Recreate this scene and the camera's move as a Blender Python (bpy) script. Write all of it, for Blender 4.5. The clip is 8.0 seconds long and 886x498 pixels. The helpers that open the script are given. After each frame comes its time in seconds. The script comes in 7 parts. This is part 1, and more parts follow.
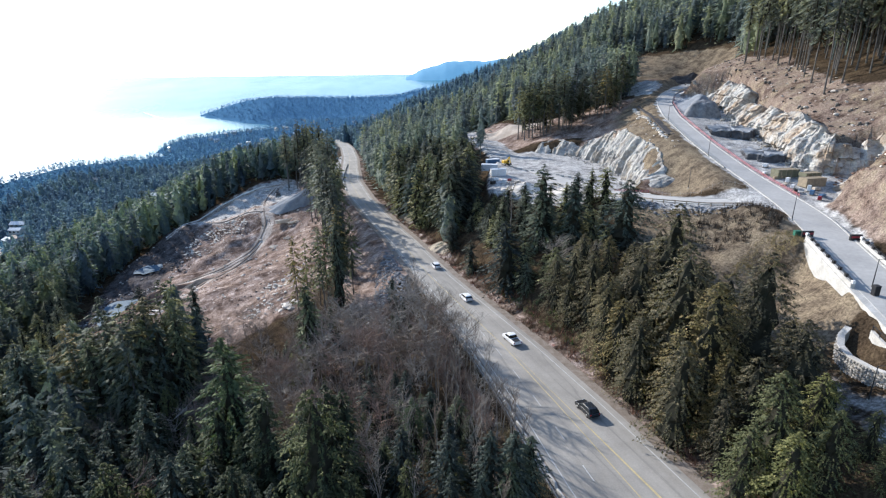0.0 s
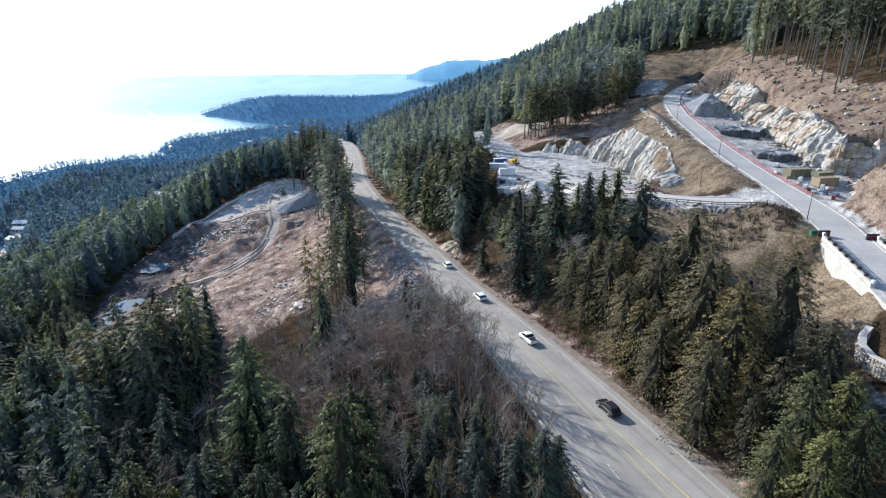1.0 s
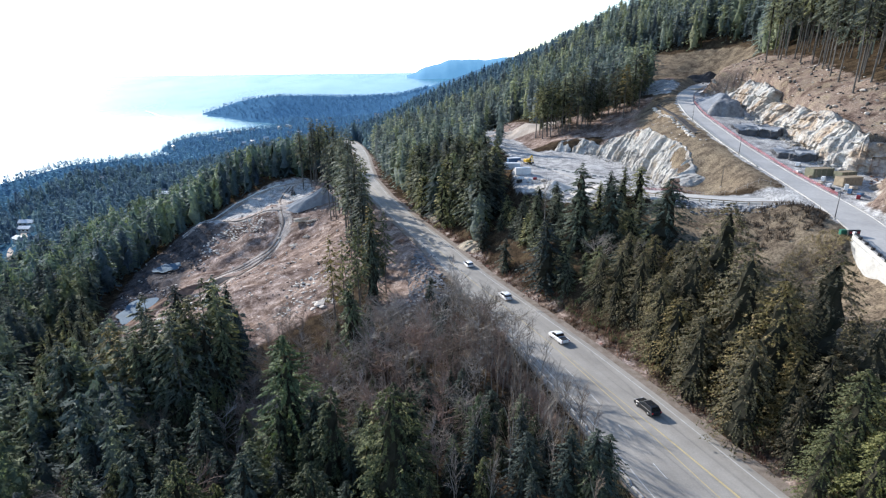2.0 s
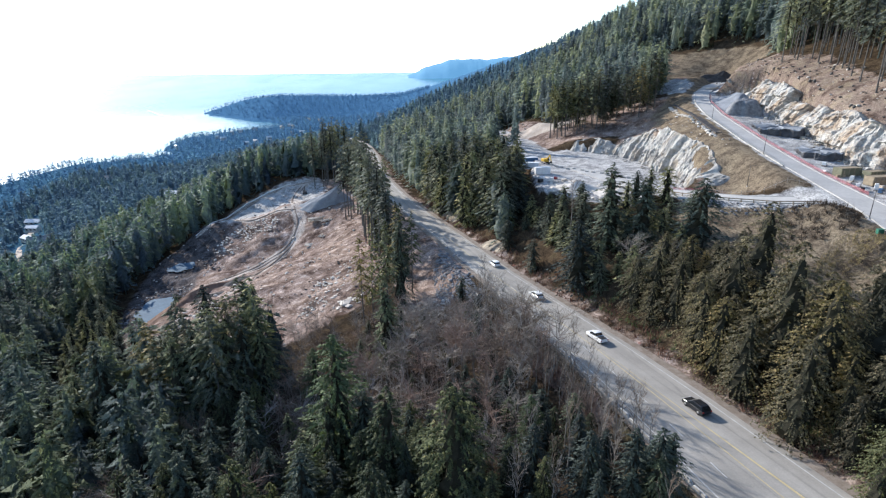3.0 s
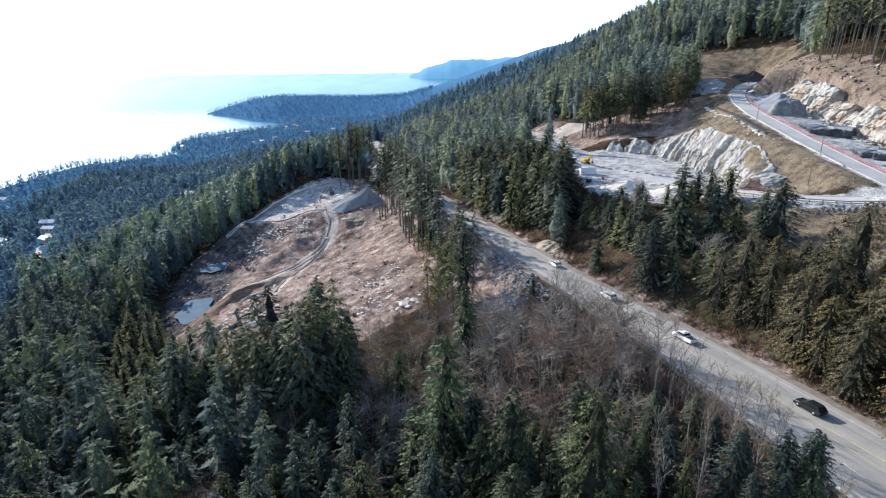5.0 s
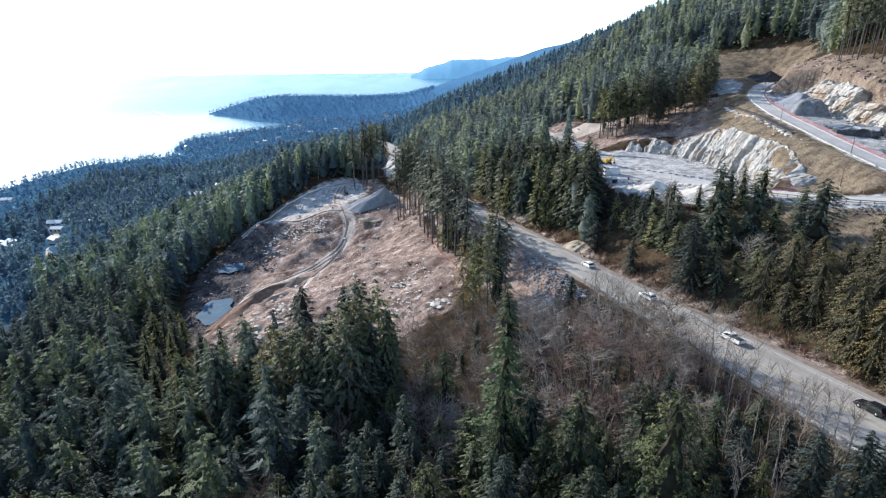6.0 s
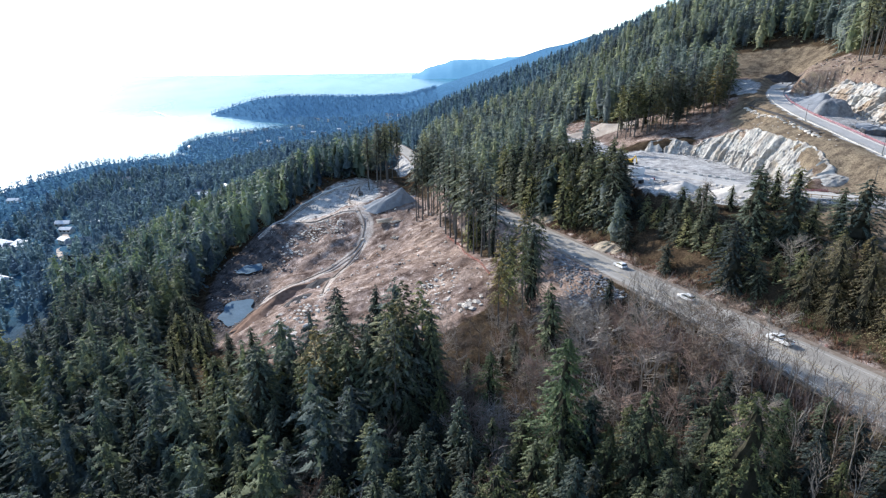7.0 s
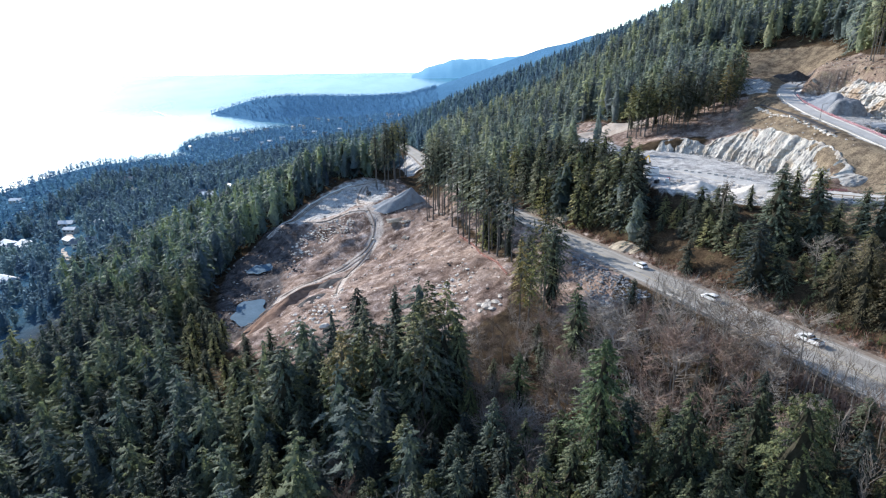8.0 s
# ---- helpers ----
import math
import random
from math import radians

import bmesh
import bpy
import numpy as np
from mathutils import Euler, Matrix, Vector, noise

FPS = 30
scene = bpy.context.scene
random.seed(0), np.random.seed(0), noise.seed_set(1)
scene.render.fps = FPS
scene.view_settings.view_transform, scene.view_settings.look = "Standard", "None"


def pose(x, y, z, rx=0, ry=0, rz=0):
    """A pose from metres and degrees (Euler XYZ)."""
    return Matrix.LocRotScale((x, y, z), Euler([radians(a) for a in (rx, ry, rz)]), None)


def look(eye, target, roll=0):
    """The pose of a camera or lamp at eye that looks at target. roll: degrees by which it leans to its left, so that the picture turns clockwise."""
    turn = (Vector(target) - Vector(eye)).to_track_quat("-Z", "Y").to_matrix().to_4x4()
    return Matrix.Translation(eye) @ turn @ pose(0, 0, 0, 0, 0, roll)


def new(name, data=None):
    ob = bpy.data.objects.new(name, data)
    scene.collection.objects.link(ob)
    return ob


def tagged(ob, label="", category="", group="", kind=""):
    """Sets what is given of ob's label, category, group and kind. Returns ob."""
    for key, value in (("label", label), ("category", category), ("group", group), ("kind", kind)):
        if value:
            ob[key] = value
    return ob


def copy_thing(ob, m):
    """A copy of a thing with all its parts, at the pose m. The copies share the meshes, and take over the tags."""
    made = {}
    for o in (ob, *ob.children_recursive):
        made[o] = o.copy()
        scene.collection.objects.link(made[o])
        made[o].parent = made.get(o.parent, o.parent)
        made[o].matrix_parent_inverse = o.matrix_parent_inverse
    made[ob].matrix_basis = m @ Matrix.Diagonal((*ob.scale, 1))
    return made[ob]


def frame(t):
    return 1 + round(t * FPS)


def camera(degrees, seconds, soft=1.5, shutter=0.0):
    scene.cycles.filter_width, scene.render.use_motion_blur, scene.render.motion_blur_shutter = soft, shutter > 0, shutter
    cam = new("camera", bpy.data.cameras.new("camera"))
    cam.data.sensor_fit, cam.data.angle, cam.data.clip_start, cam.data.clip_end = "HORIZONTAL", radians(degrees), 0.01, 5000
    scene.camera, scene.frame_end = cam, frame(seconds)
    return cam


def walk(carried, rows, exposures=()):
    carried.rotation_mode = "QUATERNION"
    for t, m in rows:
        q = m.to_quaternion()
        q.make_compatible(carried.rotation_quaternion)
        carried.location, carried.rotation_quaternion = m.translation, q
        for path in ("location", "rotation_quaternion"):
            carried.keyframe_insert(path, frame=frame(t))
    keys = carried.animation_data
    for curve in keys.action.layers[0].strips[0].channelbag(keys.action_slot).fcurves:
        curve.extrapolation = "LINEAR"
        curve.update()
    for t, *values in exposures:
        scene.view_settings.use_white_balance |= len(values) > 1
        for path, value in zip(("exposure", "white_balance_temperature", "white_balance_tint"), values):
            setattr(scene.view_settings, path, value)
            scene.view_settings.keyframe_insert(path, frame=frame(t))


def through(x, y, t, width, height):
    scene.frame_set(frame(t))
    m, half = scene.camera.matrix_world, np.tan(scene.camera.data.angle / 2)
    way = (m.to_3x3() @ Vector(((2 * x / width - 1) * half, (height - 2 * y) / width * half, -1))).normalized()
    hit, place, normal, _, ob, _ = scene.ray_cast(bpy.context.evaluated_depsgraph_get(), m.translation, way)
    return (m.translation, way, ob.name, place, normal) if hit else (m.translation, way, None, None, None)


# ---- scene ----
cam = camera(79.6, 8.0, soft=1.25)
METRES, EYE, TILT, LEAN, TURN = 62.0, 50.0, -18.6, 0.5, 0.0
ROWS = [
    (0.0, 0.0, 0.0, 0.0, 0.0, 0.0, -0.0),
    (0.5, -0.0213, -0.0007, -0.0001, 0.0, -0.04, -0.02),
    (1.0, -0.0566, -0.0017, 0.0001, 0.0, -0.09, -0.05),
    (1.5, -0.1033, -0.0025, 0.0001, 0.02, -0.12, -0.05),
    (3.0, -0.2871, -0.0037, -0.0019, 0.02, -0.18, -0.07),
    (3.5, -0.3577, -0.0033, -0.0013, 0.01, -0.19, -0.06),
    (4.0, -0.4305, -0.0025, -0.0016, 0.02, -0.17, -0.04),
    (4.5, -0.5056, -0.002, -0.0014, 0.01, -0.17, -0.03),
    (6.0, -0.7418, 0.0029, 0.0025, -0.04, -0.17, 0.02),
    (6.5, -0.8211, 0.0048, 0.0042, -0.03, -0.18, 0.03),
    (7.0, -0.8992, 0.0069, 0.0068, -0.02, -0.16, 0.06),
    (7.5, -0.9627, 0.0103, 0.008, -0.07, -0.15, 0.08),
    (8.0, -0.9995, 0.0128, 0.009, -0.13, -0.2, 0.11),
]
walk(cam, [(t, pose(0, 0, EYE, TILT, LEAN, TURN) @ pose(METRES * x, METRES * y, METRES * z, 90 + pitch, roll, yaw)) for t, x, y, z, yaw, pitch, roll in ROWS],
     exposures=[(0.0, 0.97, 6400, 10), (8.0, 1.07, 6400, 10)])

# ---------------------------------------------------------------- sky, sun, exposure
SUN_AZ, SUN_EL = -42.0, 25.0        # degrees from north (+y), minus is west; above the horizon
world = bpy.data.worlds.new("sky")
scene.world = world
world.use_nodes = True
wn = world.node_tree.nodes
sky = wn.new("ShaderNodeTexSky")
sky.sky_type, sky.sun_disc = "NISHITA", False
sky.sun_elevation, sky.sun_rotation = radians(SUN_EL), radians(SUN_AZ)
sky.altitude, sky.air_density, sky.dust_density, sky.ozone_density = 200, 1.0, 0.25, 1.6
wn["Background"].inputs["Strength"].default_value = 0.15
world.node_tree.links.new(sky.outputs[0], wn["Background"].inputs["Color"])
sun = new("sun", bpy.data.lights.new("sun", "SUN"))
sun.data.energy, sun.data.angle, sun.data.color = 3.9, radians(0.53), (1.0, 0.95, 0.88)
sun_way = Vector((math.sin(radians(SUN_AZ)) * math.cos(radians(SUN_EL)), math.cos(radians(SUN_AZ)) * math.cos(radians(SUN_EL)), math.sin(radians(SUN_EL))))
sun.matrix_world = look(sun_way * 300, (0, 0, 0))

# ---------------------------------------------------------------- materials
def shader(name, rough=0.8, spec=0.3, metal=0.0):
    m = bpy.data.materials.new(name)
    m.use_nodes = True
    b = m.node_tree.nodes["Principled BSDF"]
    b.inputs["Roughness"].default_value, b.inputs["Metallic"].default_value = rough, metal
    b.inputs["Specular IOR Level"].default_value = spec
    return m, m.node_tree.nodes, m.node_tree.links, b


def rgb(c):
    return (c[0], c[1], c[2], 1.0)


def noise_node(n, l, scale, detail=6.0, rough=0.6, vec=None):
    t = n.new("ShaderNodeTexNoise")
    t.inputs["Scale"].default_value, t.inputs["Detail"].default_value, t.inputs["Roughness"].default_value = scale, detail, rough
    if vec is None:
        vec = n.new("ShaderNodeTexCoord").outputs["Object"]
    l.new(vec, t.inputs["Vector"])
    return t.outputs["Fac"]


def ramp(n, l, fac, stops):
    r = n.new("ShaderNodeValToRGB")
    els = r.color_ramp.elements
    while len(els) < len(stops):
        els.new(0.5)
    for e, (p, c) in zip(els, stops):
        e.position, e.color = p, rgb(c)
    l.new(fac, r.inputs["Fac"])
    return r.outputs["Color"]


def mixed(n, l, fac, a, b, mode="MIX"):
    x = n.new("ShaderNodeMix")
    x.data_type, x.blend_type = "RGBA", mode
    for sock, v in ((x.inputs["Factor"], fac), (x.inputs["A"], a), (x.inputs["B"], b)):
        if isinstance(v, (int, float)):
            sock.default_value = v
        elif isinstance(v, tuple):
            sock.default_value = rgb(v)
        else:
            l.new(v, sock)
    return x.outputs["Result"]


def bumped(n, l, b, fac, strength=0.4, depth=0.05):
    u = n.new("ShaderNodeBump")
    u.inputs["Strength"].default_value, u.inputs["Distance"].default_value = strength, depth
    l.new(fac, u.inputs["Height"])
    l.new(u.outputs["Normal"], b.inputs["Normal"])


def surface(name, dark, light, size=1.0, rough=0.85, spec=0.25, metal=0.0, bump=0.4, depth=0.03, grain=0.25):
    """A weathered surface: large stains over a fine grain, with relief. size: metres of the stains."""
    m, n, l, b = shader(name, rough, spec, metal)
    big = noise_node(n, l, 1.0 / size, 5, 0.6)
    fine = noise_node(n, l, 9.0 / size, 8, 0.65)
    c = ramp(n, l, big, [(0.28, dark), (0.72, light)])
    g = ramp(n, l, fine, [(0.3, (1 - grain, 1 - grain, 1 - grain)), (0.7, (1 + grain * 0.7, 1 + grain * 0.7, 1 + grain * 0.7))])
    c = mixed(n, l, 1.0, c, g, "MULTIPLY")
    l.new(c, b.inputs["Base Color"])
    if bump:
        bumped(n, l, b, fine, bump, depth)
    return m


def foliage(name, stops, per_tree=0.45, thin=0.3, cut=None, through=(1.3, 1.4, 0.7), sheen=0.12):
    """Needles: each spray has its own shade, each tree its own tint; some light comes through."""
    m, n, l, b = shader(name, 0.75, sheen)
    geo, obj, att = n.new("ShaderNodeNewGeometry"), n.new("ShaderNodeObjectInfo"), n.new("ShaderNodeAttribute")
    att.attribute_name = "tint"
    add = n.new("ShaderNodeMath")
    add.operation = "ADD"
    l.new(obj.outputs["Random"], add.inputs[0])
    l.new(att.outputs["Fac"], add.inputs[1])
    frac = n.new("ShaderNodeMath")
    frac.operation = "FRACT"
    l.new(add.outputs[0], frac.inputs[0])
    c = ramp(n, l, geo.outputs["Random Per Island"], stops)
    t = ramp(n, l, frac.outputs[0], [(0.0, (1 - per_tree, 1 - per_tree, 1 - per_tree * 0.8)), (0.5, (1, 1, 1)), (1.0, (1 + per_tree * 1.3, 1 + per_tree * 0.9, 1 - per_tree * 0.1))])
    c = mixed(n, l, 1.0, c, t, "MULTIPLY")
    l.new(c, b.inputs["Base Color"])
    tr = n.new("ShaderNodeBsdfTranslucent")
    l.new(mixed(n, l, 1.0, c, through, "MULTIPLY"), tr.inputs["Color"])
    mx = n.new("ShaderNodeMixShader")
    mx.inputs[0].default_value = thin
    l.new(b.outputs[0], mx.inputs[1])
    l.new(tr.outputs[0], mx.inputs[2])
    out = mx.outputs[0]
    if cut:
        # gaps between the needles of a spray
        hole = noise_node(n, l, cut[1], 3, 0.6)
        st = n.new("ShaderNodeMath")
        st.operation = "GREATER_THAN"
        st.inputs[1].default_value = cut[0]
        l.new(hole, st.inputs[0])
        cl, m2 = n.new("ShaderNodeBsdfTransparent"), n.new("ShaderNodeMixShader")
        l.new(st.outputs[0], m2.inputs[0])
        l.new(out, m2.inputs[1])
        l.new(cl.outputs[0], m2.inputs[2])
        out = m2.outputs[0]
    l.new(out, n["Material Output"].inputs["Surface"])
    return m


def ground_material():
    """Forest floor, bare earth, grass and crushed rock, by the land use stored on the ground, with ragged borders; far
    land is tinted blue for haze.
    """
    m, n, l, b = shader("ground_cover", 0.95, 0.0)
    att = n.new("ShaderNodeAttribute")
    att.attribute_name = "use"
    sep = n.new("ShaderNodeSeparateColor")
    l.new(att.outputs["Color"], sep.inputs[0])
    big, mid, fine = noise_node(n, l, 0.035, 5), noise_node(n, l, 0.25, 7, 0.65), noise_node(n, l, 2.2, 8, 0.7)

    def border(sock):
        a = n.new("ShaderNodeMath")
        a.operation = "MULTIPLY_ADD"
        l.new(mid, a.inputs[0])
        a.inputs[1].default_value = 0.9
        l.new(sock, a.inputs[2])
        r = n.new("ShaderNodeMapRange")
        r.inputs["From Min"].default_value, r.inputs["From Max"].default_value = 0.85, 1.1
        l.new(a.outputs[0], r.inputs["Value"])
        return r.outputs[0]
    floor = ramp(n, l, mid, [(0.3, (0.022, 0.018, 0.013)), (0.5, (0.06, 0.043, 0.029)), (0.62, (0.085, 0.062, 0.04)), (0.78, (0.045, 0.052, 0.024))])
    dirt = ramp(n, l, mid, [(0.34, (0.075, 0.055, 0.046)), (0.46, (0.175, 0.136, 0.115)), (0.55, (0.255, 0.205, 0.178)), (0.66, (0.4, 0.35, 0.318))])
    dirt = mixed(n, l, ramp(n, l, big, [(0.4, (0, 0, 0)), (0.62, (1, 1, 1))]), dirt, mixed(n, l, 0.65, dirt, (0.13, 0.1, 0.085)))
    tan = ramp(n, l, noise_node(n, l, 0.05, 5, 0.65), [(0.46, (0, 0, 0)), (0.58, (0.6, 0.6, 0.6))])
    dirt = mixed(n, l, tan, dirt, ramp(n, l, mid, [(0.36, (0.19, 0.14, 0.108)), (0.5, (0.295, 0.23, 0.185)), (0.64, (0.41, 0.34, 0.285))]))
    vo = n.new("ShaderNodeTexVoronoi")
    vo.inputs["Scale"].default_value = 0.55
    l.new(n.new("ShaderNodeTexCoord").outputs["Object"], vo.inputs["Vector"])
    chip = ramp(n, l, vo.outputs["Distance"], [(0.0, (1, 1, 1)), (0.2, (1, 1, 1)), (0.3, (0, 0, 0))])
    some = ramp(n, l, noise_node(n, l, 0.12, 4, 0.7), [(0.52, (0, 0, 0)), (0.62, (1, 1, 1))])
    dirt = mixed(n, l, mixed(n, l, 1.0, chip, some, "MULTIPLY"), dirt, (0.46, 0.42, 0.38))
    wet = n.new("ShaderNodeAttribute")
    wet.attribute_name = "wet"
    dirt = mixed(n, l, border(wet.outputs["Fac"]), dirt, ramp(n, l, mid, [(0.4, (0.045, 0.042, 0.042)), (0.6, (0.12, 0.11, 0.105))]))
    scar = noise_node(n, l, 0.085, 7, 0.7)
    dirt = mixed(n, l, 1.0, dirt, ramp(n, l, scar, [(0.37, (0.42, 0.38, 0.37)), (0.47, (0.9, 0.87, 0.86)), (0.6, (1.08, 1.05, 1.04)), (0.7, (1.5, 1.5, 1.5))]), "MULTIPLY")
    dirt = mixed(n, l, 1.0, dirt, (1.16, 1.14, 1.16), "MULTIPLY")
    trail = n.new("ShaderNodeAttribute")
    trail.attribute_name = "trail"
    grass = ramp(n, l, mid, [(0.36, (0.085, 0.066, 0.05)), (0.5, (0.175, 0.138, 0.1)), (0.64, (0.25, 0.2, 0.14))])
    grit = ramp(n, l, mid, [(0.36, (0.23, 0.225, 0.225)), (0.5, (0.385, 0.375, 0.365)), (0.64, (0.55, 0.535, 0.515))])
    c = mixed(n, l, border(sep.outputs[0]), floor, dirt)
    c = mixed(n, l, border(sep.outputs[1]), c, grass)
    c = mixed(n, l, border(sep.outputs[2]), c, grit)
    c = mixed(n, l, ramp(n, l, trail.outputs["Fac"], [(0.25, (0, 0, 0)), (0.75, (0.92, 0.92, 0.92))]), c, ramp(n, l, mid, [(0.36, (0.36, 0.305, 0.27)), (0.5, (0.46, 0.4, 0.355)), (0.64, (0.55, 0.49, 0.44))]))
    # far land: haze put into the colour, two steps of blue by distance
    land_haze = n.new("ShaderNodeAttribute")
    land_haze.attribute_name = "land_haze"
    c = mixed(n, l, land_haze.outputs["Fac"], c, ramp(n, l, big, [(0.35, (0.035, 0.085, 0.13)), (0.65, (0.055, 0.12, 0.18))]))
    far_haze = n.new("ShaderNodeAttribute")
    far_haze.attribute_name = "far_haze"
    c = mixed(n, l, far_haze.outputs["Fac"], c, ramp(n, l, big, [(0.35, (0.06, 0.145, 0.245)), (0.65, (0.08, 0.18, 0.3))]))
    g = ramp(n, l, fine, [(0.38, (0.5, 0.5, 0.5)), (0.62, (1.4, 1.4, 1.4))])
    l.new(mixed(n, l, 1.0, c, g, "MULTIPLY"), b.inputs["Base Color"])
    bumped(n, l, b, fine, 0.8, 0.35)
    return m


def sea_material():
    m, n, l, b = shader("sea_water", 0.18, 0.5)
    co = n.new("ShaderNodeTexCoord").outputs["Object"]
    mp = n.new("ShaderNodeMapping")
    mp.inputs["Scale"].default_value = (1.0, 0.35, 1.0)
    l.new(co, mp.inputs["Vector"])
    big = noise_node(n, l, 0.004, 4, 0.6, mp.outputs[0])
    l.new(ramp(n, l, big, [(0.35, (0.05, 0.19, 0.26)), (0.7, (0.08, 0.25, 0.32))]), b.inputs["Base Color"])
    w = noise_node(n, l, 0.12, 5, 0.6, co)
    bumped(n, l, b, w, 0.12, 0.6)
    rr = n.new("ShaderNodeMapRange")
    rr.inputs["To Min"].default_value, rr.inputs["To Max"].default_value = 0.12, 0.3
    l.new(big, rr.inputs["Value"])
    l.new(rr.outputs[0], b.inputs["Roughness"])
    return m


M_GROUND, M_SEA = ground_material(), sea_material()
def asphalt():
    """Worn asphalt: stains, wheel paths running along the lanes, fine grit and a few tar seams."""
    m, n, l, b = shader("worn_asphalt", 0.85, 0.25)
    co = n.new("ShaderNodeTexCoord").outputs["Object"]
    mp = n.new("ShaderNodeMapping")
    mp.vector_type = "TEXTURE"
    mp.inputs["Rotation"].default_value, mp.inputs["Scale"].default_value = (0, 0, radians(17.5)), (1.0, 40.0, 1.0)
    l.new(co, mp.inputs["Vector"])
    lanes, big, fine = noise_node(n, l, 0.75, 3, 0.5, mp.outputs[0]), noise_node(n, l, 0.09, 6, 0.65, co), noise_node(n, l, 4.0, 8, 0.7, co)
    c = ramp(n, l, big, [(0.3, (0.225, 0.21, 0.19)), (0.7, (0.34, 0.318, 0.29))])
    c = mixed(n, l, 1.0, c, ramp(n, l, lanes, [(0.34, (0.9, 0.9, 0.9)), (0.66, (1.08, 1.08, 1.07))]), "MULTIPLY")
    seam = ramp(n, l, noise_node(n, l, 0.35, 2, 0.4, mp.outputs[0]), [(0.487, (0, 0, 0)), (0.497, (0.3, 0.3, 0.3)), (0.503, (0.3, 0.3, 0.3)), (0.513, (0, 0, 0))])
    c = mixed(n, l, seam, c, (0.1, 0.098, 0.095))
    c = mixed(n, l, 1.0, c, ramp(n, l, fine, [(0.3, (0.86, 0.86, 0.86)), (0.7, (1.1, 1.1, 1.1))]), "MULTIPLY")
    l.new(c, b.inputs["Base Color"])
    bumped(n, l, b, fine, 0.15, 0.01)
    return m


M_ASPHALT = asphalt()
M_ASPHALT_NEW = surface("pale_asphalt", (0.34, 0.33, 0.318), (0.45, 0.435, 0.415), 7.0, 0.85, 0.25, bump=0.1, depth=0.01, grain=0.12)
M_GRAVEL = surface("shoulder_gravel", (0.15, 0.118, 0.095), (0.28, 0.24, 0.205), 1.5, 0.95, 0.2, bump=0.8, depth=0.06)
M_RUT = surface("rutted_earth", (0.13, 0.1, 0.082), (0.27, 0.22, 0.185), 1.2, 0.95, 0.15, bump=0.9, depth=0.08)
M_TRACK = surface("compacted_track", (0.33, 0.27, 0.22), (0.5, 0.43, 0.37), 3.0, 0.95, 0.15, bump=0.6, depth=0.08)
M_YELLOW = surface("yellow_road_paint", (0.38, 0.31, 0.17), (0.52, 0.42, 0.22), 1.2, 0.7, bump=0)
M_WHITE = surface("white_road_paint", (0.34, 0.34, 0.33), (0.55, 0.55, 0.53), 1.2, 0.7, bump=0)
M_CONCRETE = surface("pale_concrete", (0.36, 0.345, 0.32), (0.56, 0.54, 0.51), 2.0, 0.85, bump=0.3, depth=0.02)
def granite(name="fresh_granite", stain=(0.85, 0.66, 0.45), seep=0.5, dim=1.0, flute=0.28):
    """Blasted granite: pale faces, dark joints running down, rusty seeps."""
    m, n, l, b = shader(name, 0.85, 0.3)
    co = n.new("ShaderNodeTexCoord").outputs["Object"]
    mp = n.new("ShaderNodeMapping")
    mp.inputs["Scale"].default_value = (1.0, 1.0, flute)
    l.new(co, mp.inputs["Vector"])
    streak, big, fine = noise_node(n, l, 0.45, 7, 0.7, mp.outputs[0]), noise_node(n, l, 0.13, 4, 0.6, co), noise_node(n, l, 3.0, 7, 0.65, co)
    c = ramp(n, l, streak, [(0.32, (0.15, 0.142, 0.135)), (0.42, (0.33, 0.31, 0.295)), (0.56, (0.5, 0.48, 0.44)), (0.7, (0.64, 0.61, 0.56))])
    rust = ramp(n, l, big, [(seep, (0, 0, 0)), (seep + 0.16, (0.9, 0.9, 0.9))])
    c = mixed(n, l, rust, c, mixed(n, l, 1.0, c, stain, "MULTIPLY"))
    c = mixed(n, l, 1.0, c, (dim, dim, dim), "MULTIPLY")
    g = ramp(n, l, fine, [(0.3, (0.75, 0.75, 0.75)), (0.7, (1.15, 1.15, 1.15))])
    l.new(mixed(n, l, 1.0, c, g, "MULTIPLY"), b.inputs["Base Color"])
    bumped(n, l, b, fine, 0.8, 0.2)
    return m


def netting(name, a, b2, cover):
    """Plastic mesh, too fine to see single strands: part of the light passes."""
    m = surface(name, a, b2, 2.0, 0.7, bump=0)
    n, l = m.node_tree.nodes, m.node_tree.links
    t, x = n.new("ShaderNodeBsdfTransparent"), n.new("ShaderNodeMixShader")
    thin, y = n.new("ShaderNodeBsdfTranslucent"), n.new("ShaderNodeMixShader")
    thin.inputs["Color"].default_value = rgb(b2)
    y.inputs[0].default_value = 0.5
    l.new(n["Principled BSDF"].outputs[0], y.inputs[1])
    l.new(thin.outputs[0], y.inputs[2])
    x.inputs[0].default_value = cover
    l.new(t.outputs[0], x.inputs[1])
    l.new(y.outputs[0], x.inputs[2])
    l.new(x.outputs[0], n["Material Output"].inputs["Surface"])
    return m


M_GRANITE = granite(stain=(0.8, 0.7, 0.58), dim=0.82)
M_CUT_ROCK = granite("stained_cut_rock", (0.7, 0.54, 0.4), 0.44, 0.95, 1.6)
M_RUST_ROCK = surface("stained_granite", (0.2, 0.17, 0.14), (0.48, 0.4, 0.3), 3.0, 0.9, 0.25, bump=0.9, depth=0.25)
M_PALE_ROCK = surface("white_broken_granite", (0.42, 0.375, 0.33), (0.74, 0.675, 0.6), 2.0, 0.85, 0.3, bump=0.7, depth=0.1)
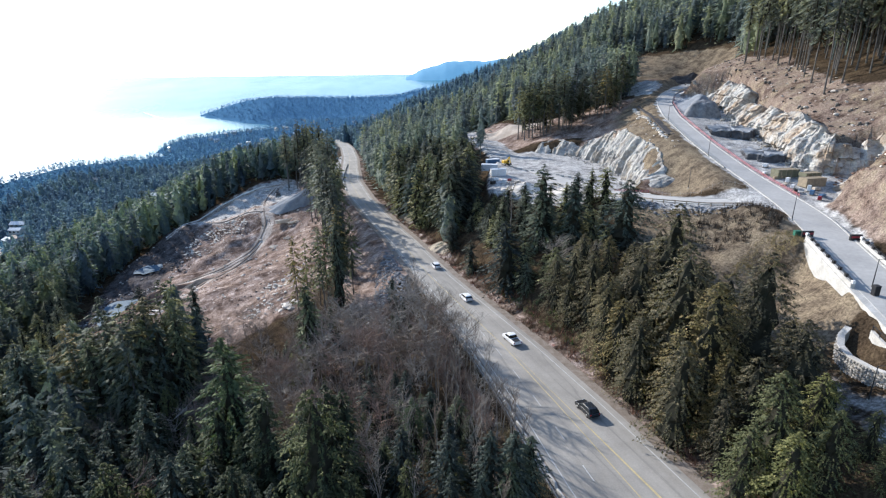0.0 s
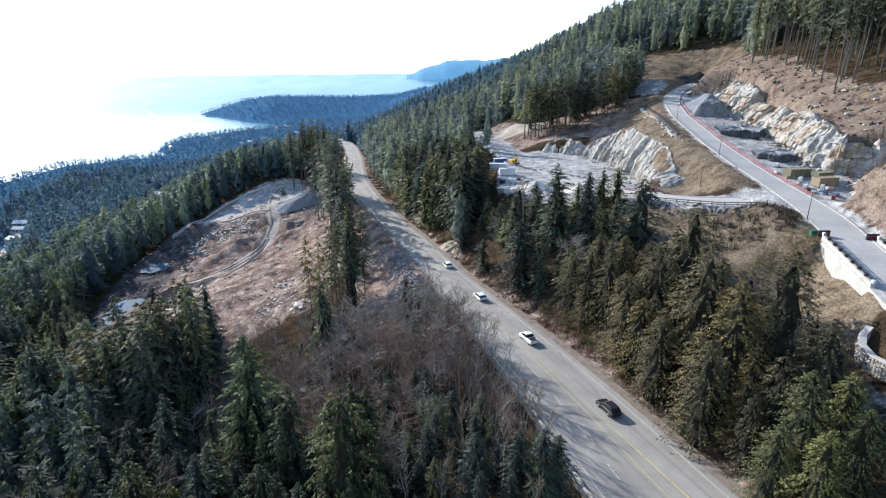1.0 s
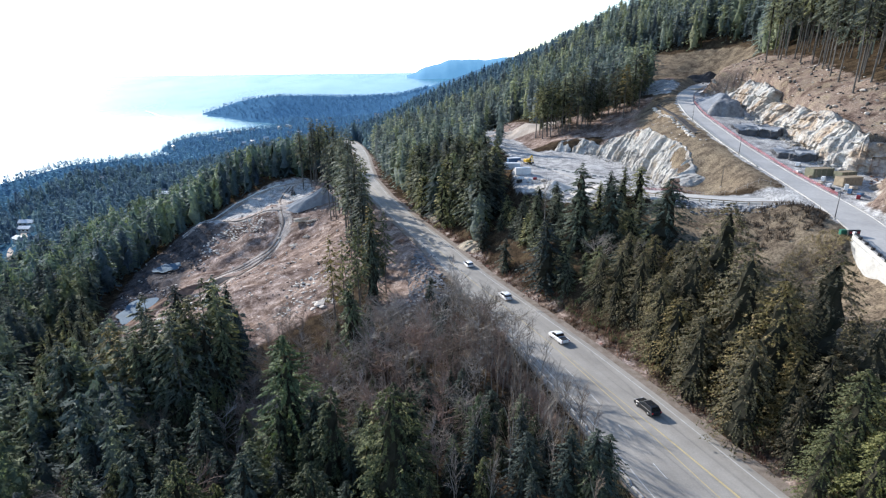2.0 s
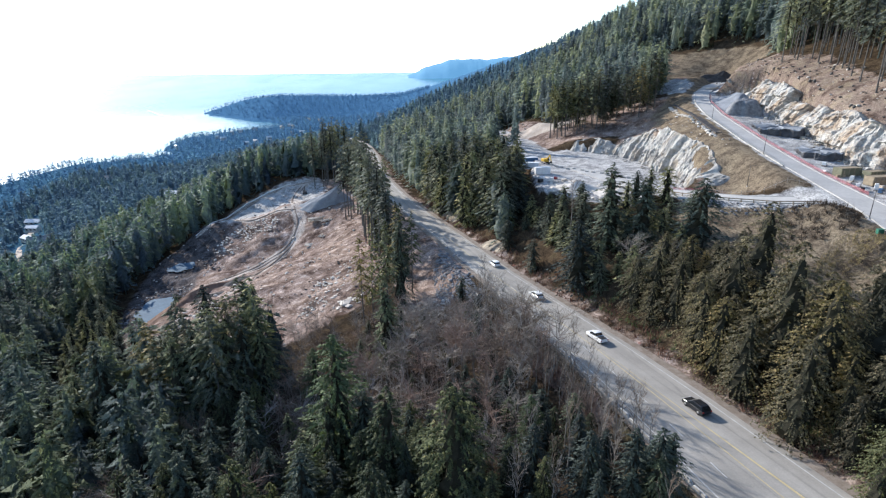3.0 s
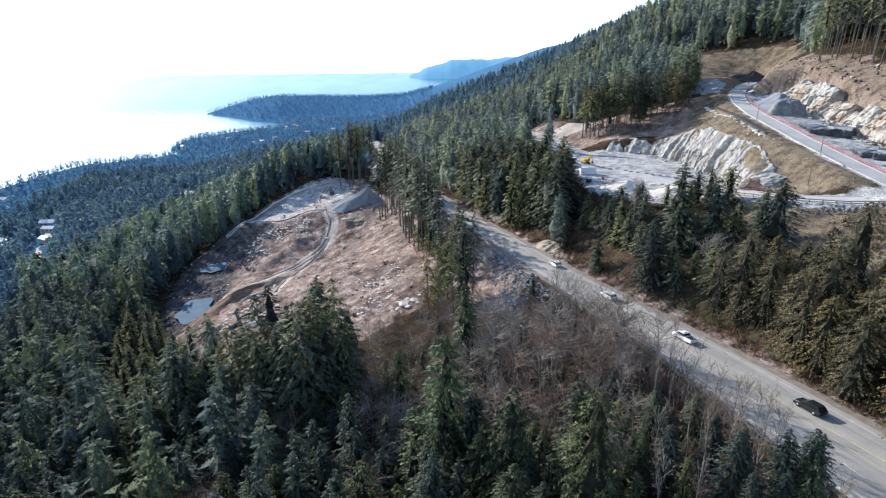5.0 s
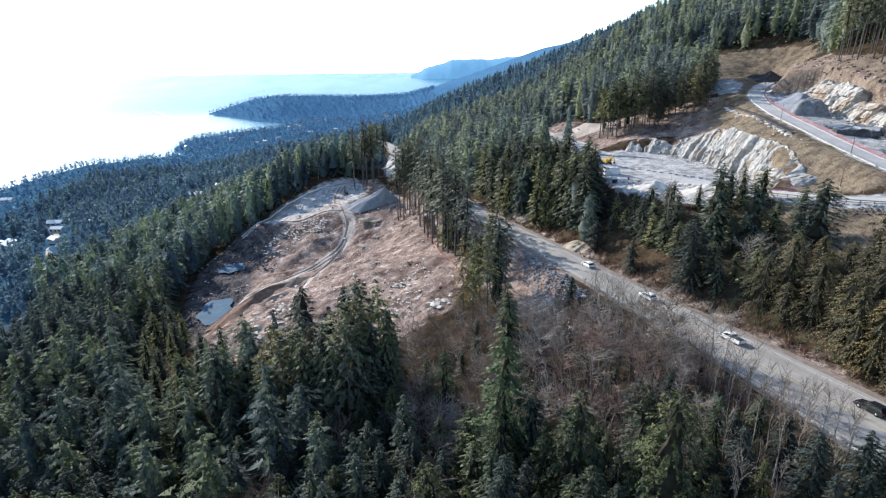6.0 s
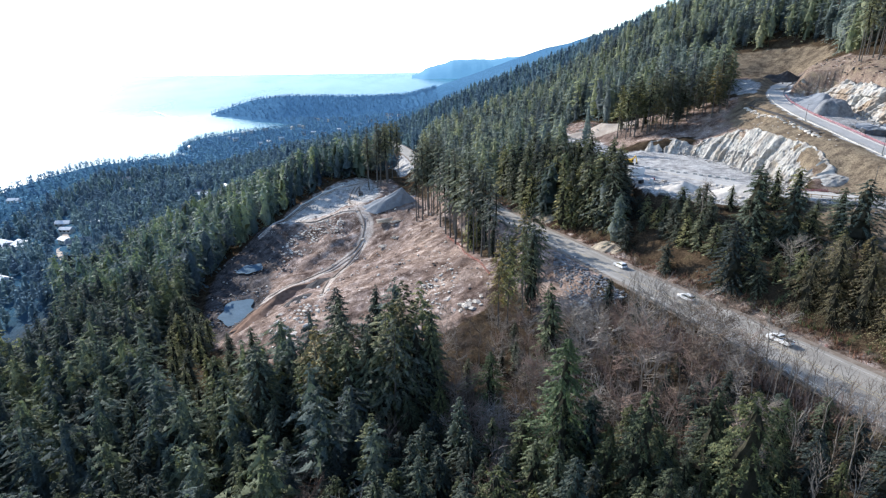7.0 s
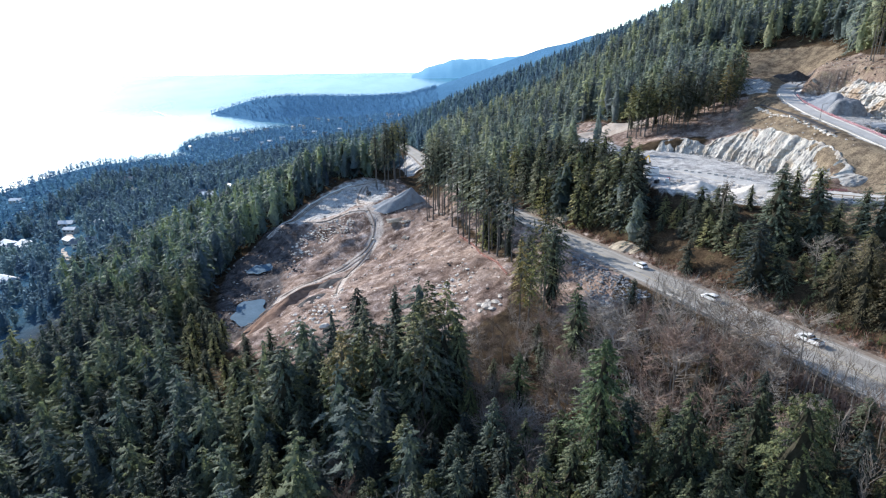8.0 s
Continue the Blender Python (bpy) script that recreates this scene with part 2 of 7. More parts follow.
M_BLUE_ROCK = surface("grey_blast_rock", (0.085, 0.092, 0.105), (0.27, 0.275, 0.29), 1.6, 0.85, 0.3, bump=0.7, depth=0.1)
M_GREY_HEAP = surface("crushed_grey_stone", (0.16, 0.175, 0.2), (0.28, 0.295, 0.32), 4.0, 0.95, 0.2, bump=0.8, depth=0.15)
# dark stones and machine paint; on the benches, shade put into the colour
M_DARK_SHADED = surface("dark_and_shaded_fill", (0.035, 0.037, 0.042), (0.1, 0.1, 0.108), 1.6, 0.9, 0.25, bump=0.8, depth=0.12)
M_BARK = surface("conifer_bark", (0.072, 0.067, 0.063), (0.165, 0.153, 0.143), 1.0, 0.95, 0.1, bump=0.7, depth=0.05)
M_GREYBARK = surface("alder_bark", (0.16, 0.142, 0.122), (0.36, 0.325, 0.285), 1.0, 0.95, 0.1, bump=0.4, depth=0.03)
M_DARKTWIG = surface("dark_brush", (0.045, 0.034, 0.026), (0.12, 0.09, 0.068), 3.0, 0.95, 0.1, bump=0)
M_TWIG = surface("bare_twigs", (0.16, 0.135, 0.115), (0.37, 0.32, 0.275), 3.5, 0.95, 0.1, bump=0)
M_PALETWIG = surface("pale_twigs", (0.2, 0.178, 0.155), (0.42, 0.375, 0.33), 3.5, 0.95, 0.1, bump=0)
M_BROWNTWIG = surface("dark_twigs", (0.1, 0.076, 0.06), (0.25, 0.195, 0.155), 3.5, 0.95, 0.1, bump=0)
M_RUSTBRUSH = surface("rusty_brush", (0.12, 0.062, 0.044), (0.29, 0.165, 0.115), 2.5, 0.95, 0.1, bump=0)
M_STRAW = surface("dry_yellow_grass", (0.26, 0.205, 0.11), (0.42, 0.34, 0.19), 2.0, 0.95, 0.1, bump=0)
M_REDTWIG = surface("reddish_twigs", (0.17, 0.115, 0.092), (0.36, 0.258, 0.21), 3.5, 0.95, 0.1, bump=0)
# the forest tones and fir needles carry a little extra blue for haze
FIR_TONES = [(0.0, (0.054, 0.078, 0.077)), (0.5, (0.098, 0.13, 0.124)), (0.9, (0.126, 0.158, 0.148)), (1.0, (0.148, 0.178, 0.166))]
# near-black brown: the shade inside a crown, put into the core's colour
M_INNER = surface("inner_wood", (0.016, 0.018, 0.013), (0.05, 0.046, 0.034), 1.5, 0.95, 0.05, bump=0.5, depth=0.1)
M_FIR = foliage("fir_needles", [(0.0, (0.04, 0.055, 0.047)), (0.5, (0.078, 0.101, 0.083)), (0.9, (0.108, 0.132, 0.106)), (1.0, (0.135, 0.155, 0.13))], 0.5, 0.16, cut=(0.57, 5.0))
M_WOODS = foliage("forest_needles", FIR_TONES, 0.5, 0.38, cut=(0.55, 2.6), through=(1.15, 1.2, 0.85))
# hillside and slope needles: paler and bluer, distance haze put into the colour
M_HILL = foliage("hazy_hillside_needles", [(0.0, (0.11, 0.148, 0.15)), (0.5, (0.178, 0.224, 0.218)), (1.0, (0.24, 0.28, 0.268))], 0.5, 0.55, cut=(0.56, 2.2), through=(0.95, 1.0, 0.9))
M_MID = foliage("hazy_slope_needles", [(0.0, (0.084, 0.128, 0.152)), (0.5, (0.122, 0.173, 0.198)), (1.0, (0.155, 0.208, 0.232))], 0.5, 0.36, cut=(0.56, 2.0))
M_CEDAR = foliage("cedar_sprays", [(0.0, (0.07, 0.068, 0.047)), (0.5, (0.136, 0.124, 0.08)), (0.85, (0.195, 0.168, 0.106)), (1.0, (0.25, 0.2, 0.135))], 0.34, 0.22, cut=(0.57, 7.0))
M_MIXFIR = foliage("roadside_fir_needles", [(0.0, (0.06, 0.074, 0.058)), (0.5, (0.118, 0.135, 0.099)), (0.9, (0.17, 0.182, 0.132)), (1.0, (0.22, 0.22, 0.165))], 0.5, 0.2, cut=(0.57, 5.0))
M_TALLFIR = foliage("tall_fir_needles", [(0.0, (0.08, 0.1, 0.085)), (0.5, (0.14, 0.165, 0.135)), (0.9, (0.19, 0.21, 0.17)), (1.0, (0.24, 0.25, 0.21))], 0.4, 0.3, cut=(0.56, 5.0), through=(1.1, 1.1, 0.9))
M_OLIVECEDAR = foliage("olive_cedar_sprays", [(0.0, (0.03, 0.041, 0.029)), (0.5, (0.06, 0.077, 0.048)), (0.85, (0.095, 0.112, 0.066)), (1.0, (0.14, 0.142, 0.088))], 0.45, 0.16, cut=(0.57, 7.0))
# green cedars; the sun on them is put into a lighter colour
M_GREENCEDAR = foliage("green_cedar_sprays", [(0.0, (0.07, 0.08, 0.042)), (0.5, (0.13, 0.142, 0.072)), (0.85, (0.185, 0.195, 0.1)), (1.0, (0.24, 0.235, 0.13))], 0.3, 0.25, cut=(0.57, 7.0))
M_PALE_FIR = foliage("young_fir_needles", [(0.0, (0.052, 0.075, 0.048)), (0.5, (0.09, 0.125, 0.072)), (1.0, (0.14, 0.175, 0.1))], 0.4, 0.25, cut=(0.56, 5.0))
# farther woods: haze put into the needle colours, bluer with distance
M_FAR_FIR = foliage("hazy_distant_needles", [(0.0, (0.1, 0.17, 0.222)), (0.5, (0.12, 0.198, 0.258)), (1.0, (0.142, 0.228, 0.295))], 0.3, 0.6, cut=(0.58, 0.8), through=(1.05, 1.0, 1.0), sheen=0.0)
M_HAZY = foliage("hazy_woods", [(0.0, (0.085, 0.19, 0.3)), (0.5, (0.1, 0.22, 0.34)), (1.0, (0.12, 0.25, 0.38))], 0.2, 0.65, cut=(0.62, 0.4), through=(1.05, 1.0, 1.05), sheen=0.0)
M_HEADLAND = foliage("hazy_headland_woods", [(0.0, (0.08, 0.19, 0.32)), (0.5, (0.09, 0.21, 0.35)), (1.0, (0.1, 0.23, 0.38))], 0.1, 0.7, through=(1.05, 1.0, 1.05), sheen=0.0)
M_STEEL = surface("galvanised_steel", (0.28, 0.28, 0.28), (0.42, 0.42, 0.42), 1.0, 0.45, 0.5, 0.8, bump=0.1)
M_DARK = surface("black_paint", (0.015, 0.015, 0.017), (0.035, 0.035, 0.038), 1.0, 0.5, bump=0)
M_TIMBER = surface("weathered_timber", (0.2, 0.16, 0.12), (0.38, 0.31, 0.24), 0.8, 0.9, bump=0.5)
M_LOG = surface("peeled_logs", (0.42, 0.35, 0.28), (0.68, 0.6, 0.52), 1.0, 0.9, bump=0.4)
M_PLY = surface("plywood_boards", (0.22, 0.175, 0.12), (0.36, 0.29, 0.21), 1.5, 0.85, bump=0.2)
M_OLIVE = surface("olive_panels", (0.12, 0.12, 0.08), (0.19, 0.185, 0.13), 1.5, 0.75, bump=0.1)
M_RED_NET = netting("red_plastic_net", (0.7, 0.2, 0.23), (0.82, 0.38, 0.4), 0.26)
M_ORANGE_NET = netting("orange_plastic_net", (0.6, 0.24, 0.19), (0.72, 0.36, 0.3), 0.35)
M_REDPANEL = surface("red_reflective_panel", (0.2, 0.02, 0.03), (0.3, 0.04, 0.05), 1.0, 0.5, bump=0)
M_WHITEPAINT = surface("white_paint", (0.7, 0.7, 0.7), (0.82, 0.82, 0.81), 1.5, 0.5, 0.5, bump=0)
M_CARWHITE = surface("white_car_paint", (0.75, 0.75, 0.75), (0.82, 0.82, 0.82), 3.0, 0.22, 0.6, bump=0)
M_CARBLACK = surface("black_car_paint", (0.012, 0.013, 0.016), (0.02, 0.021, 0.025), 3.0, 0.2, 0.6, bump=0)
M_CARGLASS = surface("dark_car_glass", (0.01, 0.012, 0.014), (0.016, 0.018, 0.02), 3.0, 0.08, 0.7, bump=0)
M_TYRE = surface("tyre_rubber", (0.015, 0.015, 0.015), (0.03, 0.03, 0.03), 0.3, 0.85, bump=0)
M_TAIL = surface("red_tail_light", (0.35, 0.01, 0.01), (0.45, 0.02, 0.02), 0.5, 0.25, 0.6, bump=0)
M_MACHINE = surface("yellow_machine_paint", (0.55, 0.33, 0.03), (0.68, 0.43, 0.06), 1.0, 0.45, bump=0)
M_BLUEBOX = surface("blue_container_paint", (0.06, 0.13, 0.24), (0.1, 0.19, 0.32), 1.5, 0.55, bump=0)
M_GREENBOX = surface("green_cabinet_paint", (0.03, 0.13, 0.09), (0.05, 0.2, 0.13), 1.0, 0.55, bump=0)
M_ROOF = surface("pale_metal_roof", (0.55, 0.57, 0.6), (0.75, 0.77, 0.8), 3.0, 0.5, bump=0)
M_DARKROOF = surface("shingle_roof", (0.12, 0.13, 0.15), (0.22, 0.23, 0.25), 3.0, 0.8, bump=0.2)
M_HOUSEWALL = surface("painted_siding", (0.5, 0.47, 0.42), (0.7, 0.67, 0.62), 3.0, 0.8, bump=0)
M_POND = surface("muddy_pond_water", (0.05, 0.1, 0.15), (0.085, 0.15, 0.215), 7.0, 0.6, 0.03, bump=0.1, depth=0.03)
M_REDSOIL = surface("red_brown_soil", (0.13, 0.075, 0.052), (0.27, 0.17, 0.125), 2.0, 0.95, 0.15, bump=0.9, depth=0.15)
M_DARKSOIL = surface("dark_spoil", (0.035, 0.033, 0.035), (0.09, 0.085, 0.085), 2.0, 0.95, 0.15, bump=0.9, depth=0.15)
M_MAST = surface("dark_lamp_post", (0.03, 0.03, 0.032), (0.06, 0.06, 0.062), 1.0, 0.5, bump=0)
# ---------------------------------------------------------------- lie of the land
SEA = -155.0


def smooth(a, b, v):
    u = np.clip((v - a) / (b - a), 0.0, 1.0)
    return u * u * (3 - 2 * u)


def wave(x, y, size, seed=0.0):
    """Cheap rolling noise, about -1 to 1, with features of the given size."""
    k = 2 * math.pi / size
    s = seed * 1.7
    return (np.sin(k * (x * 0.91 + y * 0.37) + s) * np.cos(k * (0.83 * y - 0.49 * x) + 2.3 * s)
            + 0.6 * np.sin(k * 1.9 * (0.6 * x - 0.8 * y) + 3.1 + s) * np.sin(k * 1.7 * (0.9 * x + 0.5 * y) + s)
            + 0.35 * np.sin(k * 4.1 * (x * 0.3 + y) + 5 * s) * np.sin(k * 3.7 * (x - 0.4 * y) + 1.3 + s)) / 1.5


def along(x, y, line, values=None):
    """Distance to a polyline (x, y, ...), signed side (positive: right of its way) and the value at the nearest place."""
    x, y = np.asarray(x, float), np.asarray(y, float)
    best = np.full(x.shape, 1e9)
    side, val = np.zeros(x.shape), np.zeros(x.shape)
    for p, q in zip(line[:-1], line[1:]):
        dx, dy = q[0] - p[0], q[1] - p[1]
        u = np.clip(((x - p[0]) * dx + (y - p[1]) * dy) / (dx * dx + dy * dy), 0, 1)
        ox, oy = x - p[0] - u * dx, y - p[1] - u * dy
        d = np.hypot(ox, oy)
        near = d < best
        best = np.where(near, d, best)
        side = np.where(near, np.sign(ox * dy - oy * dx), side)
        val = np.where(near, p[2] + u * (q[2] - p[2]), val)
    return best, side, val


def inside(x, y, poly):
    """Signed distance to a closed outline: negative inside."""
    x, y = np.asarray(x, float), np.asarray(y, float)
    best = np.full(x.shape, 1e9)
    odd = np.zeros(x.shape, bool)
    for p, q in zip(poly, poly[1:] + poly[:1]):
        dx, dy = q[0] - p[0], q[1] - p[1]
        u = np.clip(((x - p[0]) * dx + (y - p[1]) * dy) / (dx * dx + dy * dy + 1e-9), 0, 1)
        best = np.minimum(best, np.hypot(x - p[0] - u * dx, y - p[1] - u * dy))
        cross = (p[1] > y) != (q[1] > y)
        odd ^= cross & (x < dx * (y - p[1]) / (dy if abs(dy) > 1e-9 else 1e-9) + p[0])
    return np.where(odd, -best, best)


# right edge and width of the highway against its way north
HW_Y = [-40, 20, 54, 76, 95, 114, 142, 180, 216, 271, 331, 388, 467, 570, 700]
HW_R = [61.5, 43.5, 33.2, 26.6, 20.3, 13.2, 2.6, -9.4, -21.4, -38, -53, -63, -76, -97, -132]


def hw_right(y):
    return np.interp(y, HW_Y, HW_R)


def hw_width(y):
    return np.interp(y, [-40, 40, 54, 80, 102, 134, 180, 250, 300, 700], [20.5, 19.4, 18.8, 16.6, 15.0, 12.2, 11.2, 11.5, 12.5, 12.5])


def hw_z(y):
    return -1.0 - 0.05 * (y - 40)



UP_LINE = [(66, 55, 12.5), (73, 80, 14.2), (79.5, 103, 15.9), (83.5, 115, 16.8), (86, 127, 17.7), (87.3, 140, 18.8), (88, 160, 21.4),
           (89.6, 185, 25), (92.4, 206, 27.8), (97.5, 234, 30.7), (105.5, 263, 33.9), (116, 287, 36.7), (133, 312, 39.8), (150, 330, 41.5)]
BRANCH_LINE = [(86, 132, 17.9), (79, 135, 16.9), (70, 138, 16.2), (61, 146, 15.2), (55, 160, 13.4), (51, 178, 11), (46, 200, 9.3), (40, 228, 8.6), (32, 262, 8.8), (27, 300, 9.8), (22, 330, 10.2), (18, 370, 9.5)]
PAD = [(52, 165), (66, 180), (72, 205), (72, 232), (66, 262), (52, 268), (40, 275), (28, 262), (20, 225), (16, 190), (26, 172), (40, 162)]
YARD = [(91, 128), (99, 128), (105, 140), (124, 148), (124, 155), (114.5, 161), (112.5, 166), (117, 179), (119, 194), (122, 209), (127.5, 234), (133, 254), (138, 275), (126, 286), (113, 270), (103, 238), (97, 205), (94, 178)]


def base_height(x, y):
    z = np.interp(x, [-3200, -1100, -900, -520, -264, -150, -100, -50, 0, 50, 110, 160, 250, 500, 1200],
                  [-190, -168, -142, -128, -78, -57, -42, -19, -3, 14, 37, 56, 92, 190, 400])
    bump = lambda a, cx, cy, sx, sy: a * np.exp(-((x - cx) / sx) ** 2 - ((y - cy) / sy) ** 2)
    z = z + bump(26, -142, 400, 62, 90) + bump(9, -112, 180, 40, 45) + bump(-13, 55, 84, 34, 48) + bump(14, 80, 760, 150, 130)
    z = z + bump(-4, 20, 420, 60, 60) + bump(-7, -38, 92, 30, 50) + bump(26, 190, 560, 120, 150) + bump(-8, 71, 160, 12, 18)
    z = z + bump(-6, 75, 268, 16, 20) + bump(-15, 158, 350, 26, 30) + bump(8, -100, 298, 28, 30) + bump(5, -162, 285, 28, 50)
    z = z + bump(-7, 119, 172, 20, 42) + bump(-5, 69, 100, 8, 7) + bump(5, 38, 372, 24, 34) + bump(3, 44, 312, 18, 18)
    z = z + bump(4.6, -116, 314, 42, 20) + bump(-3.0, -95, 262, 20, 14) + bump(4, -160, 402, 40, 40) + bump(4, -161, 314, 14, 14)
    z = z + bump(-8, 108, 128, 10, 11) + bump(-3.5, 122, 156, 16, 14) + bump(-5, 113, 137, 11, 9)
    z = z + 1.6 * wave(x, y, 90, 1) + 5 * wave(x, y, 420, 2) * smooth(250, 900, np.hypot(x, y))
    # the shore runs out into the sound; beyond the bay lies a wooded headland
    shore = np.interp(y, [-300, 700, 900, 1000, 1130, 1210, 1300, 1400, 1460, 1560, 1670, 1813, 1977, 2150, 2304, 2500, 2730, 2900, 3100, 3400, 5000],
                      [-900, -830, -850, -865, -872, -790, -720, -710, -790, -812, -833, -770, -629, -640, -850, -1000, -1241, -1150, -800, 0, 900])
    town = np.interp(x, [-900, -400, -200, 0, 200, 500, 2000], [-146, -138, -118, -60, 40, 160, 420])
    head = np.interp(x, [-1240, -1050, -850, -500, -260, -100, 100, 500, 2000], [-138, -92, -76, -92, -86, -48, 15, 150, 420])
    z = z + (town - z) * smooth(1000, 1500, y)
    z = z + (head - z) * smooth(2250, 2600, y)
    z = np.minimum(z, SEA + 0.3 * (x - shore))
    return np.maximum(z, SEA - 12)


# two settling ponds: middle, half sizes, water level
PONDS = [(-162, 273, 5.5, 8.5, -52.2), (-151, 222, 8, 12, -53.6)]


def pond_reach(x, y, p):
    return np.hypot((x - p[0]) / p[2], (y - p[1]) / p[3])


def height(x, y):
    x, y = np.asarray(x, float), np.asarray(y, float)
    z = base_height(x, y)
    # the excavated pad below the cliff, then the yard beside the upper road
    d = inside(x, y, PAD)
    z = z + (9.0 + 0.012 * (y - 200) + 0.25 * wave(x, y, 17, 3) - z) * (1 - smooth(0, 5, d))
    d = inside(x, y, YARD)
    z = z + (np.interp(y, [128, 150, 200, 240, 270], [17.9, 20.2, 26.6, 31, 34.3]) + 0.3 * wave(x, y, 13, 4) - z) * (1 - smooth(0, 4, d))
    for line, half, spread in ((BRANCH_LINE, 5.2, 8), (UP_LINE, 5.0, 8)):
        d, s, v = along(x, y, line)
        beside_wall = (s < 0) & (y > 84) & (y < 104.5) & (line is UP_LINE)
        z = z + (v - 0.25 - z) * (1 - smooth(np.where(beside_wall, 2.4, half), np.where(beside_wall, 4.4, np.where((s < 0) & (y < 84) & (line is UP_LINE), half + 3.0, half + spread)), d))
    for p in PONDS:
        z = z + (p[4] - 0.9 - z) * (1 - smooth(1.0, 1.55, pond_reach(x, y, p)))
    c = hw_right(y) - hw_width(y) / 2
    off = (x - c) * 0.95
    half = hw_width(y) / 2
    d = np.abs(off)
    room = smooth(-60, -30, y) * (1 - smooth(640, 700, y))
    z = z + (hw_z(y) - 0.25 - z) * (1 - smooth(half + 1.2, half + np.where(off > 0, 12, 9), d)) * room
    return z


def hz(x, y):
    return float(height(np.array([x]), np.array([y]))[0])

# ---------------------------------------------------------------- building blocks
def mesh_from(name, verts, faces, mats, tint=None, smooth_shade=False, mat_ids=None, normals=None):
    """A mesh from arrays: verts n x 3, faces m x 3 or m x 4; normals: one a vertex, for soft foliage."""
    verts, faces = np.asarray(verts, np.float32), np.asarray(faces, np.int32)
    me = bpy.data.meshes.new(name)
    me.vertices.add(len(verts))
    me.vertices.foreach_set("co", verts.ravel())
    k = faces.shape[1]
    me.loops.add(faces.size)
    me.loops.foreach_set("vertex_index", faces.ravel())
    me.polygons.add(len(faces))
    me.polygons.foreach_set("loop_start", np.arange(0, faces.size, k, dtype=np.int32))
    if mat_ids is not None:
        me.polygons.foreach_set("material_index", np.asarray(mat_ids, np.int32))
    me.polygons.foreach_set("use_smooth", np.full(len(faces), smooth_shade))
    if tint is not None:
        a = me.attributes.new("tint", "FLOAT", "POINT")
        a.data.foreach_set("value", np.asarray(tint, np.float32))
    for m in mats if isinstance(mats, (list, tuple)) else [mats]:
        me.materials.append(m)
    me.update(calc_edges=True)
    if normals is not None:
        me.normals_split_custom_set_from_vertices(np.asarray(normals, np.float32))
    return me


def part(name, me, parent=None, label=""):
    """Links a mesh (or a bmesh already turned into one) as an object, under its thing if one is given."""
    ob = new(name, me)
    if parent is not None:
        ob.parent = parent
    if label:
        ob["label"] = label
    return ob


def from_bm(name, bm, mat, smooth_shade=False):
    me = bpy.data.meshes.new(name)
    bm.to_mesh(me)
    bm.free()
    me.materials.append(mat)
    if smooth_shade:
        me.polygons.foreach_set("use_smooth", np.full(len(me.polygons), True))
    return me


def box(name, size, mat, at=(0, 0, 0), bevel=0.02, turn=(0, 0, 0), taper=1.0):
    """A box mesh with softened edges; at: the middle of its base. taper narrows the top."""
    bm = bmesh.new()
    bmesh.ops.create_cube(bm, size=1)
    for v in bm.verts:
        k = taper if v.co.z > 0 else 1.0
        v.co = Vector((v.co.x * size[0] * k, v.co.y * size[1] * k, (v.co.z + 0.5) * size[2]))
    if bevel:
        bmesh.ops.bevel(bm, geom=bm.edges[:], offset=bevel, segments=1, affect="EDGES")
    bmesh.ops.transform(bm, matrix=pose(*at, *turn), verts=bm.verts)
    return from_bm(name, bm, mat)


def tube(name, r0, r1, length, mat, sides=8, at=(0, 0, 0), turn=(0, 0, 0)):
    bm = bmesh.new()
    bmesh.ops.create_cone(bm, cap_ends=True, segments=sides, radius1=r0, radius2=r1, depth=length, matrix=Matrix.Translation((0, 0, length / 2)))
    bmesh.ops.transform(bm, matrix=pose(*at, *turn), verts=bm.verts)
    return from_bm(name, bm, mat, True)


def thing(name, label, category, group="", m=None, kind=""):
    ob = tagged(new(name), label, category, group, kind)
    if m is not None:
        ob.matrix_basis = m
    return ob


# ---------------------------------------------------------------- the ground, one sheet
STAGING = [(-62, 285), (-52, 285), (-66, 335), (-78, 390), (-95, 470), (-110, 470), (-96, 400), (-82, 345)]
EDGE = [(34, 290), (60, 276), (100, 268), (112, 292), (92, 304), (60, 306), (42, 316)]
TERRACE = [(56, 56), (75, 56), (78, 84), (58, 84)]
SITE = [(-184, 292), (-172, 308), (-164, 326), (-162, 346), (-152, 362), (-137, 374), (-118, 386), (-94, 380), (-66, 300), (-48, 210), (-38, 172), (-44, 146), (-60, 138), (-84, 137), (-112, 150), (-146, 184), (-168, 222), (-180, 262)]
CREST = [(110, 364), (115, 402), (131, 433), (150, 396), (166, 386), (184, 352), (172, 330), (140, 350)]
LANE = [(-549, 674), (-510, 613), (-462, 545), (-440, 520), (-412, 495), (-425, 484), (-400, 450), (-372, 418), (-350, 392)]
SCRUB = [(-92, 134), (-112, 148), (-146, 184), (-168, 222), (-176, 214), (-156, 166), (-124, 130)]
HILLSITE = [(95, 150), (88, 114), (84, 97), (132, 92), (150, 130), (142, 150), (142, 172), (138, 190), (142, 212), (150, 234), (158, 256), (156, 285), (168, 330), (172, 372), (130, 385), (118, 330), (96, 285), (75, 275), (62, 262), (70, 200), (62, 165), (78, 142)]
BOWL = [(52, 98), (70, 96), (78, 104), (80, 120), (76, 130), (62, 136), (50, 150), (44, 130)]
MOUND = [(18, 300), (55, 295), (80, 300), (70, 330), (48, 350), (30, 400), (12, 400), (10, 340)]
ROADSIDE = [(-8, 150), (-18, 130), (-30, 132), (-34, 160), (-40, 205), (-56, 260), (-66, 300), (-55, 300), (-35, 235), (-20, 190)]


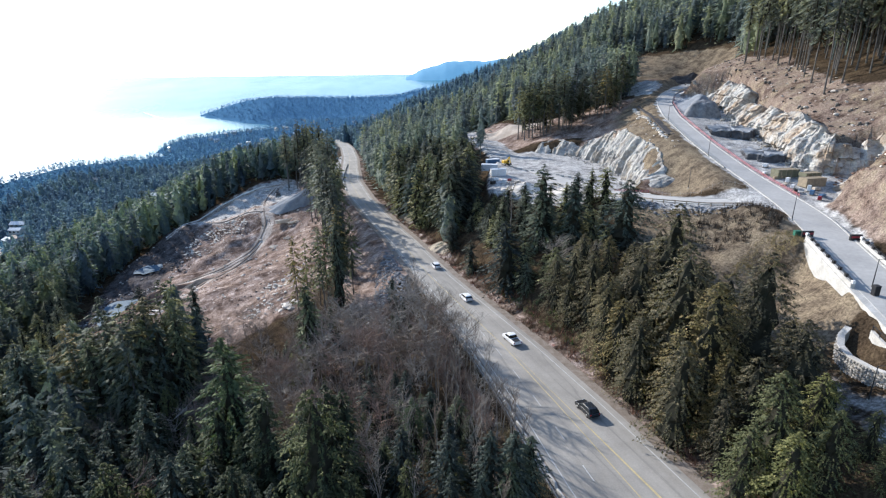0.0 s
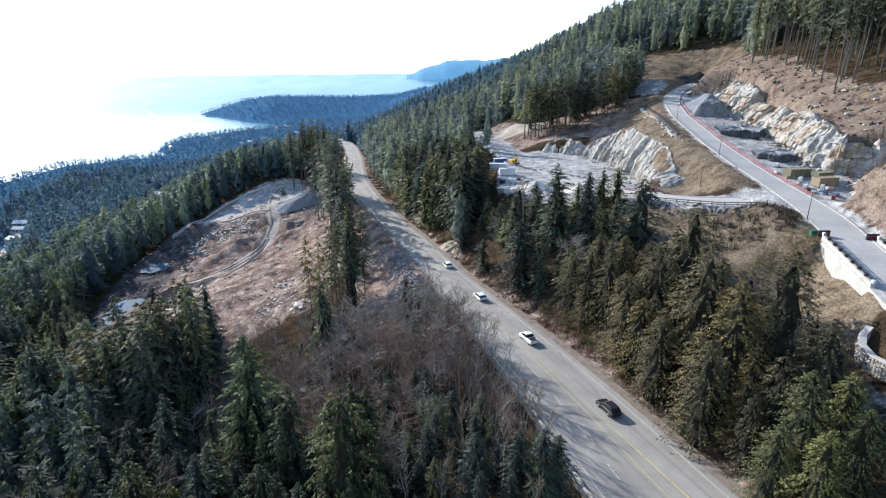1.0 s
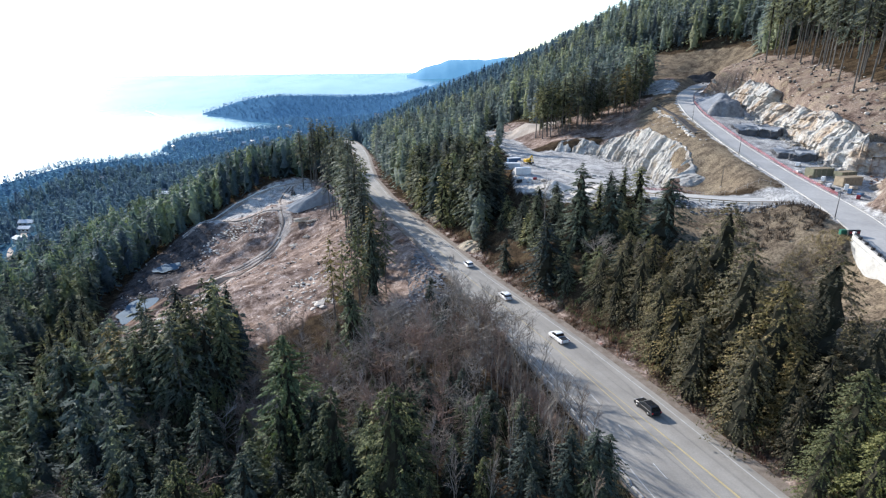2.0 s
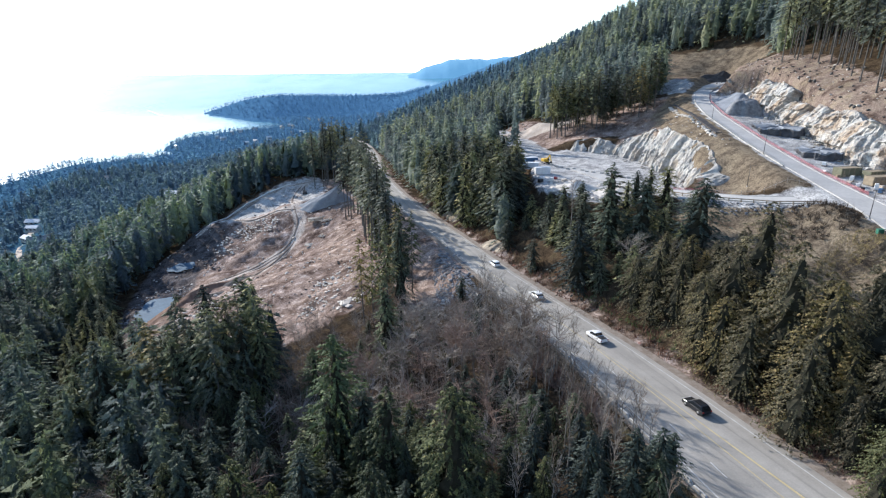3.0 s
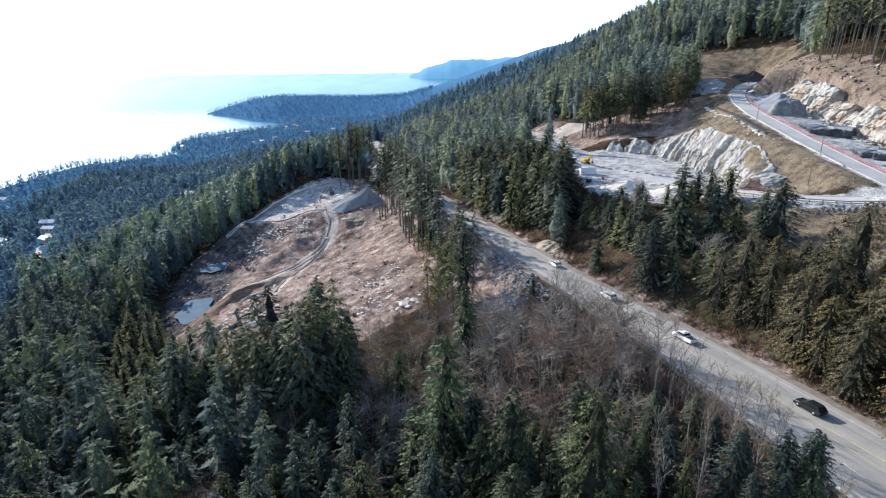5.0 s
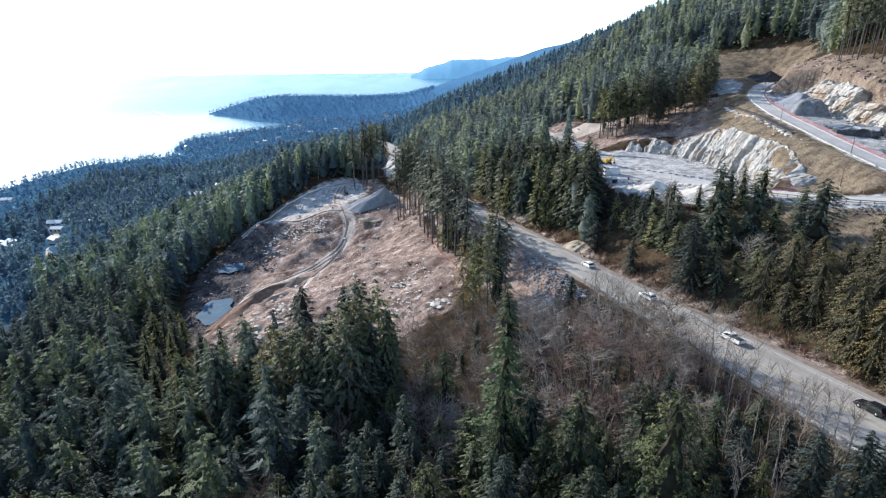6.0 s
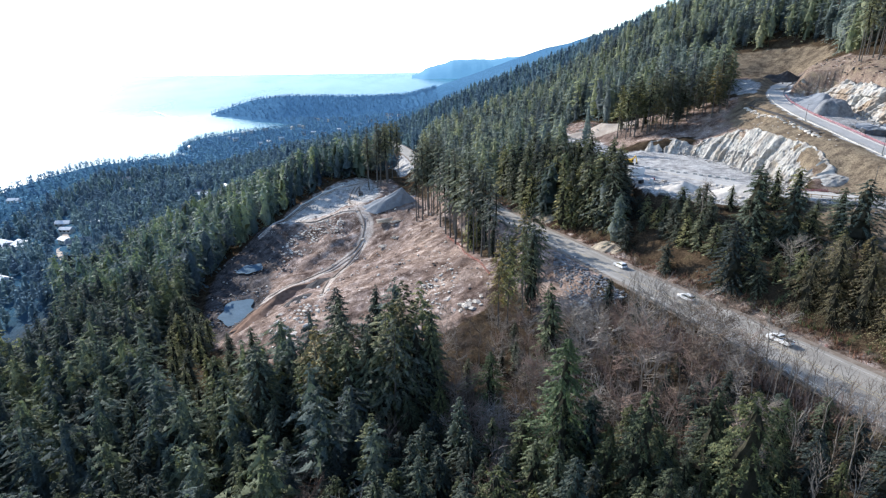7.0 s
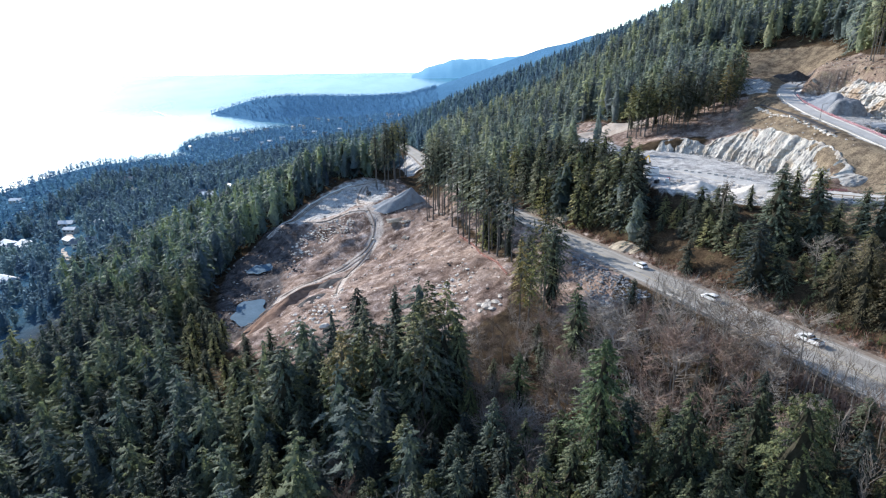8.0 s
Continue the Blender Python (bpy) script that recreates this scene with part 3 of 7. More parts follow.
def land_use(x, y):
    """Weights of bare earth, dry grass and crushed rock."""
    earth = 1 - smooth(-4, 5, inside(x, y, SITE))
    hill = 1 - smooth(-4, 4, inside(x, y, HILLSITE))
    earth = np.maximum(earth, np.maximum(hill * 0.72, 1 - smooth(-3, 4, inside(x, y, MOUND))))
    earth = np.maximum(earth, 0.9 * (1 - smooth(-3, 3, inside(x, y, ROADSIDE))))
    earth = np.maximum(earth, 0.85 * (1 - smooth(-2, 7, inside(x, y, EDGE))))
    off = (x - hw_right(y)) * 0.95
    earth = np.maximum(earth, (1 - smooth(2, 9, np.abs(off - 1))) * 0.55 * (y < 640))
    grass = (1 - smooth(-2, 4, inside(x, y, BOWL))) * 0.95
    d, s, v = along(x, y, UP_LINE[2:])
    grass = np.maximum(grass, hill * (s < 0) * (1 - smooth(12, 34, d)) * 0.85)
    grass = np.maximum(grass, hill * np.where(s > 0, 0.5, 0.0))
    grass = np.maximum(grass, 0.95 * (1 - smooth(-3, 4, inside(x, y, CREST))))
    grass = np.maximum(grass, 1 - smooth(-2, 2, inside(x, y, [(56, 74), (68, 78), (74, 99), (62, 98), (57, 86)])))
    grit = np.maximum(1 - smooth(-2, 3, inside(x, y, PAD)), 1 - smooth(-2, 3, inside(x, y, YARD)))
    d, s, v = along(x, y, BRANCH_LINE)
    grit = np.maximum(grit, 1 - smooth(5, 10, d))
    d, s, v = along(x, y, UP_LINE[2:])
    grit = np.maximum(grit, 1 - np.where(s < 0, smooth(3.5, 5, d), smooth(5, 8, d)))
    upper = (1 - smooth(-8, 8, inside(x, y, [(-166, 318), (-162, 345), (-150, 364), (-134, 376), (-108, 386), (-96, 350), (-102, 312), (-136, 314), (-150, 312)])))
    grit = np.maximum(grit, upper * 0.8)
    grit = np.maximum(grit, 0.9 * (1 - smooth(-3, 3, inside(x, y, [(110, 373), (129, 349), (124, 313), (109, 292), (97, 327)]))))
    grit = np.maximum(grit, 0.5 * (1 - smooth(-2, 2, inside(x, y, [(50, 50), (60, 50), (60, 70), (58, 76), (54, 70)]))))
    left = x - hw_right(y) + hw_width(y)
    grit = np.maximum(grit, smooth(-15, -11, left) * (1 - smooth(0, 3, left)) * smooth(380, 396, y) * (1 - smooth(470, 500, y)))
    return earth, grass, grit


def spread(*runs):
    out = [np.arange(a, b, s) for a, b, s in runs]
    return np.concatenate(out)


TRACK = [(-147, 213), (-137, 225), (-126, 236.5), (-117, 247.5), (-107.5, 260), (-101, 269), (-97.8, 278), (-99, 289), (-104, 301), (-110, 322), (-117, 340), (-118, 362), (-112, 384)]
TRACK2 = [(-104, 301), (-113, 304), (-124, 308.5), (-134, 307.5), (-148, 320)]
TRACK3 = [(-100, 269), (-103.5, 259), (-108, 242), (-108, 220), (-105, 196)]
RIM = [(-166, 306), (-160, 318), (-158.5, 335), (-151, 351), (-139, 362), (-125, 369), (-110, 376)]
WET = [(-188, 290), (-176, 335), (-156, 325), (-146, 300), (-146, 262), (-140, 236), (-132, 196), (-154, 186), (-182, 240)]
gx = spread((-3200, -400, 60), (-400, -212, 8), (-212, -40, 1.7), (-40, 176, 2.4), (176, 400, 8), (400, 1500, 60))
gy = spread((-200, 30, 15), (30, 150, 2.4), (150, 350, 1.8), (350, 420, 2.4), (420, 700, 8), (700, 2400, 30), (2400, 4900, 120))
GX, GY = np.meshgrid(gx, gy)
GZ = height(GX, GY)
near_land = (GX > -215) & (GX < 180) & (GY > 20) & (GY < 420)
rough = 0.28 * wave(GX, GY, 6.5, 5) + 0.22 * wave(GX, GY, 3.7, 8)
in_site = 1 - smooth(-6, 2, inside(GX, GY, SITE))
rough = rough * (1 + 0.6 * in_site) + in_site * (0.7 * np.tanh(3 * wave(GX * 0.8 + 5 * wave(GX, GY, 47, 2), GY + 6 * wave(GX, GY, 60, 5), 41, 9)) + 0.3 * np.tanh(3 * wave(GX + 4 * wave(GX, GY, 31, 7), GY * 0.7, 17, 6))) * (0.25 + 0.75 * smooth(70, 110, -GX))
calm = smooth(6, 12, np.abs(GX - hw_right(GY) + 8)) * smooth(0, 6, np.minimum(inside(GX, GY, PAD), along(GX, GY, BRANCH_LINE)[0] - 5)) * smooth(4, 9, along(GX, GY, UP_LINE)[0])
for tr in (TRACK, TRACK2, TRACK3, RIM):
    calm = calm * smooth(2.5, 6, along(GX, GY, [(x, y, 0) for x, y in tr])[0])
for p in PONDS:
    calm = calm * smooth(0.9, 1.5, pond_reach(GX, GY, p))
GZ = GZ + np.where(near_land, rough, 0) * calm
idx = np.arange(GX.size).reshape(GX.shape)
quads = np.stack([idx[:-1, :-1], idx[:-1, 1:], idx[1:, 1:], idx[1:, :-1]], -1).reshape(-1, 4)
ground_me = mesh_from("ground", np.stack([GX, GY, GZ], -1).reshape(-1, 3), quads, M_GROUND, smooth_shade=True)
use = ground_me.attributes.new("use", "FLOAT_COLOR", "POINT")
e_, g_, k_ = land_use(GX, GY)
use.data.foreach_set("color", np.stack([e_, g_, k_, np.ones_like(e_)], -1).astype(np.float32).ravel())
# how much haze blue the ground takes, by distance
land_haze = ground_me.attributes.new("land_haze", "FLOAT", "POINT")
land_haze.data.foreach_set("value", np.maximum(smooth(480, 800, np.hypot(GX, GY)), smooth(230, 330, -GX)).astype(np.float32).ravel())
far_haze = ground_me.attributes.new("far_haze", "FLOAT", "POINT")
far_haze.data.foreach_set("value", smooth(700, 2300, np.hypot(GX, GY)).astype(np.float32).ravel())
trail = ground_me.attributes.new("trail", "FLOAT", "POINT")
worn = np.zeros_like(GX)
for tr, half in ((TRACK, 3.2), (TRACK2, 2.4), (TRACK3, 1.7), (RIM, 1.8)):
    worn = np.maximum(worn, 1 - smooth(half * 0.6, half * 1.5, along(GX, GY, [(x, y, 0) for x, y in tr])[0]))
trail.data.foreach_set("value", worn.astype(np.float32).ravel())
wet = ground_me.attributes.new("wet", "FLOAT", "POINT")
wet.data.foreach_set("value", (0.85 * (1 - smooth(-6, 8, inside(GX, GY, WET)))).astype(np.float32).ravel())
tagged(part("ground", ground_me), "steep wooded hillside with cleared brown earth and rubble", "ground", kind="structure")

# the sound: a wide sheet of water out to the horizon
ang = np.linspace(radians(-100), radians(60), 81)
rad = np.concatenate([np.linspace(500, 3000, 12), np.linspace(3200, 4920, 10)])
AN, RA = np.meshgrid(ang, rad)
SZ = np.where(RA < 3000, SEA, SEA + (RA - 3000) / 1920 * 172)
idx = np.arange(AN.size).reshape(AN.shape)
quads = np.stack([idx[:-1, :-1], idx[:-1, 1:], idx[1:, 1:], idx[1:, :-1]], -1).reshape(-1, 4)
tagged(part("water", mesh_from("water", np.stack([RA * np.sin(AN), RA * np.cos(AN), SZ], -1).reshape(-1, 3), quads[:, ::-1], M_SEA, smooth_shade=True)),
       "pale blue sea sparkling under a low sun", "sea", kind="structure")

# plots of the houses far below, so that the woods leave room round them
HOUSES = [(-532, 551, 34), (-490, 522, 30), (-512, 536, 20), (-527, 635, 22), (-431, 502, 16), (-400, 478, 24), (-399, 381, 22), (-362, 647, 16), (-320, 640, 14), (-333, 605, 18), (-551, 833, 18), (-694, 772, 20), (-609, 922, 18), (-470, 560, 16), (-455, 590, 14)]

# ---------------------------------------------------------------- the far hill across the water
def far_hill():
    rng = np.random.default_rng(3)
    a = np.radians(np.linspace(-4.6, 22, 90))
    crest = np.interp(np.degrees(a), [-4.6, -3.6, -2, 0.5, 2.0, 4, 8, 14, 22], [-30, 4, 60, 118, 124, 118, 150, 190, 170])
    crest = crest + 3 * np.sin(a * 140) + 2 * np.sin(a * 310 + 1)
    rows = []
    for k, (r, f) in enumerate(((4420, 0.0), (4500, 0.4), (4600, 0.75), (4700, 0.95), (4780, 1.0), (4850, 0.7))):
        z = -32 + (crest + 32) * f + rng.normal(0, 4, len(a)) * (0 < f < 1)
        rows.append(np.stack([r * np.sin(a), r * np.cos(a), z], 1))
    V = np.stack(rows)
    idx = np.arange(V.shape[0] * V.shape[1]).reshape(V.shape[:2])
    q = np.stack([idx[:-1, :-1], idx[:-1, 1:], idx[1:, 1:], idx[1:, :-1]], -1).reshape(-1, 4)
    # haze over the hill, put into a blue base colour and a blue glow
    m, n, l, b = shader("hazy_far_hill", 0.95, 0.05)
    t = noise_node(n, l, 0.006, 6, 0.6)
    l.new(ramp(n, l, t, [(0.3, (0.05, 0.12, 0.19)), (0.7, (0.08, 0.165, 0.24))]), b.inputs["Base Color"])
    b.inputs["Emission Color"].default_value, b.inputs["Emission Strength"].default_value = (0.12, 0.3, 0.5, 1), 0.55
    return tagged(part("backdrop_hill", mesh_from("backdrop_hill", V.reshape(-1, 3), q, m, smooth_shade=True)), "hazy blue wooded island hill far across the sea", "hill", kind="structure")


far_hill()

# ---------------------------------------------------------------- roads
def ribbon(name, rows, mat, lift=0.0, across=2):
    """A strip between left and right edge points (lx, ly, lz, rx, ry, rz), with real thickness at its borders."""
    a = np.array(rows, float)
    L, R = a[:, :3], a[:, 3:]
    us = np.linspace(0, 1, across)
    V = [L + (R - L) * u + [0, 0, lift] for u in us]
    V = [L + [0, 0, lift - 0.5]] + V + [R + [0, 0, lift - 0.5]]
    V = np.stack(V, 1)
    n, k = V.shape[:2]
    idx = np.arange(n * k).reshape(n, k)
    q = np.stack([idx[:-1, :-1], idx[:-1, 1:], idx[1:, 1:], idx[1:, :-1]], -1).reshape(-1, 4)
    return mesh_from(name, V.reshape(-1, 3), q, mat)


def hw_point(y, a):
    """A place on the highway: a metres left of its right edge."""
    return (float(hw_right(y)) - a, y, float(hw_z(y)))


def hw_strip(name, a, b, y0, y1, mat, lift, step=4.0, follow=None):
    ys = np.arange(y0, y1 + 0.01, step)
    rows = []
    for y in ys:
        p, q = (a(y), b(y)) if callable(a) else (a, b)
        rows.append((*hw_point(y, max(p, q)), *hw_point(y, min(p, q))))
    return ribbon(name, rows, mat, lift)


road = tagged(part("road", hw_strip("road", lambda y: -0.2, lambda y: hw_width(y) - 1.0, -40, 690, M_ASPHALT, 0.02, 5)),
              "worn grey asphalt highway with painted lines", "road", kind="structure")
part("gravel_shoulder", hw_strip("gravel_shoulder", -2.2, -0.2, -40, 690, M_GRAVEL, -0.02, 5), road, "brown gravel shoulder")
part("gravel_shoulder", hw_strip("gravel_shoulder", lambda y: hw_width(y) - 1.0, lambda y: hw_width(y) + 0.6, -40, 690, M_GRAVEL, -0.02, 5), road)
# paint: edge line, twin yellow lines that part towards a turning bay, lane dashes
def yellow_at(y, far):
    near = np.interp(y, [20, 54, 78, 102, 150, 180, 600], [4.6, 5.9, 7.0, 7.0, 6.2, 5.6, 6.0])
    return near + far * np.interp(y, [20, 54, 78, 102], [3.4, 2.3, 0.8, 0.0])


part("edge_line", hw_strip("edge_line", 1.0, 1.15, -40, 600, M_WHITE, 0.026), road, "white edge line")
part("yellow_line", hw_strip("yellow_line", lambda y: yellow_at(y, 0.0), lambda y: yellow_at(y, 0.15), -40, 600, M_YELLOW, 0.026), road, "yellow centre line")
part("yellow_line", hw_strip("yellow_line", lambda y: yellow_at(y, 1.0) + 0.3, lambda y: yellow_at(y, 1.0) + 0.45, -40, 600, M_YELLOW, 0.026), road)
part("edge_line", hw_strip("edge_line", lambda y: hw_width(y) - 2.1, lambda y: hw_width(y) - 1.95, -40, 600, M_WHITE, 0.026), road)
for i in range(13):
    y0 = 30 + i * 9.0
    part("lane_dash", hw_strip("lane_dash", lambda y: hw_width(y) - 5.9, lambda y: hw_width(y) - 5.75, y0, y0 + 3.2, M_WHITE, 0.026, 1.6), road)


def line_strip(name, line, left, right, mat, lift, y_from=-1e9):
    """A strip beside a polyline of (x, y, z); left and right are offsets, positive to the right."""
    pts = np.array([p for p in line if p[1] >= y_from], float)
    s = np.concatenate([[0], np.cumsum(np.hypot(*np.diff(pts[:, :2], axis=0).T))])
    u = np.linspace(0, s[-1], int(s[-1] / 2.5) + 2)
    P = np.stack([np.interp(u, s, pts[:, i]) for i in range(3)], 1)
    for _ in range(6):
        P[1:-1] = (P[:-2] + 2 * P[1:-1] + P[2:]) / 4
    T = np.gradient(P[:, :2], axis=0)
    T /= np.linalg.norm(T, axis=1)[:, None]
    N = np.stack([T[:, 1], -T[:, 0], np.zeros(len(T))], 1)
    l, r = (np.reshape(v(P[:, 1]) if callable(v) else v, (-1, 1)) for v in (left, right))
    rows = np.concatenate([P + N * l, P + N * r], 1)
    return ribbon(name, rows, mat, lift)


def upper_half(y):
    """Half the width of the upper road."""
    return np.interp(y, [118, 150], [4.0, 3.0])


def on_land(line):
    """The line with the land's height, at close steps."""
    pts = np.array(line, float)
    s = np.concatenate([[0], np.cumsum(np.hypot(*np.diff(pts, axis=0).T))])
    u = np.arange(0, s[-1], 4.0)
    return [(float(np.interp(v, s, pts[:, 0])), float(np.interp(v, s, pts[:, 1])), hz(np.interp(v, s, pts[:, 0]), np.interp(v, s, pts[:, 1]))) for v in u]


upper = tagged(part("upper_road", line_strip("upper_road", UP_LINE, lambda y: -upper_half(y), upper_half, M_ASPHALT_NEW, 0.04)), "new pale asphalt road climbing through the construction site", "road", kind="structure")
part("kerb", line_strip("kerb", UP_LINE, upper_half, lambda y: upper_half(y) + 0.35, M_CONCRETE, 0.17), upper, "pale concrete kerb")
part("kerb", line_strip("kerb", UP_LINE[6:], lambda y: -upper_half(y) - 0.35, lambda y: -upper_half(y), M_CONCRETE, 0.17), upper)
branch = tagged(part("branch_road", line_strip("branch_road", BRANCH_LINE[:8], -3.6, 3.6, M_ASPHALT_NEW, 0.015)), "pale dusty site road down to the quarry floor", "road", kind="structure")
part("kerb", line_strip("kerb", BRANCH_LINE[1:5], 3.6, 3.95, M_CONCRETE, 0.15), branch, "pale concrete kerb")

for tr, gauge in ((TRACK, 1.25), (TRACK2, 1.1), (TRACK3, 0.95), (RIM, 1.0)):
    for a in (-gauge, gauge):
        tagged(part("wheel_rut", line_strip("wheel_rut", on_land(tr), a - 0.34, a + 0.34, M_RUT, 0.1)), "dark wheel rut pressed into the dirt track", "wheel rut", kind="structure")
tagged(part("lane", line_strip("lane", on_land(LANE), -2.6, 2.6, M_TRACK, 0.5)), "narrow pale lane winding down through the woods", "lane", kind="structure")
# foam left by a boat on the sound
foam = []
for k in range(25):
    f = k / 24
    x, y = -1119 - 400 * f, 2329 + 430 * f + 26 * math.sin(f * 2.6)
    r = math.hypot(x, y)
    z = SEA + 0.6 + (max(r - 3000, 0) / 1920 * 172)
    w = 3.0 + 5.0 * math.sin(math.pi * (0.12 + 0.85 * f))
    foam.append((x - w * 0.7, y - w * 0.7, z, x + w * 0.7, y + w * 0.7, z))
tagged(part("wake_foam", ribbon("wake_foam", foam, M_WHITEPAINT)), "thin white wake of a boat on the sea", "foam", kind="structure")

# the dark drain beside the upper road
drain = [(98.2, 275), (96.0, 264), (93.4, 250), (90.2, 233), (87.0, 216), (84.2, 199)]
tagged(part("drain", line_strip("drain", on_land(drain), -1.2, 1.2, M_DARKSOIL, 0.12)), "dark earth drain beside the boulder row", "drain", kind="structure")

# ---------------------------------------------------------------- rock faces, boulders, heaps
def cell(a, b, seed):
    """Hash noise, constant in each cell, 0 to 1."""
    v = np.sin(np.floor(a) * 127.1 + np.floor(b) * 311.7 + seed * 74.7) * 43758.5453
    return v - np.floor(v)


def rock_face(name, label, line, inward, rise, mat, seed, step=0.55, levels=16, lean=6.0, rough=1.3, cap=0.4, blocky=False, start=0.3):
    """A blasted face along the foot line (x, y); inward: +1 if the rock lies to the right of the line's way. rise: metres above the foot, or None for the land's own height."""
    pts = np.array(line, float)
    s = np.concatenate([[0], np.cumsum(np.hypot(*np.diff(pts, axis=0).T))])
    u = np.arange(0, s[-1], step)
    P = np.stack([np.interp(u, s, pts[:, i]) for i in range(2)], 1)
    for _ in range(8):
        P[1:-1] = (P[:-2] + 2 * P[1:-1] + P[2:]) / 4
    T = np.gradient(P, axis=0)
    T /= np.linalg.norm(T, axis=1)[:, None]
    N = np.stack([T[:, 1], -T[:, 0]], 1) * inward
    foot = P - N * 1.8
    head = P + N * lean
    z0 = height(foot[:, 0], foot[:, 1]) - 0.6
    z1 = height(head[:, 0], head[:, 1]) + cap if rise is None else z0 + np.interp(u / u[-1], [0, 0.15, 0.85, 1], [rise * start, rise, rise, rise * 0.3])
    if blocky:
        z1 = z0 + (z1 - z0) * (0.55 + 0.6 * cell(u / 8.5, u * 0, seed)) + 1.2 * (cell(u / 3.1, u * 0, seed + 1) - 0.5)
    ends = smooth(0, 5, u) * smooth(0, 5, u[-1] - u)
    head = foot + (head - foot) * (0.15 + 0.85 * ends)[:, None]
    z1 = z0 + (z1 - z0) * ends
    z1 = z1 + 0.5 * wave(u, u * 0.7, 11, seed) + 0.4 * (cell(u / 2.7, u * 0, seed) - 0.5)
    V = []
    for k in range(levels + 1):
        f = k / levels
        z = z0 + (z1 - z0) * f
        run = f ** 1.6
        uw = u + 2.6 * wave(u, z * 0.2, 23, seed + 1) + 1.1 * wave(u, z, 9, seed + 2)
        us = uw + 0.3 * z
        bulge = rough * (1.3 * (cell(us / 4.6, z / 60, seed) - 0.5) + 0.7 * (cell(us / 2.1, z / 16, seed + 3) - 0.5) + 0.4 * (cell(us / 1.1 + 0.5 * np.floor(z / 5), z / 5, seed + 7) - 0.5) + 0.16 * (cell(u / 0.7, z / 1.1, seed + 5) - 0.5) + 0.8 * wave(u, z * 0.15, 17, seed))
        if blocky:
            bulge = rough * (1.5 * (cell(u / 4.4 + 0.3 * np.floor(z / 4.2), z / 4.2, seed) - 0.5) + 0.8 * (cell(u / 1.9 + 0.4 * np.floor(z / 1.9), z / 1.9, seed + 3) - 0.5) + 0.3 * (cell(u / 0.9, z / 0.8, seed + 5) - 0.5))
        bulge = bulge * (0 if k in (0,) else 1) * (0.4 if k == levels else 1)
        q = foot + (head - foot) * run[:, None] if np.ndim(run) else foot + (head - foot) * run
        q = q - N * bulge[:, None]
        V.append(np.column_stack([q, z]))
    V.append(np.column_stack([head + N * 3.0, z1 - 1.6]))
    V = np.stack(V)
    idx = np.arange(V.shape[0] * V.shape[1]).reshape(V.shape[:2])
    q = np.stack([idx[:-1, :-1], idx[:-1, 1:], idx[1:, 1:], idx[1:, :-1]], -1).reshape(-1, 4)
    if inward < 0:
        q = q[:, ::-1]
    return tagged(part(name, mesh_from(name, V.reshape(-1, 3), q, mat)), label, "rock face", kind="structure")


rock_face("rock_face_quarry", "pale blasted granite cliff above the quarry floor", [(70.5, 163), (68, 170), (68.5, 178), (71, 190), (72, 206), (72, 232), (67, 258), (56, 268), (44, 272)], 1, None, M_GRANITE, 4, 0.5, 22, 5.0, 1.5)
rock_face("rock_face_cut", "broken pale granite cut above the upper yard", [(127, 146.8), (122, 148), (115, 150.5), (109.5, 154.5), (107.8, 163), (112.5, 179), (114.5, 194), (117.5, 209), (123, 234), (128.5, 254), (132, 266), (132.5, 276), (131, 290)], 1, 11.0, M_CUT_ROCK, 9, 0.4, 30, 4.2, 1.35, blocky=True, start=0.95)
rock_face("rock_face_highway", "low mossy rock outcrop beside the highway", [(0.5, 160), (-2.5, 168), (-5, 176)], 1, 3.4, M_RUST_ROCK, 2, 0.6, 9, 3.0, 0.9)
rock_face("rock_face_bend", "low rock bank beside the highway", [(-12, 204), (-18, 220), (-23, 236)], 1, 3.6, M_RUST_ROCK, 6, 0.7, 8, 3.0, 1.0)
rock_face("rock_face_slope", "weathered granite ledge on the brown slope", [(100, 122), (104, 134), (108, 144)], 1, 4.5, M_CUT_ROCK, 12, 0.7, 9, 3.5, 1.2)


def stone_arrays(rng, detail=1):
    bm = bmesh.new()
    bmesh.ops.create_icosphere(bm, subdivisions=detail, radius=0.5)
    V = np.array([v.co[:] for v in bm.verts])
    F = np.array([[v.index for v in f.verts] for f in bm.faces])
    bm.free()
    for _ in range(6):
        d = rng.normal(0, 1, 3)
        d /= np.linalg.norm(d)
        lim = rng.uniform(0.26, 0.42)
        over = np.maximum(V @ d - lim, 0)
        V = V - over[:, None] * d
    return V * rng.uniform(0.75, 1.2, 3) + rng.normal(0, 0.018, V.shape), F


srng = np.random.default_rng(21)
BOULDERS = []
for i in range(7):
    for mat in (M_PALE_ROCK, M_BLUE_ROCK):
        v, f = stone_arrays(srng, 2)
        BOULDERS.append(mesh_from("boulder", v, f, mat))


def boulder(x, y, size, label, group, pale=True, flat=0.5):
    k = int(srng.integers(0, 7)) * 2 + (0 if pale else 1)
    ob = tagged(new("boulder", BOULDERS[k]), label, "boulder", group)
    ob.matrix_basis = pose(x, y, hz(x, y) + size * flat * 0.22, 0, 0, float(srng.uniform(0, 360))) @ Matrix.Diagonal((size, size * float(srng.uniform(0.7, 1.1)), size * flat, 1))
    return ob


def scatter(poly, count, keep=None):
    xs, ys = [p[0] for p in poly], [p[1] for p in poly]
    X, Y = srng.uniform(min(xs), max(xs), count * 6), srng.uniform(min(ys), max(ys), count * 6)
    ok = inside(X, Y, poly) < 0
    if keep is not None:
        ok &= keep(X, Y)
    return X[ok][:count], Y[ok][:count]


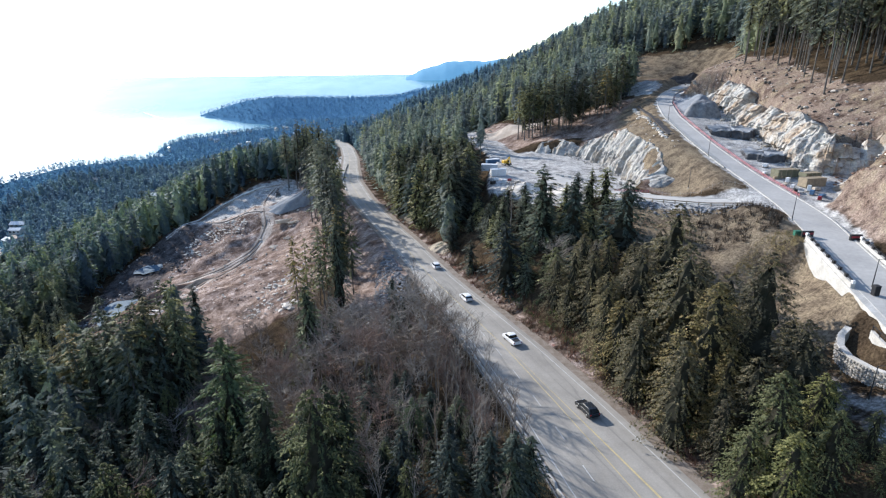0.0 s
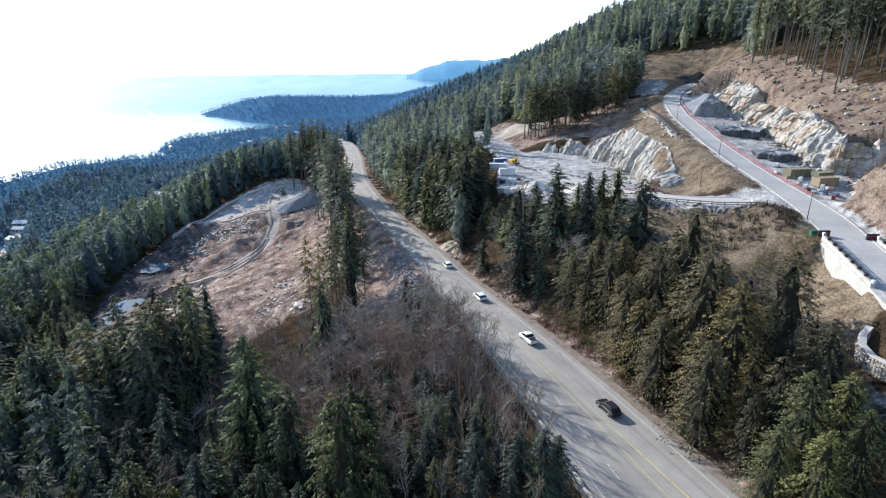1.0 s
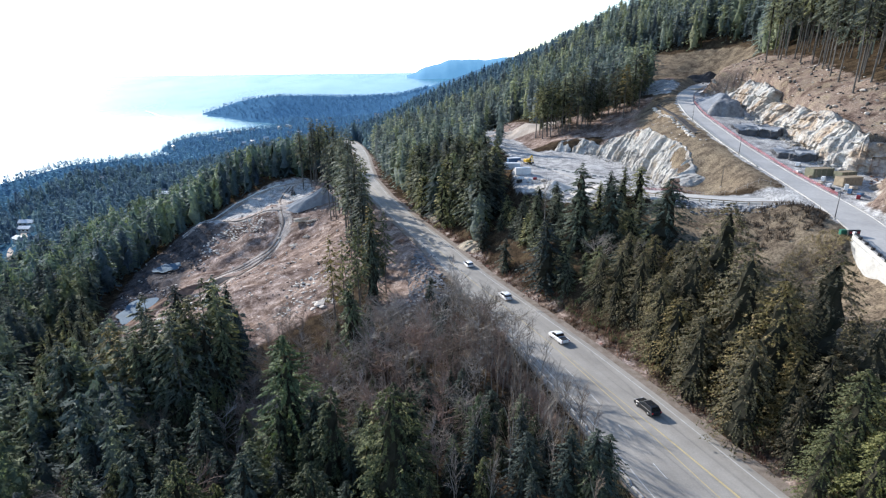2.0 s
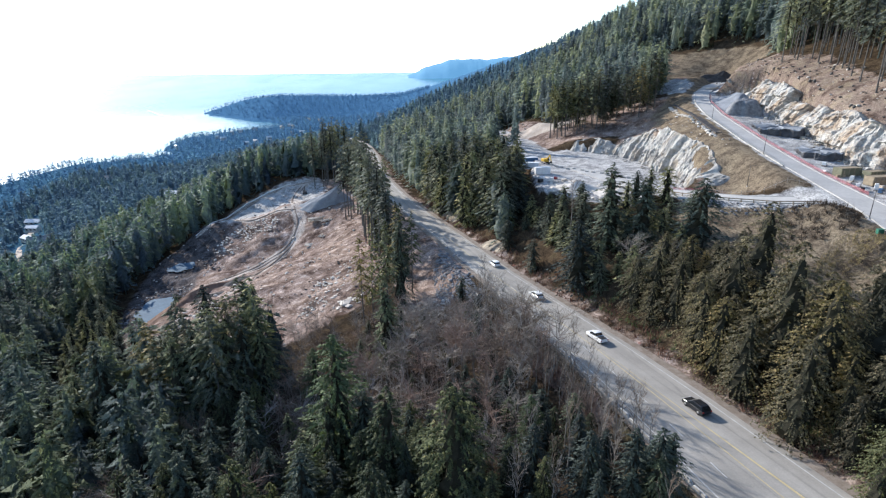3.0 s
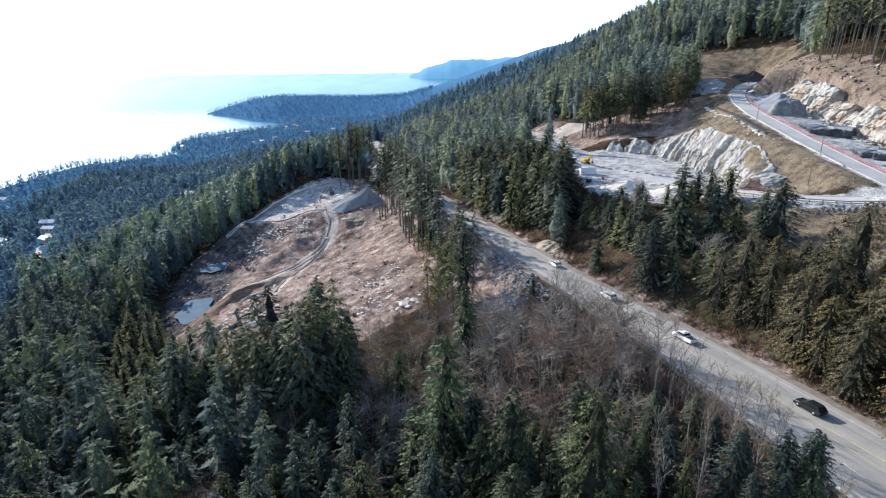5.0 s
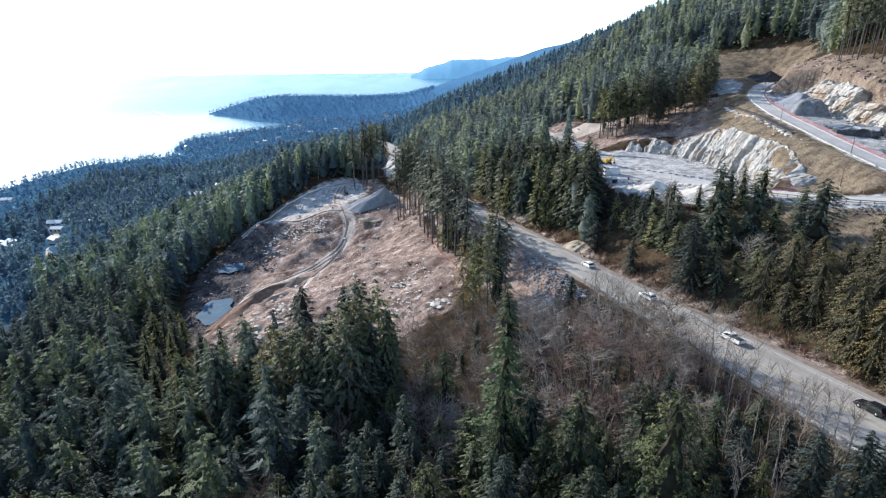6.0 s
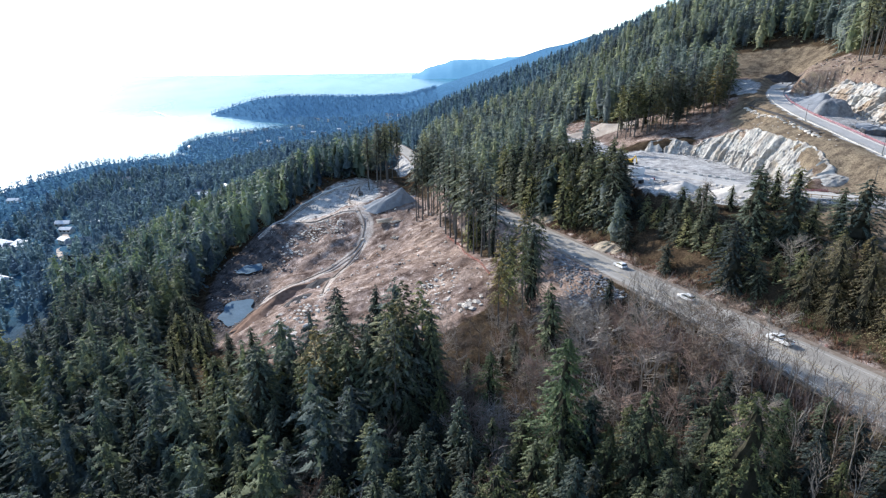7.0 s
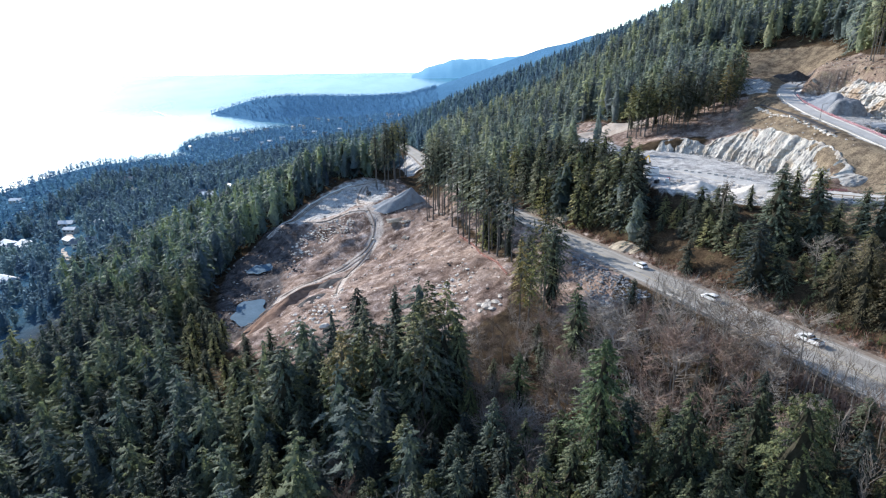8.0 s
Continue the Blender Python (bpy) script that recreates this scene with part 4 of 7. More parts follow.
def rubble(name, label, poly, count, lo, hi, mat, keep=None, detail=0, category="rubble"):
    """Loose stones, too many to count, in one mesh."""
    kinds = [stone_arrays(srng, max(detail, 1)) for _ in range(6)]
    X, Y = scatter(poly, count, keep)
    Z = height(X, Y)
    V, F, o = [], [], 0
    for x, y, z in zip(X, Y, Z):
        v, f = kinds[int(srng.integers(0, 6))]
        s = lo + (hi - lo) * float(srng.random()) ** 2.5
        a = float(srng.uniform(0, 6.28))
        c, d = math.cos(a), math.sin(a)
        w = np.stack([(v[:, 0] * c - v[:, 1] * d) * s, (v[:, 0] * d + v[:, 1] * c) * s, v[:, 2] * s * 0.5], 1) + [x, y, z + s * 0.12]
        V.append(w)
        F.append(f + o)
        o += len(v)
    return tagged(part(name, mesh_from(name, np.concatenate(V), np.concatenate(F), mat)), label, category, kind="stuff")


rubble("roadside_rubble", "grey blast rock tipped down the road bank", [(-7.5, 128), (-12, 143), (-15.5, 158), (-19.5, 168), (-21.5, 156), (-20, 138), (-15, 126)], 1300, 0.3, 1.25, M_BLUE_ROCK)
rubble("bank_spill", "pale broken stones spilled below the road bank", [(-13, 118), (-9, 128), (-15, 136), (-20, 140), (-22, 130), (-17, 116)], 170, 0.4, 1.5, M_PALE_ROCK)
rubble("clearing_rubble", "pale broken stones strewn over the cleared earth", SITE, 1000, 0.2, 1.7, M_PALE_ROCK, lambda x, y: wave(x, y, 38, 7) + 0.7 * wave(x, y, 11, 2) > 0.3)
rubble("earth_clods", "dark clods and roots on the cleared earth", SITE, 450, 0.3, 1.5, M_DARKSOIL, lambda x, y: wave(x, y, 33, 4) > 0.2)
rubble("rock_band", "band of broken pale rock below the gravel pad", [(-150, 284), (-146, 300), (-128, 306), (-112, 296), (-114, 282), (-132, 274)], 520, 0.4, 2.2, M_PALE_ROCK)
rubble("soil_clods", "brown clods and stones on the cleared slope", SITE, 1000, 0.2, 1.1, M_REDSOIL, lambda x, y: wave(x, y, 27, 11) > 0.1)
rubble("lower_rocks", "pale rocks on the brown slope below the track", [(-124, 182), (-112, 192), (-98, 182), (-96, 166), (-110, 160)], 150, 0.6, 2.4, M_PALE_ROCK)
rubble("upper_rocks", "pale rocks bedded in brown earth", [(-66, 178), (-54, 196), (-50, 172), (-56, 150), (-66, 158)], 160, 0.5, 1.8, M_PALE_ROCK)
rubble("ditch_rubble", "dark wet stones round the ponds", [(-178, 300), (-160, 330), (-135, 275), (-140, 240), (-160, 235), (-175, 255)], 480, 0.4, 2.2, M_DARK_SHADED, lambda x, y: np.minimum(pond_reach(x, y, PONDS[0]), pond_reach(x, y, PONDS[1])) > 0.95)
rubble("pond_rubble", "grey stones round the lower pond", [(-168, 206), (-166, 238), (-150, 244), (-138, 232), (-138, 206), (-152, 198)], 260, 0.4, 1.8, M_BLUE_ROCK, lambda x, y: pond_reach(x, y, PONDS[1]) > 0.92)
rubble("branch_riprap", "grey broken stone banked below the branch road", [(80, 128), (70, 131.5), (60, 139), (53, 150), (50, 148), (57, 136), (68, 127), (79, 124)], 420, 0.3, 1.1, M_BLUE_ROCK)
rubble("hill_rubble", "stumps and broken stone on the logged slope", [(118, 150), (138, 150), (136, 190), (146, 230), (152, 270), (160, 330), (140, 335), (135, 270), (124, 220)], 220, 0.3, 1.1, M_PALE_ROCK, lambda x, y: wave(x, y, 30, 3) > 0.0)
rubble("slash_debris", "dark logging debris on the slope", [(108, 132), (138, 150), (136, 190), (148, 230), (155, 270), (162, 330), (140, 335), (135, 270), (122, 220)], 420, 0.4, 1.6, M_DARKSOIL, lambda x, y: wave(x, y, 24, 8) > -0.2)
rubble("bank_clods", "brown clods and dead roots on the steep bank", [(97, 122), (104, 118), (118, 116), (134, 138), (132, 152), (112, 150), (104, 142)], 420, 0.3, 1.4, M_REDSOIL)
rubble("bank_stones", "pale stones on the steep brown bank", [(97, 122), (104, 118), (118, 116), (134, 138), (132, 152), (112, 150), (104, 142)], 150, 0.3, 1.3, M_PALE_ROCK)
rubble("cut_rubble", "broken granite blocks at the foot of the cut", [(118, 149), (108, 156), (107, 166), (113, 194), (121, 232), (116, 232), (110, 196), (103, 166), (104, 152)], 220, 0.6, 2.4, M_GRANITE)
rubble("quarry_spoil", "white crushed rock spread along the quarry edge", [(20, 178), (22, 200), (34, 196), (52, 184), (56, 172), (44, 166), (30, 170)], 420, 0.5, 2.2, M_PALE_ROCK)
rubble("quarry_rubble", "stones at the foot of the granite cliff", [(62, 172), (70, 190), (72, 232), (66, 260), (60, 258), (66, 230), (65, 195), (58, 176)], 160, 0.5, 1.9, M_GRANITE)
for X, Y, lo, hi, label, pale in ((*scatter(SITE, 46), 1.2, 2.4, "large pale boulder on cleared earth", True), (*scatter([(-6, 128), (-10, 150), (-20, 190), (-17, 150), (-14, 126)], 14), 1.1, 1.9, "grey blasted boulder on the road bank", False),
                                  (*scatter([(84, 180), (88, 215), (84, 258), (76, 258), (74, 215), (76, 185)], 26), 0.6, 1.2, "small pale boulder on dry grass", True),
                                  (*scatter([(116, 140), (138, 150), (142, 215), (150, 250), (130, 250)], 24), 1.0, 2.2, "pale boulder on the logged slope", True)):
    for x, y in zip(X, Y):
        boulder(float(x), float(y), float(srng.uniform(lo, hi)), label, "loose boulders", pale)
# the row of boulders that edges the bench
for i in range(44):
    t = i / 43
    x = float(np.interp(t, [0, 0.4, 0.75, 1], [96, 91.0, 84.5, 81.5])) + float(srng.normal(0, 0.35))
    y = float(np.interp(t, [0, 0.4, 0.75, 1], [276, 250, 216, 197])) + float(srng.normal(0, 0.35))
    boulder(x, y, float(srng.uniform(1.5, 2.5)), "pale boulder in a row along the grassy bench", "boulder row", True)
for dx, dy, s in ((0, 0, 5.0), (2.6, 1.5, 3.4), (-2.4, 2.2, 2.8), (1.2, -2.6, 2.6), (-2.2, -1.8, 2.2), (4.0, -1.0, 1.8), (0.6, 3.4, 1.9), (-4.2, 0.4, 1.7)):
    boulder(-48.5 + dx, 151.5 + dy, s, "broken white rock slab in cleared earth", "loose boulders", True, 0.4)
boulder(-104, 169.5, 4.5, "pale rock heap beside the track", "loose boulders", True, 0.5)
boulder(-113, 172, 4.0, "pale rock heap beside the track", "loose boulders", True, 0.5)


def heap(name, label, x, y, rx, ry, h, mat, seed, turn=0.0, sharp=1.0, flat=0.0, skew=0.0):
    """A tipped heap of loose material with slumped flanks; skew moves its top along its length."""
    na, nr = 40, 12
    V = [(skew, 0, h)]
    for k in range(1, nr + 1):
        f = k / nr
        for i in range(na):
            a = 2 * math.pi * i / na
            w = 1 + 0.13 * math.sin(3 * a + seed) + 0.08 * math.sin(7 * a + 2 * seed)
            px, py = rx * f * w * math.cos(a) + skew * (1 - f), ry * f * w * math.sin(a)
            g = max(0.0, (f - flat) / (1 - flat))
            V.append((px, py, h * (1 - g ** sharp) + 0.12 * h * math.sin(5 * a + 9 * f + seed) * f * (1 - f)))
    V = np.array(V)
    c, s = math.cos(radians(turn)), math.sin(radians(turn))
    W = np.stack([V[:, 0] * c - V[:, 1] * s + x, V[:, 0] * s + V[:, 1] * c + y, V[:, 2]], 1)
    low = height(W[:, 0], W[:, 1])
    W[:, 2] = low + W[:, 2] - 0.15
    F = [(0, 1 + i, 1 + (i + 1) % na) for i in range(na)]
    for k in range(nr - 1):
        for i in range(na):
            a, b = 1 + k * na + i, 1 + k * na + (i + 1) % na
            F += [(a, a + na, b + na), (a, b + na, b)]
    ob = tagged(part(name, mesh_from(name, W, np.array(F), mat, smooth_shade=True)), label, "heap")
    return ob


heap("gravel_mound", "smooth grey heap of crushed stone in the clearing", -89, 303, 15, 7.5, 9.5, M_GREY_HEAP, 1, 4, 0.9, 0.0, 9.0)
heap("gravel_mound", "broad grey heap of crushed stone beside the upper road", 116, 254, 9, 18, 6.0, M_GREY_HEAP, 2, -14, 1.0, 0.1, 3.0)


def bench(label, pts, top, seed):
    """A flat-topped bench of fill with steep, ragged, slightly battered faces; pts: its outline at the foot."""
    P = np.array(pts + pts[:1], float)
    s = np.concatenate([[0], np.cumsum(np.hypot(*np.diff(P, axis=0).T))])
    u = np.arange(0, s[-1], 0.7)
    Q = np.stack([np.interp(u, s, P[:, i]) for i in range(2)], 1)
    mid = Q.mean(0)
    V = []
    for k, (f, inset) in enumerate(((0.0, 0.0), (0.3, 0.02), (0.62, 0.05), (0.97, 0.07), (1.0, 0.085), (1.0, 0.5), (1.0, 0.97))):
        w = inset + (0.2 * (cell(u / 3.1, u * 0, seed) - 0.5) + 0.07 * (cell(u / 1.1, u * 0 + k, seed) - 0.5) if 0 < k < 5 else 0)
        q = Q + (mid - Q) * np.reshape(w, (-1, 1))
        foot = height(Q[:, 0], Q[:, 1]) - 0.5
        z = foot + (np.maximum(top, foot + 0.6) - foot) * f + (0.7 * (cell(u / 1.9, u * 0 + k, seed + 2) - 0.5) + 0.5 * wave(q[:, 0], q[:, 1], 7, seed) if k else 0)
        V.append(np.column_stack([q, z]))
    n = len(u)
    F = [(k * n + i, k * n + (i + 1) % n, (k + 1) * n + (i + 1) % n, (k + 1) * n + i) for k in range(6) for i in range(n)]
    # faces darker than the top: shade put into their colour
    return tagged(part("gravel_bench", mesh_from("gravel_bench", np.concatenate(V), np.array(F), [M_DARK_SHADED, M_GREY_HEAP], mat_ids=np.repeat([0, 0, 0, 1, 1, 1], n))), label, "earthwork", "benches of fill")


bench("flat-topped bench of grey fill with a steep face coloured as shade", [(98.5, 198), (104, 194), (110, 191), (115, 198), (116, 210), (109, 217), (102, 211)], 28.4, 3)
bench("flat-topped bench of grey fill with a steep face coloured as shade", [(95, 168), (99, 164.5), (105, 163), (109, 168), (110, 177), (99, 180)], 24.2, 4)
heap("gravel_mound", "ragged heap of grey crushed stone in the yard", 112, 236, 8.5, 6.5, 6.0, M_BLUE_ROCK, 6, 30, 2.2, 0.35)
heap("soil_mound", "black heap of dark spoil by the end of the road", 148, 332, 12, 6, 6.5, M_DARKSOIL, 7, 0)
heap("soil_mound", "red-brown bank of dug soil beside the track", -129, 213, 27, 6, 4.5, M_REDSOIL, 8, 62)
heap("soil_mound", "dark bank of dug soil beside the track", -115, 229, 11, 5, 2.2, M_DARKSOIL, 9, 60)
heap("soil_mound", "dark bank of dug soil beside the track", -119, 206, 10, 5, 2.0, M_DARKSOIL, 10, 55)
heap("soil_mound", "brown earth mound beside the quarry road", 40, 330, 22, 14, 6.0, M_TRACK, 11, -20)
heap("rock_mound", "white heap of crushed rock on the quarry floor", 29, 187, 11, 6, 3.4, M_PALE_ROCK, 13, -20)
heap("rock_mound", "white heap of crushed rock on the quarry floor", 43, 177, 12, 5, 2.8, M_PALE_ROCK, 14, -24)


def pond(x, y, rx, ry, z, seed, label):
    na = 36
    V = [(x, y, z)]
    for k in (0.5, 1.0):
        for i in range(na):
            a = 2 * math.pi * i / na
            w = k * (1 + 0.18 * math.sin(2 * a + seed) + 0.12 * math.sin(5 * a + seed * 2))
            V.append((x + rx * w * math.cos(a), y + ry * w * math.sin(a), z))
    F = [(0, 1 + i, 1 + (i + 1) % na) for i in range(na)]
    for i in range(na):
        a, b = 1 + i, 1 + (i + 1) % na
        F += [(a, a + na, b + na), (a, b + na, b)]
    return tagged(part("water_pond", mesh_from("water_pond", np.array(V), np.array(F), M_POND, smooth_shade=True)), label, "pond", kind="structure")


pond(*PONDS[0], 1, "small blue settling pond in wet stony ground")
pond(*PONDS[1], 4, "small grey pond below the dug bank")

# ---------------------------------------------------------------- trees
def prisms(p0, p1, r0, r1, sides=3):
    """Tapered sticks from arrays of ends and radii."""
    p0, p1 = np.asarray(p0, float), np.asarray(p1, float)
    n = len(p0)
    d = p1 - p0
    d /= np.linalg.norm(d, axis=1)[:, None] + 1e-9
    a = np.where(np.abs(d[:, 2:3]) > 0.9, [[1.0, 0, 0]], [[0, 0, 1.0]])
    u = np.cross(d, a)
    u /= np.linalg.norm(u, axis=1)[:, None] + 1e-9
    v = np.cross(d, u)
    V = []
    for p, r in ((p0, r0), (p1, r1)):
        r = np.broadcast_to(np.asarray(r, float), (n,))[:, None]
        for k in range(sides):
            t = 2 * math.pi * k / sides
            V.append(p + r * (math.cos(t) * u + math.sin(t) * v))
    V = np.stack(V, 1).reshape(-1, 3)
    base = (np.arange(n) * 2 * sides)[:, None]
    F = []
    for k in range(sides):
        k2 = (k + 1) % sides
        F.append(base + np.array([[k, k2, sides + k2, sides + k]]))
    return V, np.concatenate(F)


def crown(rng, H, R, base, whorls, per, sprays, droop, lean_up=0.15, shape=0.8, ragged=0.25, wide=1.0, kite=True, big=2.6, loose=0.5, fan=0.9, full=0.0, inner=0.22):
    """Needle sprays set along drooping branches; returns verts and triangles. base: the height where the crown begins."""
    z = base + (H - base) * np.linspace(0, 1, whorls) ** 0.92
    n = whorls * per
    bz = np.repeat(z, per) + rng.normal(0, (H - base) / whorls * loose, n)
    bz = np.clip(bz, base, H * 0.995)
    az = rng.uniform(0, 2 * math.pi, n)
    rel = np.clip((H - bz) / (H - base), 0, 1)
    round_top = np.tanh(2.3 * rel ** 0.72) / 0.98
    prof = (rel ** shape * (1 - full) + round_top * full) * (1 - 0.25 * smooth(0.7, 1.0, rel))
    lobe = rng.uniform(0, 6.28, 3)
    prof = prof * (1 + 0.16 * np.sin(2 * az + lobe[0] + bz * 0.35) + 0.14 * np.sin(3 * az + lobe[1] - bz * 0.6))
    L = R * np.maximum(prof, 0.035) * (1 + ragged * rng.normal(0, 1, n)).clip(0.45, 1.5)
    dirx, diry = np.cos(az), np.sin(az)
    # sprays along each branch
    u = np.linspace(inner, 1.0, sprays)[None, :] ** 0.8 + rng.uniform(-0.08, 0.08, (n, sprays))
    side = rng.uniform(-fan, fan, (n, sprays)) * (1.15 - 0.5 * u)
    px = dirx[:, None] * L[:, None] * u
    py = diry[:, None] * L[:, None] * u
    pz = bz[:, None] + L[:, None] * (lean_up * u * (1 - rel[:, None]) - droop * u ** 1.6 * (0.5 + rel[:, None])) + rng.normal(0, 0.1, (n, sprays)) * L[:, None] * 0.3
    a2 = az[:, None] + side
    ln = (0.3 + 0.28 * rng.random((n, sprays))) * L[:, None] * (1.35 - 0.65 * u) * (7.0 / (sprays + 3)) + 0.22
    ln = np.clip(ln, 0.2, big * 1.0) * rng.uniform(0.75, 1.3, (n, sprays))
    w = ln * (0.26 + 0.16 * rng.random((n, sprays))) * wide
    tip = np.stack([px + np.cos(a2) * ln, py + np.sin(a2) * ln, pz - ln * (0.1 + droop * 0.8 + 0.25 * rng.random((n, sprays)))], -1).reshape(-1, 3)
    root = np.stack([px - np.cos(a2) * ln * 0.25, py - np.sin(a2) * ln * 0.25, pz + 0.05 * ln], -1).reshape(-1, 3)
    cx, cy = -np.sin(a2), np.cos(a2)
    tilt = rng.uniform(-0.7, 0.7, (n, sprays))
    off = np.stack([cx * w, cy * w, tilt * w], -1).reshape(-1, 3)
    mid = root + (tip - root) * 0.45
    k = len(tip)
    if kite:
        V = np.stack([root, mid + off, tip, mid - off], 1).reshape(-1, 3)
        b = (np.arange(k) * 4)[:, None]
        F = np.concatenate([b + [[0, 1, 2]], b + [[0, 2, 3]]])
    else:
        V = np.stack([root + off, tip, root - off], 1).reshape(-1, 3)
        F = (np.arange(k) * 3)[:, None] + np.array([[0, 1, 2]])
    return V, F


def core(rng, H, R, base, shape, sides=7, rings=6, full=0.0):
    """The dense inside of a crown: a rough cone behind the outer sprays, coloured dark for shade in single trees."""
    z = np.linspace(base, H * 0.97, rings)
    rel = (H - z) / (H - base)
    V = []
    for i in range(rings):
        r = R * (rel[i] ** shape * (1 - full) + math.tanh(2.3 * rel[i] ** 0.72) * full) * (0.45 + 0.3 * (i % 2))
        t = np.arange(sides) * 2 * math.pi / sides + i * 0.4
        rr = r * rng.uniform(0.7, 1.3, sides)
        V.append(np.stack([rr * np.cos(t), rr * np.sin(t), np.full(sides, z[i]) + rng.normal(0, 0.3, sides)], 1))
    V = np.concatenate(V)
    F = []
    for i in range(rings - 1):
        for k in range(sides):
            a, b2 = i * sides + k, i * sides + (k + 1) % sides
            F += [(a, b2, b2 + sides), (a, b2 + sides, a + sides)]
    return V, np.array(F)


def puffed(V, rng, lift=0.5, loose=0.4, group=3):
    """Vertex normals that point out of the crown as a whole, a little ruffled from spray to spray."""
    r = np.hypot(V[:, 0], V[:, 1])[:, None] + 0.3
    ruff = np.repeat(rng.normal(0, loose, (len(V) // group + 1, 3)), group, 0)[:len(V)]
    N = np.column_stack([V[:, 0], V[:, 1], np.zeros(len(V))]) / r + [0, 0, lift] + ruff
    return N / (np.linalg.norm(N, axis=1)[:, None] + 1e-9)


def turned_out(V, F, N):
    """The triangles, wound so that each faces the way its normals point."""
    g = np.cross(V[F[:, 1]] - V[F[:, 0]], V[F[:, 2]] - V[F[:, 0]])
    back = (g * N[F[:, 0]]).sum(1) < 0
    return np.where(back[:, None], F[:, [0, 2, 1]], F)


def joined(pieces):
    V, F, o = [], [], 0
    for v, f in pieces:
        V.append(v)
        F.append(f + o)
        o += len(v)
    return np.concatenate(V), np.concatenate(F)


def trunk_mesh(name, rng, H, r, mat, sides=6, bend=0.15, stubs=0):
    zs = np.linspace(-0.8, H, 8)
    off = np.cumsum(rng.normal(0, bend, (8, 2)), 0) * (zs / H)[:, None]
    P = np.column_stack([off, zs])
    rr = r * (1 - zs.clip(0) / H) ** 0.85 + 0.02
    rr[0] *= 1.35
    pieces = [prisms(P[:-1], P[1:], rr[:-1], rr[1:], sides)]
    if stubs:
        z = rng.uniform(0.2, 0.7, stubs) * H
        a = rng.uniform(0, 6.28, stubs)
        ln = rng.uniform(0.4, 1.6, stubs)
        p0 = np.stack([0 * z, 0 * z, z], 1)
        p1 = p0 + np.stack([np.cos(a) * ln, np.sin(a) * ln, -0.25 * ln], 1)
        v, f = prisms(p0, p1, 0.035, 0.012, 3)
        return mesh_from(name, *joined([pieces[0], (v, f)]), mat)
    return mesh_from(name, *pieces[0], mat)


def make_conifer(name, label, seed, H, R, base, mat, whorls, per, sprays, droop, shape, ragged, wide=1.0, solid=True, bend=0.1, stubs=0, tr=0.011, big=0.6, loose=0.5, fan=1.2, full=0.0, heart=0.75, inner=0.35):
    rng = np.random.default_rng(seed)
    t = thing(name, label, "tree")
    part("trunk", trunk_mesh("trunk", rng, H * 0.97, H * tr, M_BARK, 6, bend, stubs), t)
    pieces = [crown(rng, H, R, base, whorls, per, sprays, droop, shape=shape, ragged=ragged, wide=wide, kite=False, big=big, loose=loose, fan=fan, full=full, inner=inner)]
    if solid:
        # an added core, dark to give the shade between the branches
        part("inner_wood", mesh_from("inner_wood", *core(rng, H * 0.92, R * heart, base, shape, 7, 9, full), M_INNER), t, "dark core standing for the shade inside the crown")
    v, f = joined(pieces)
    nv = puffed(v, rng, 0.4, 0.45)
    part("crown", mesh_from("crown", v, turned_out(v, f, nv), mat, smooth_shade=True, normals=nv), t)
    return t


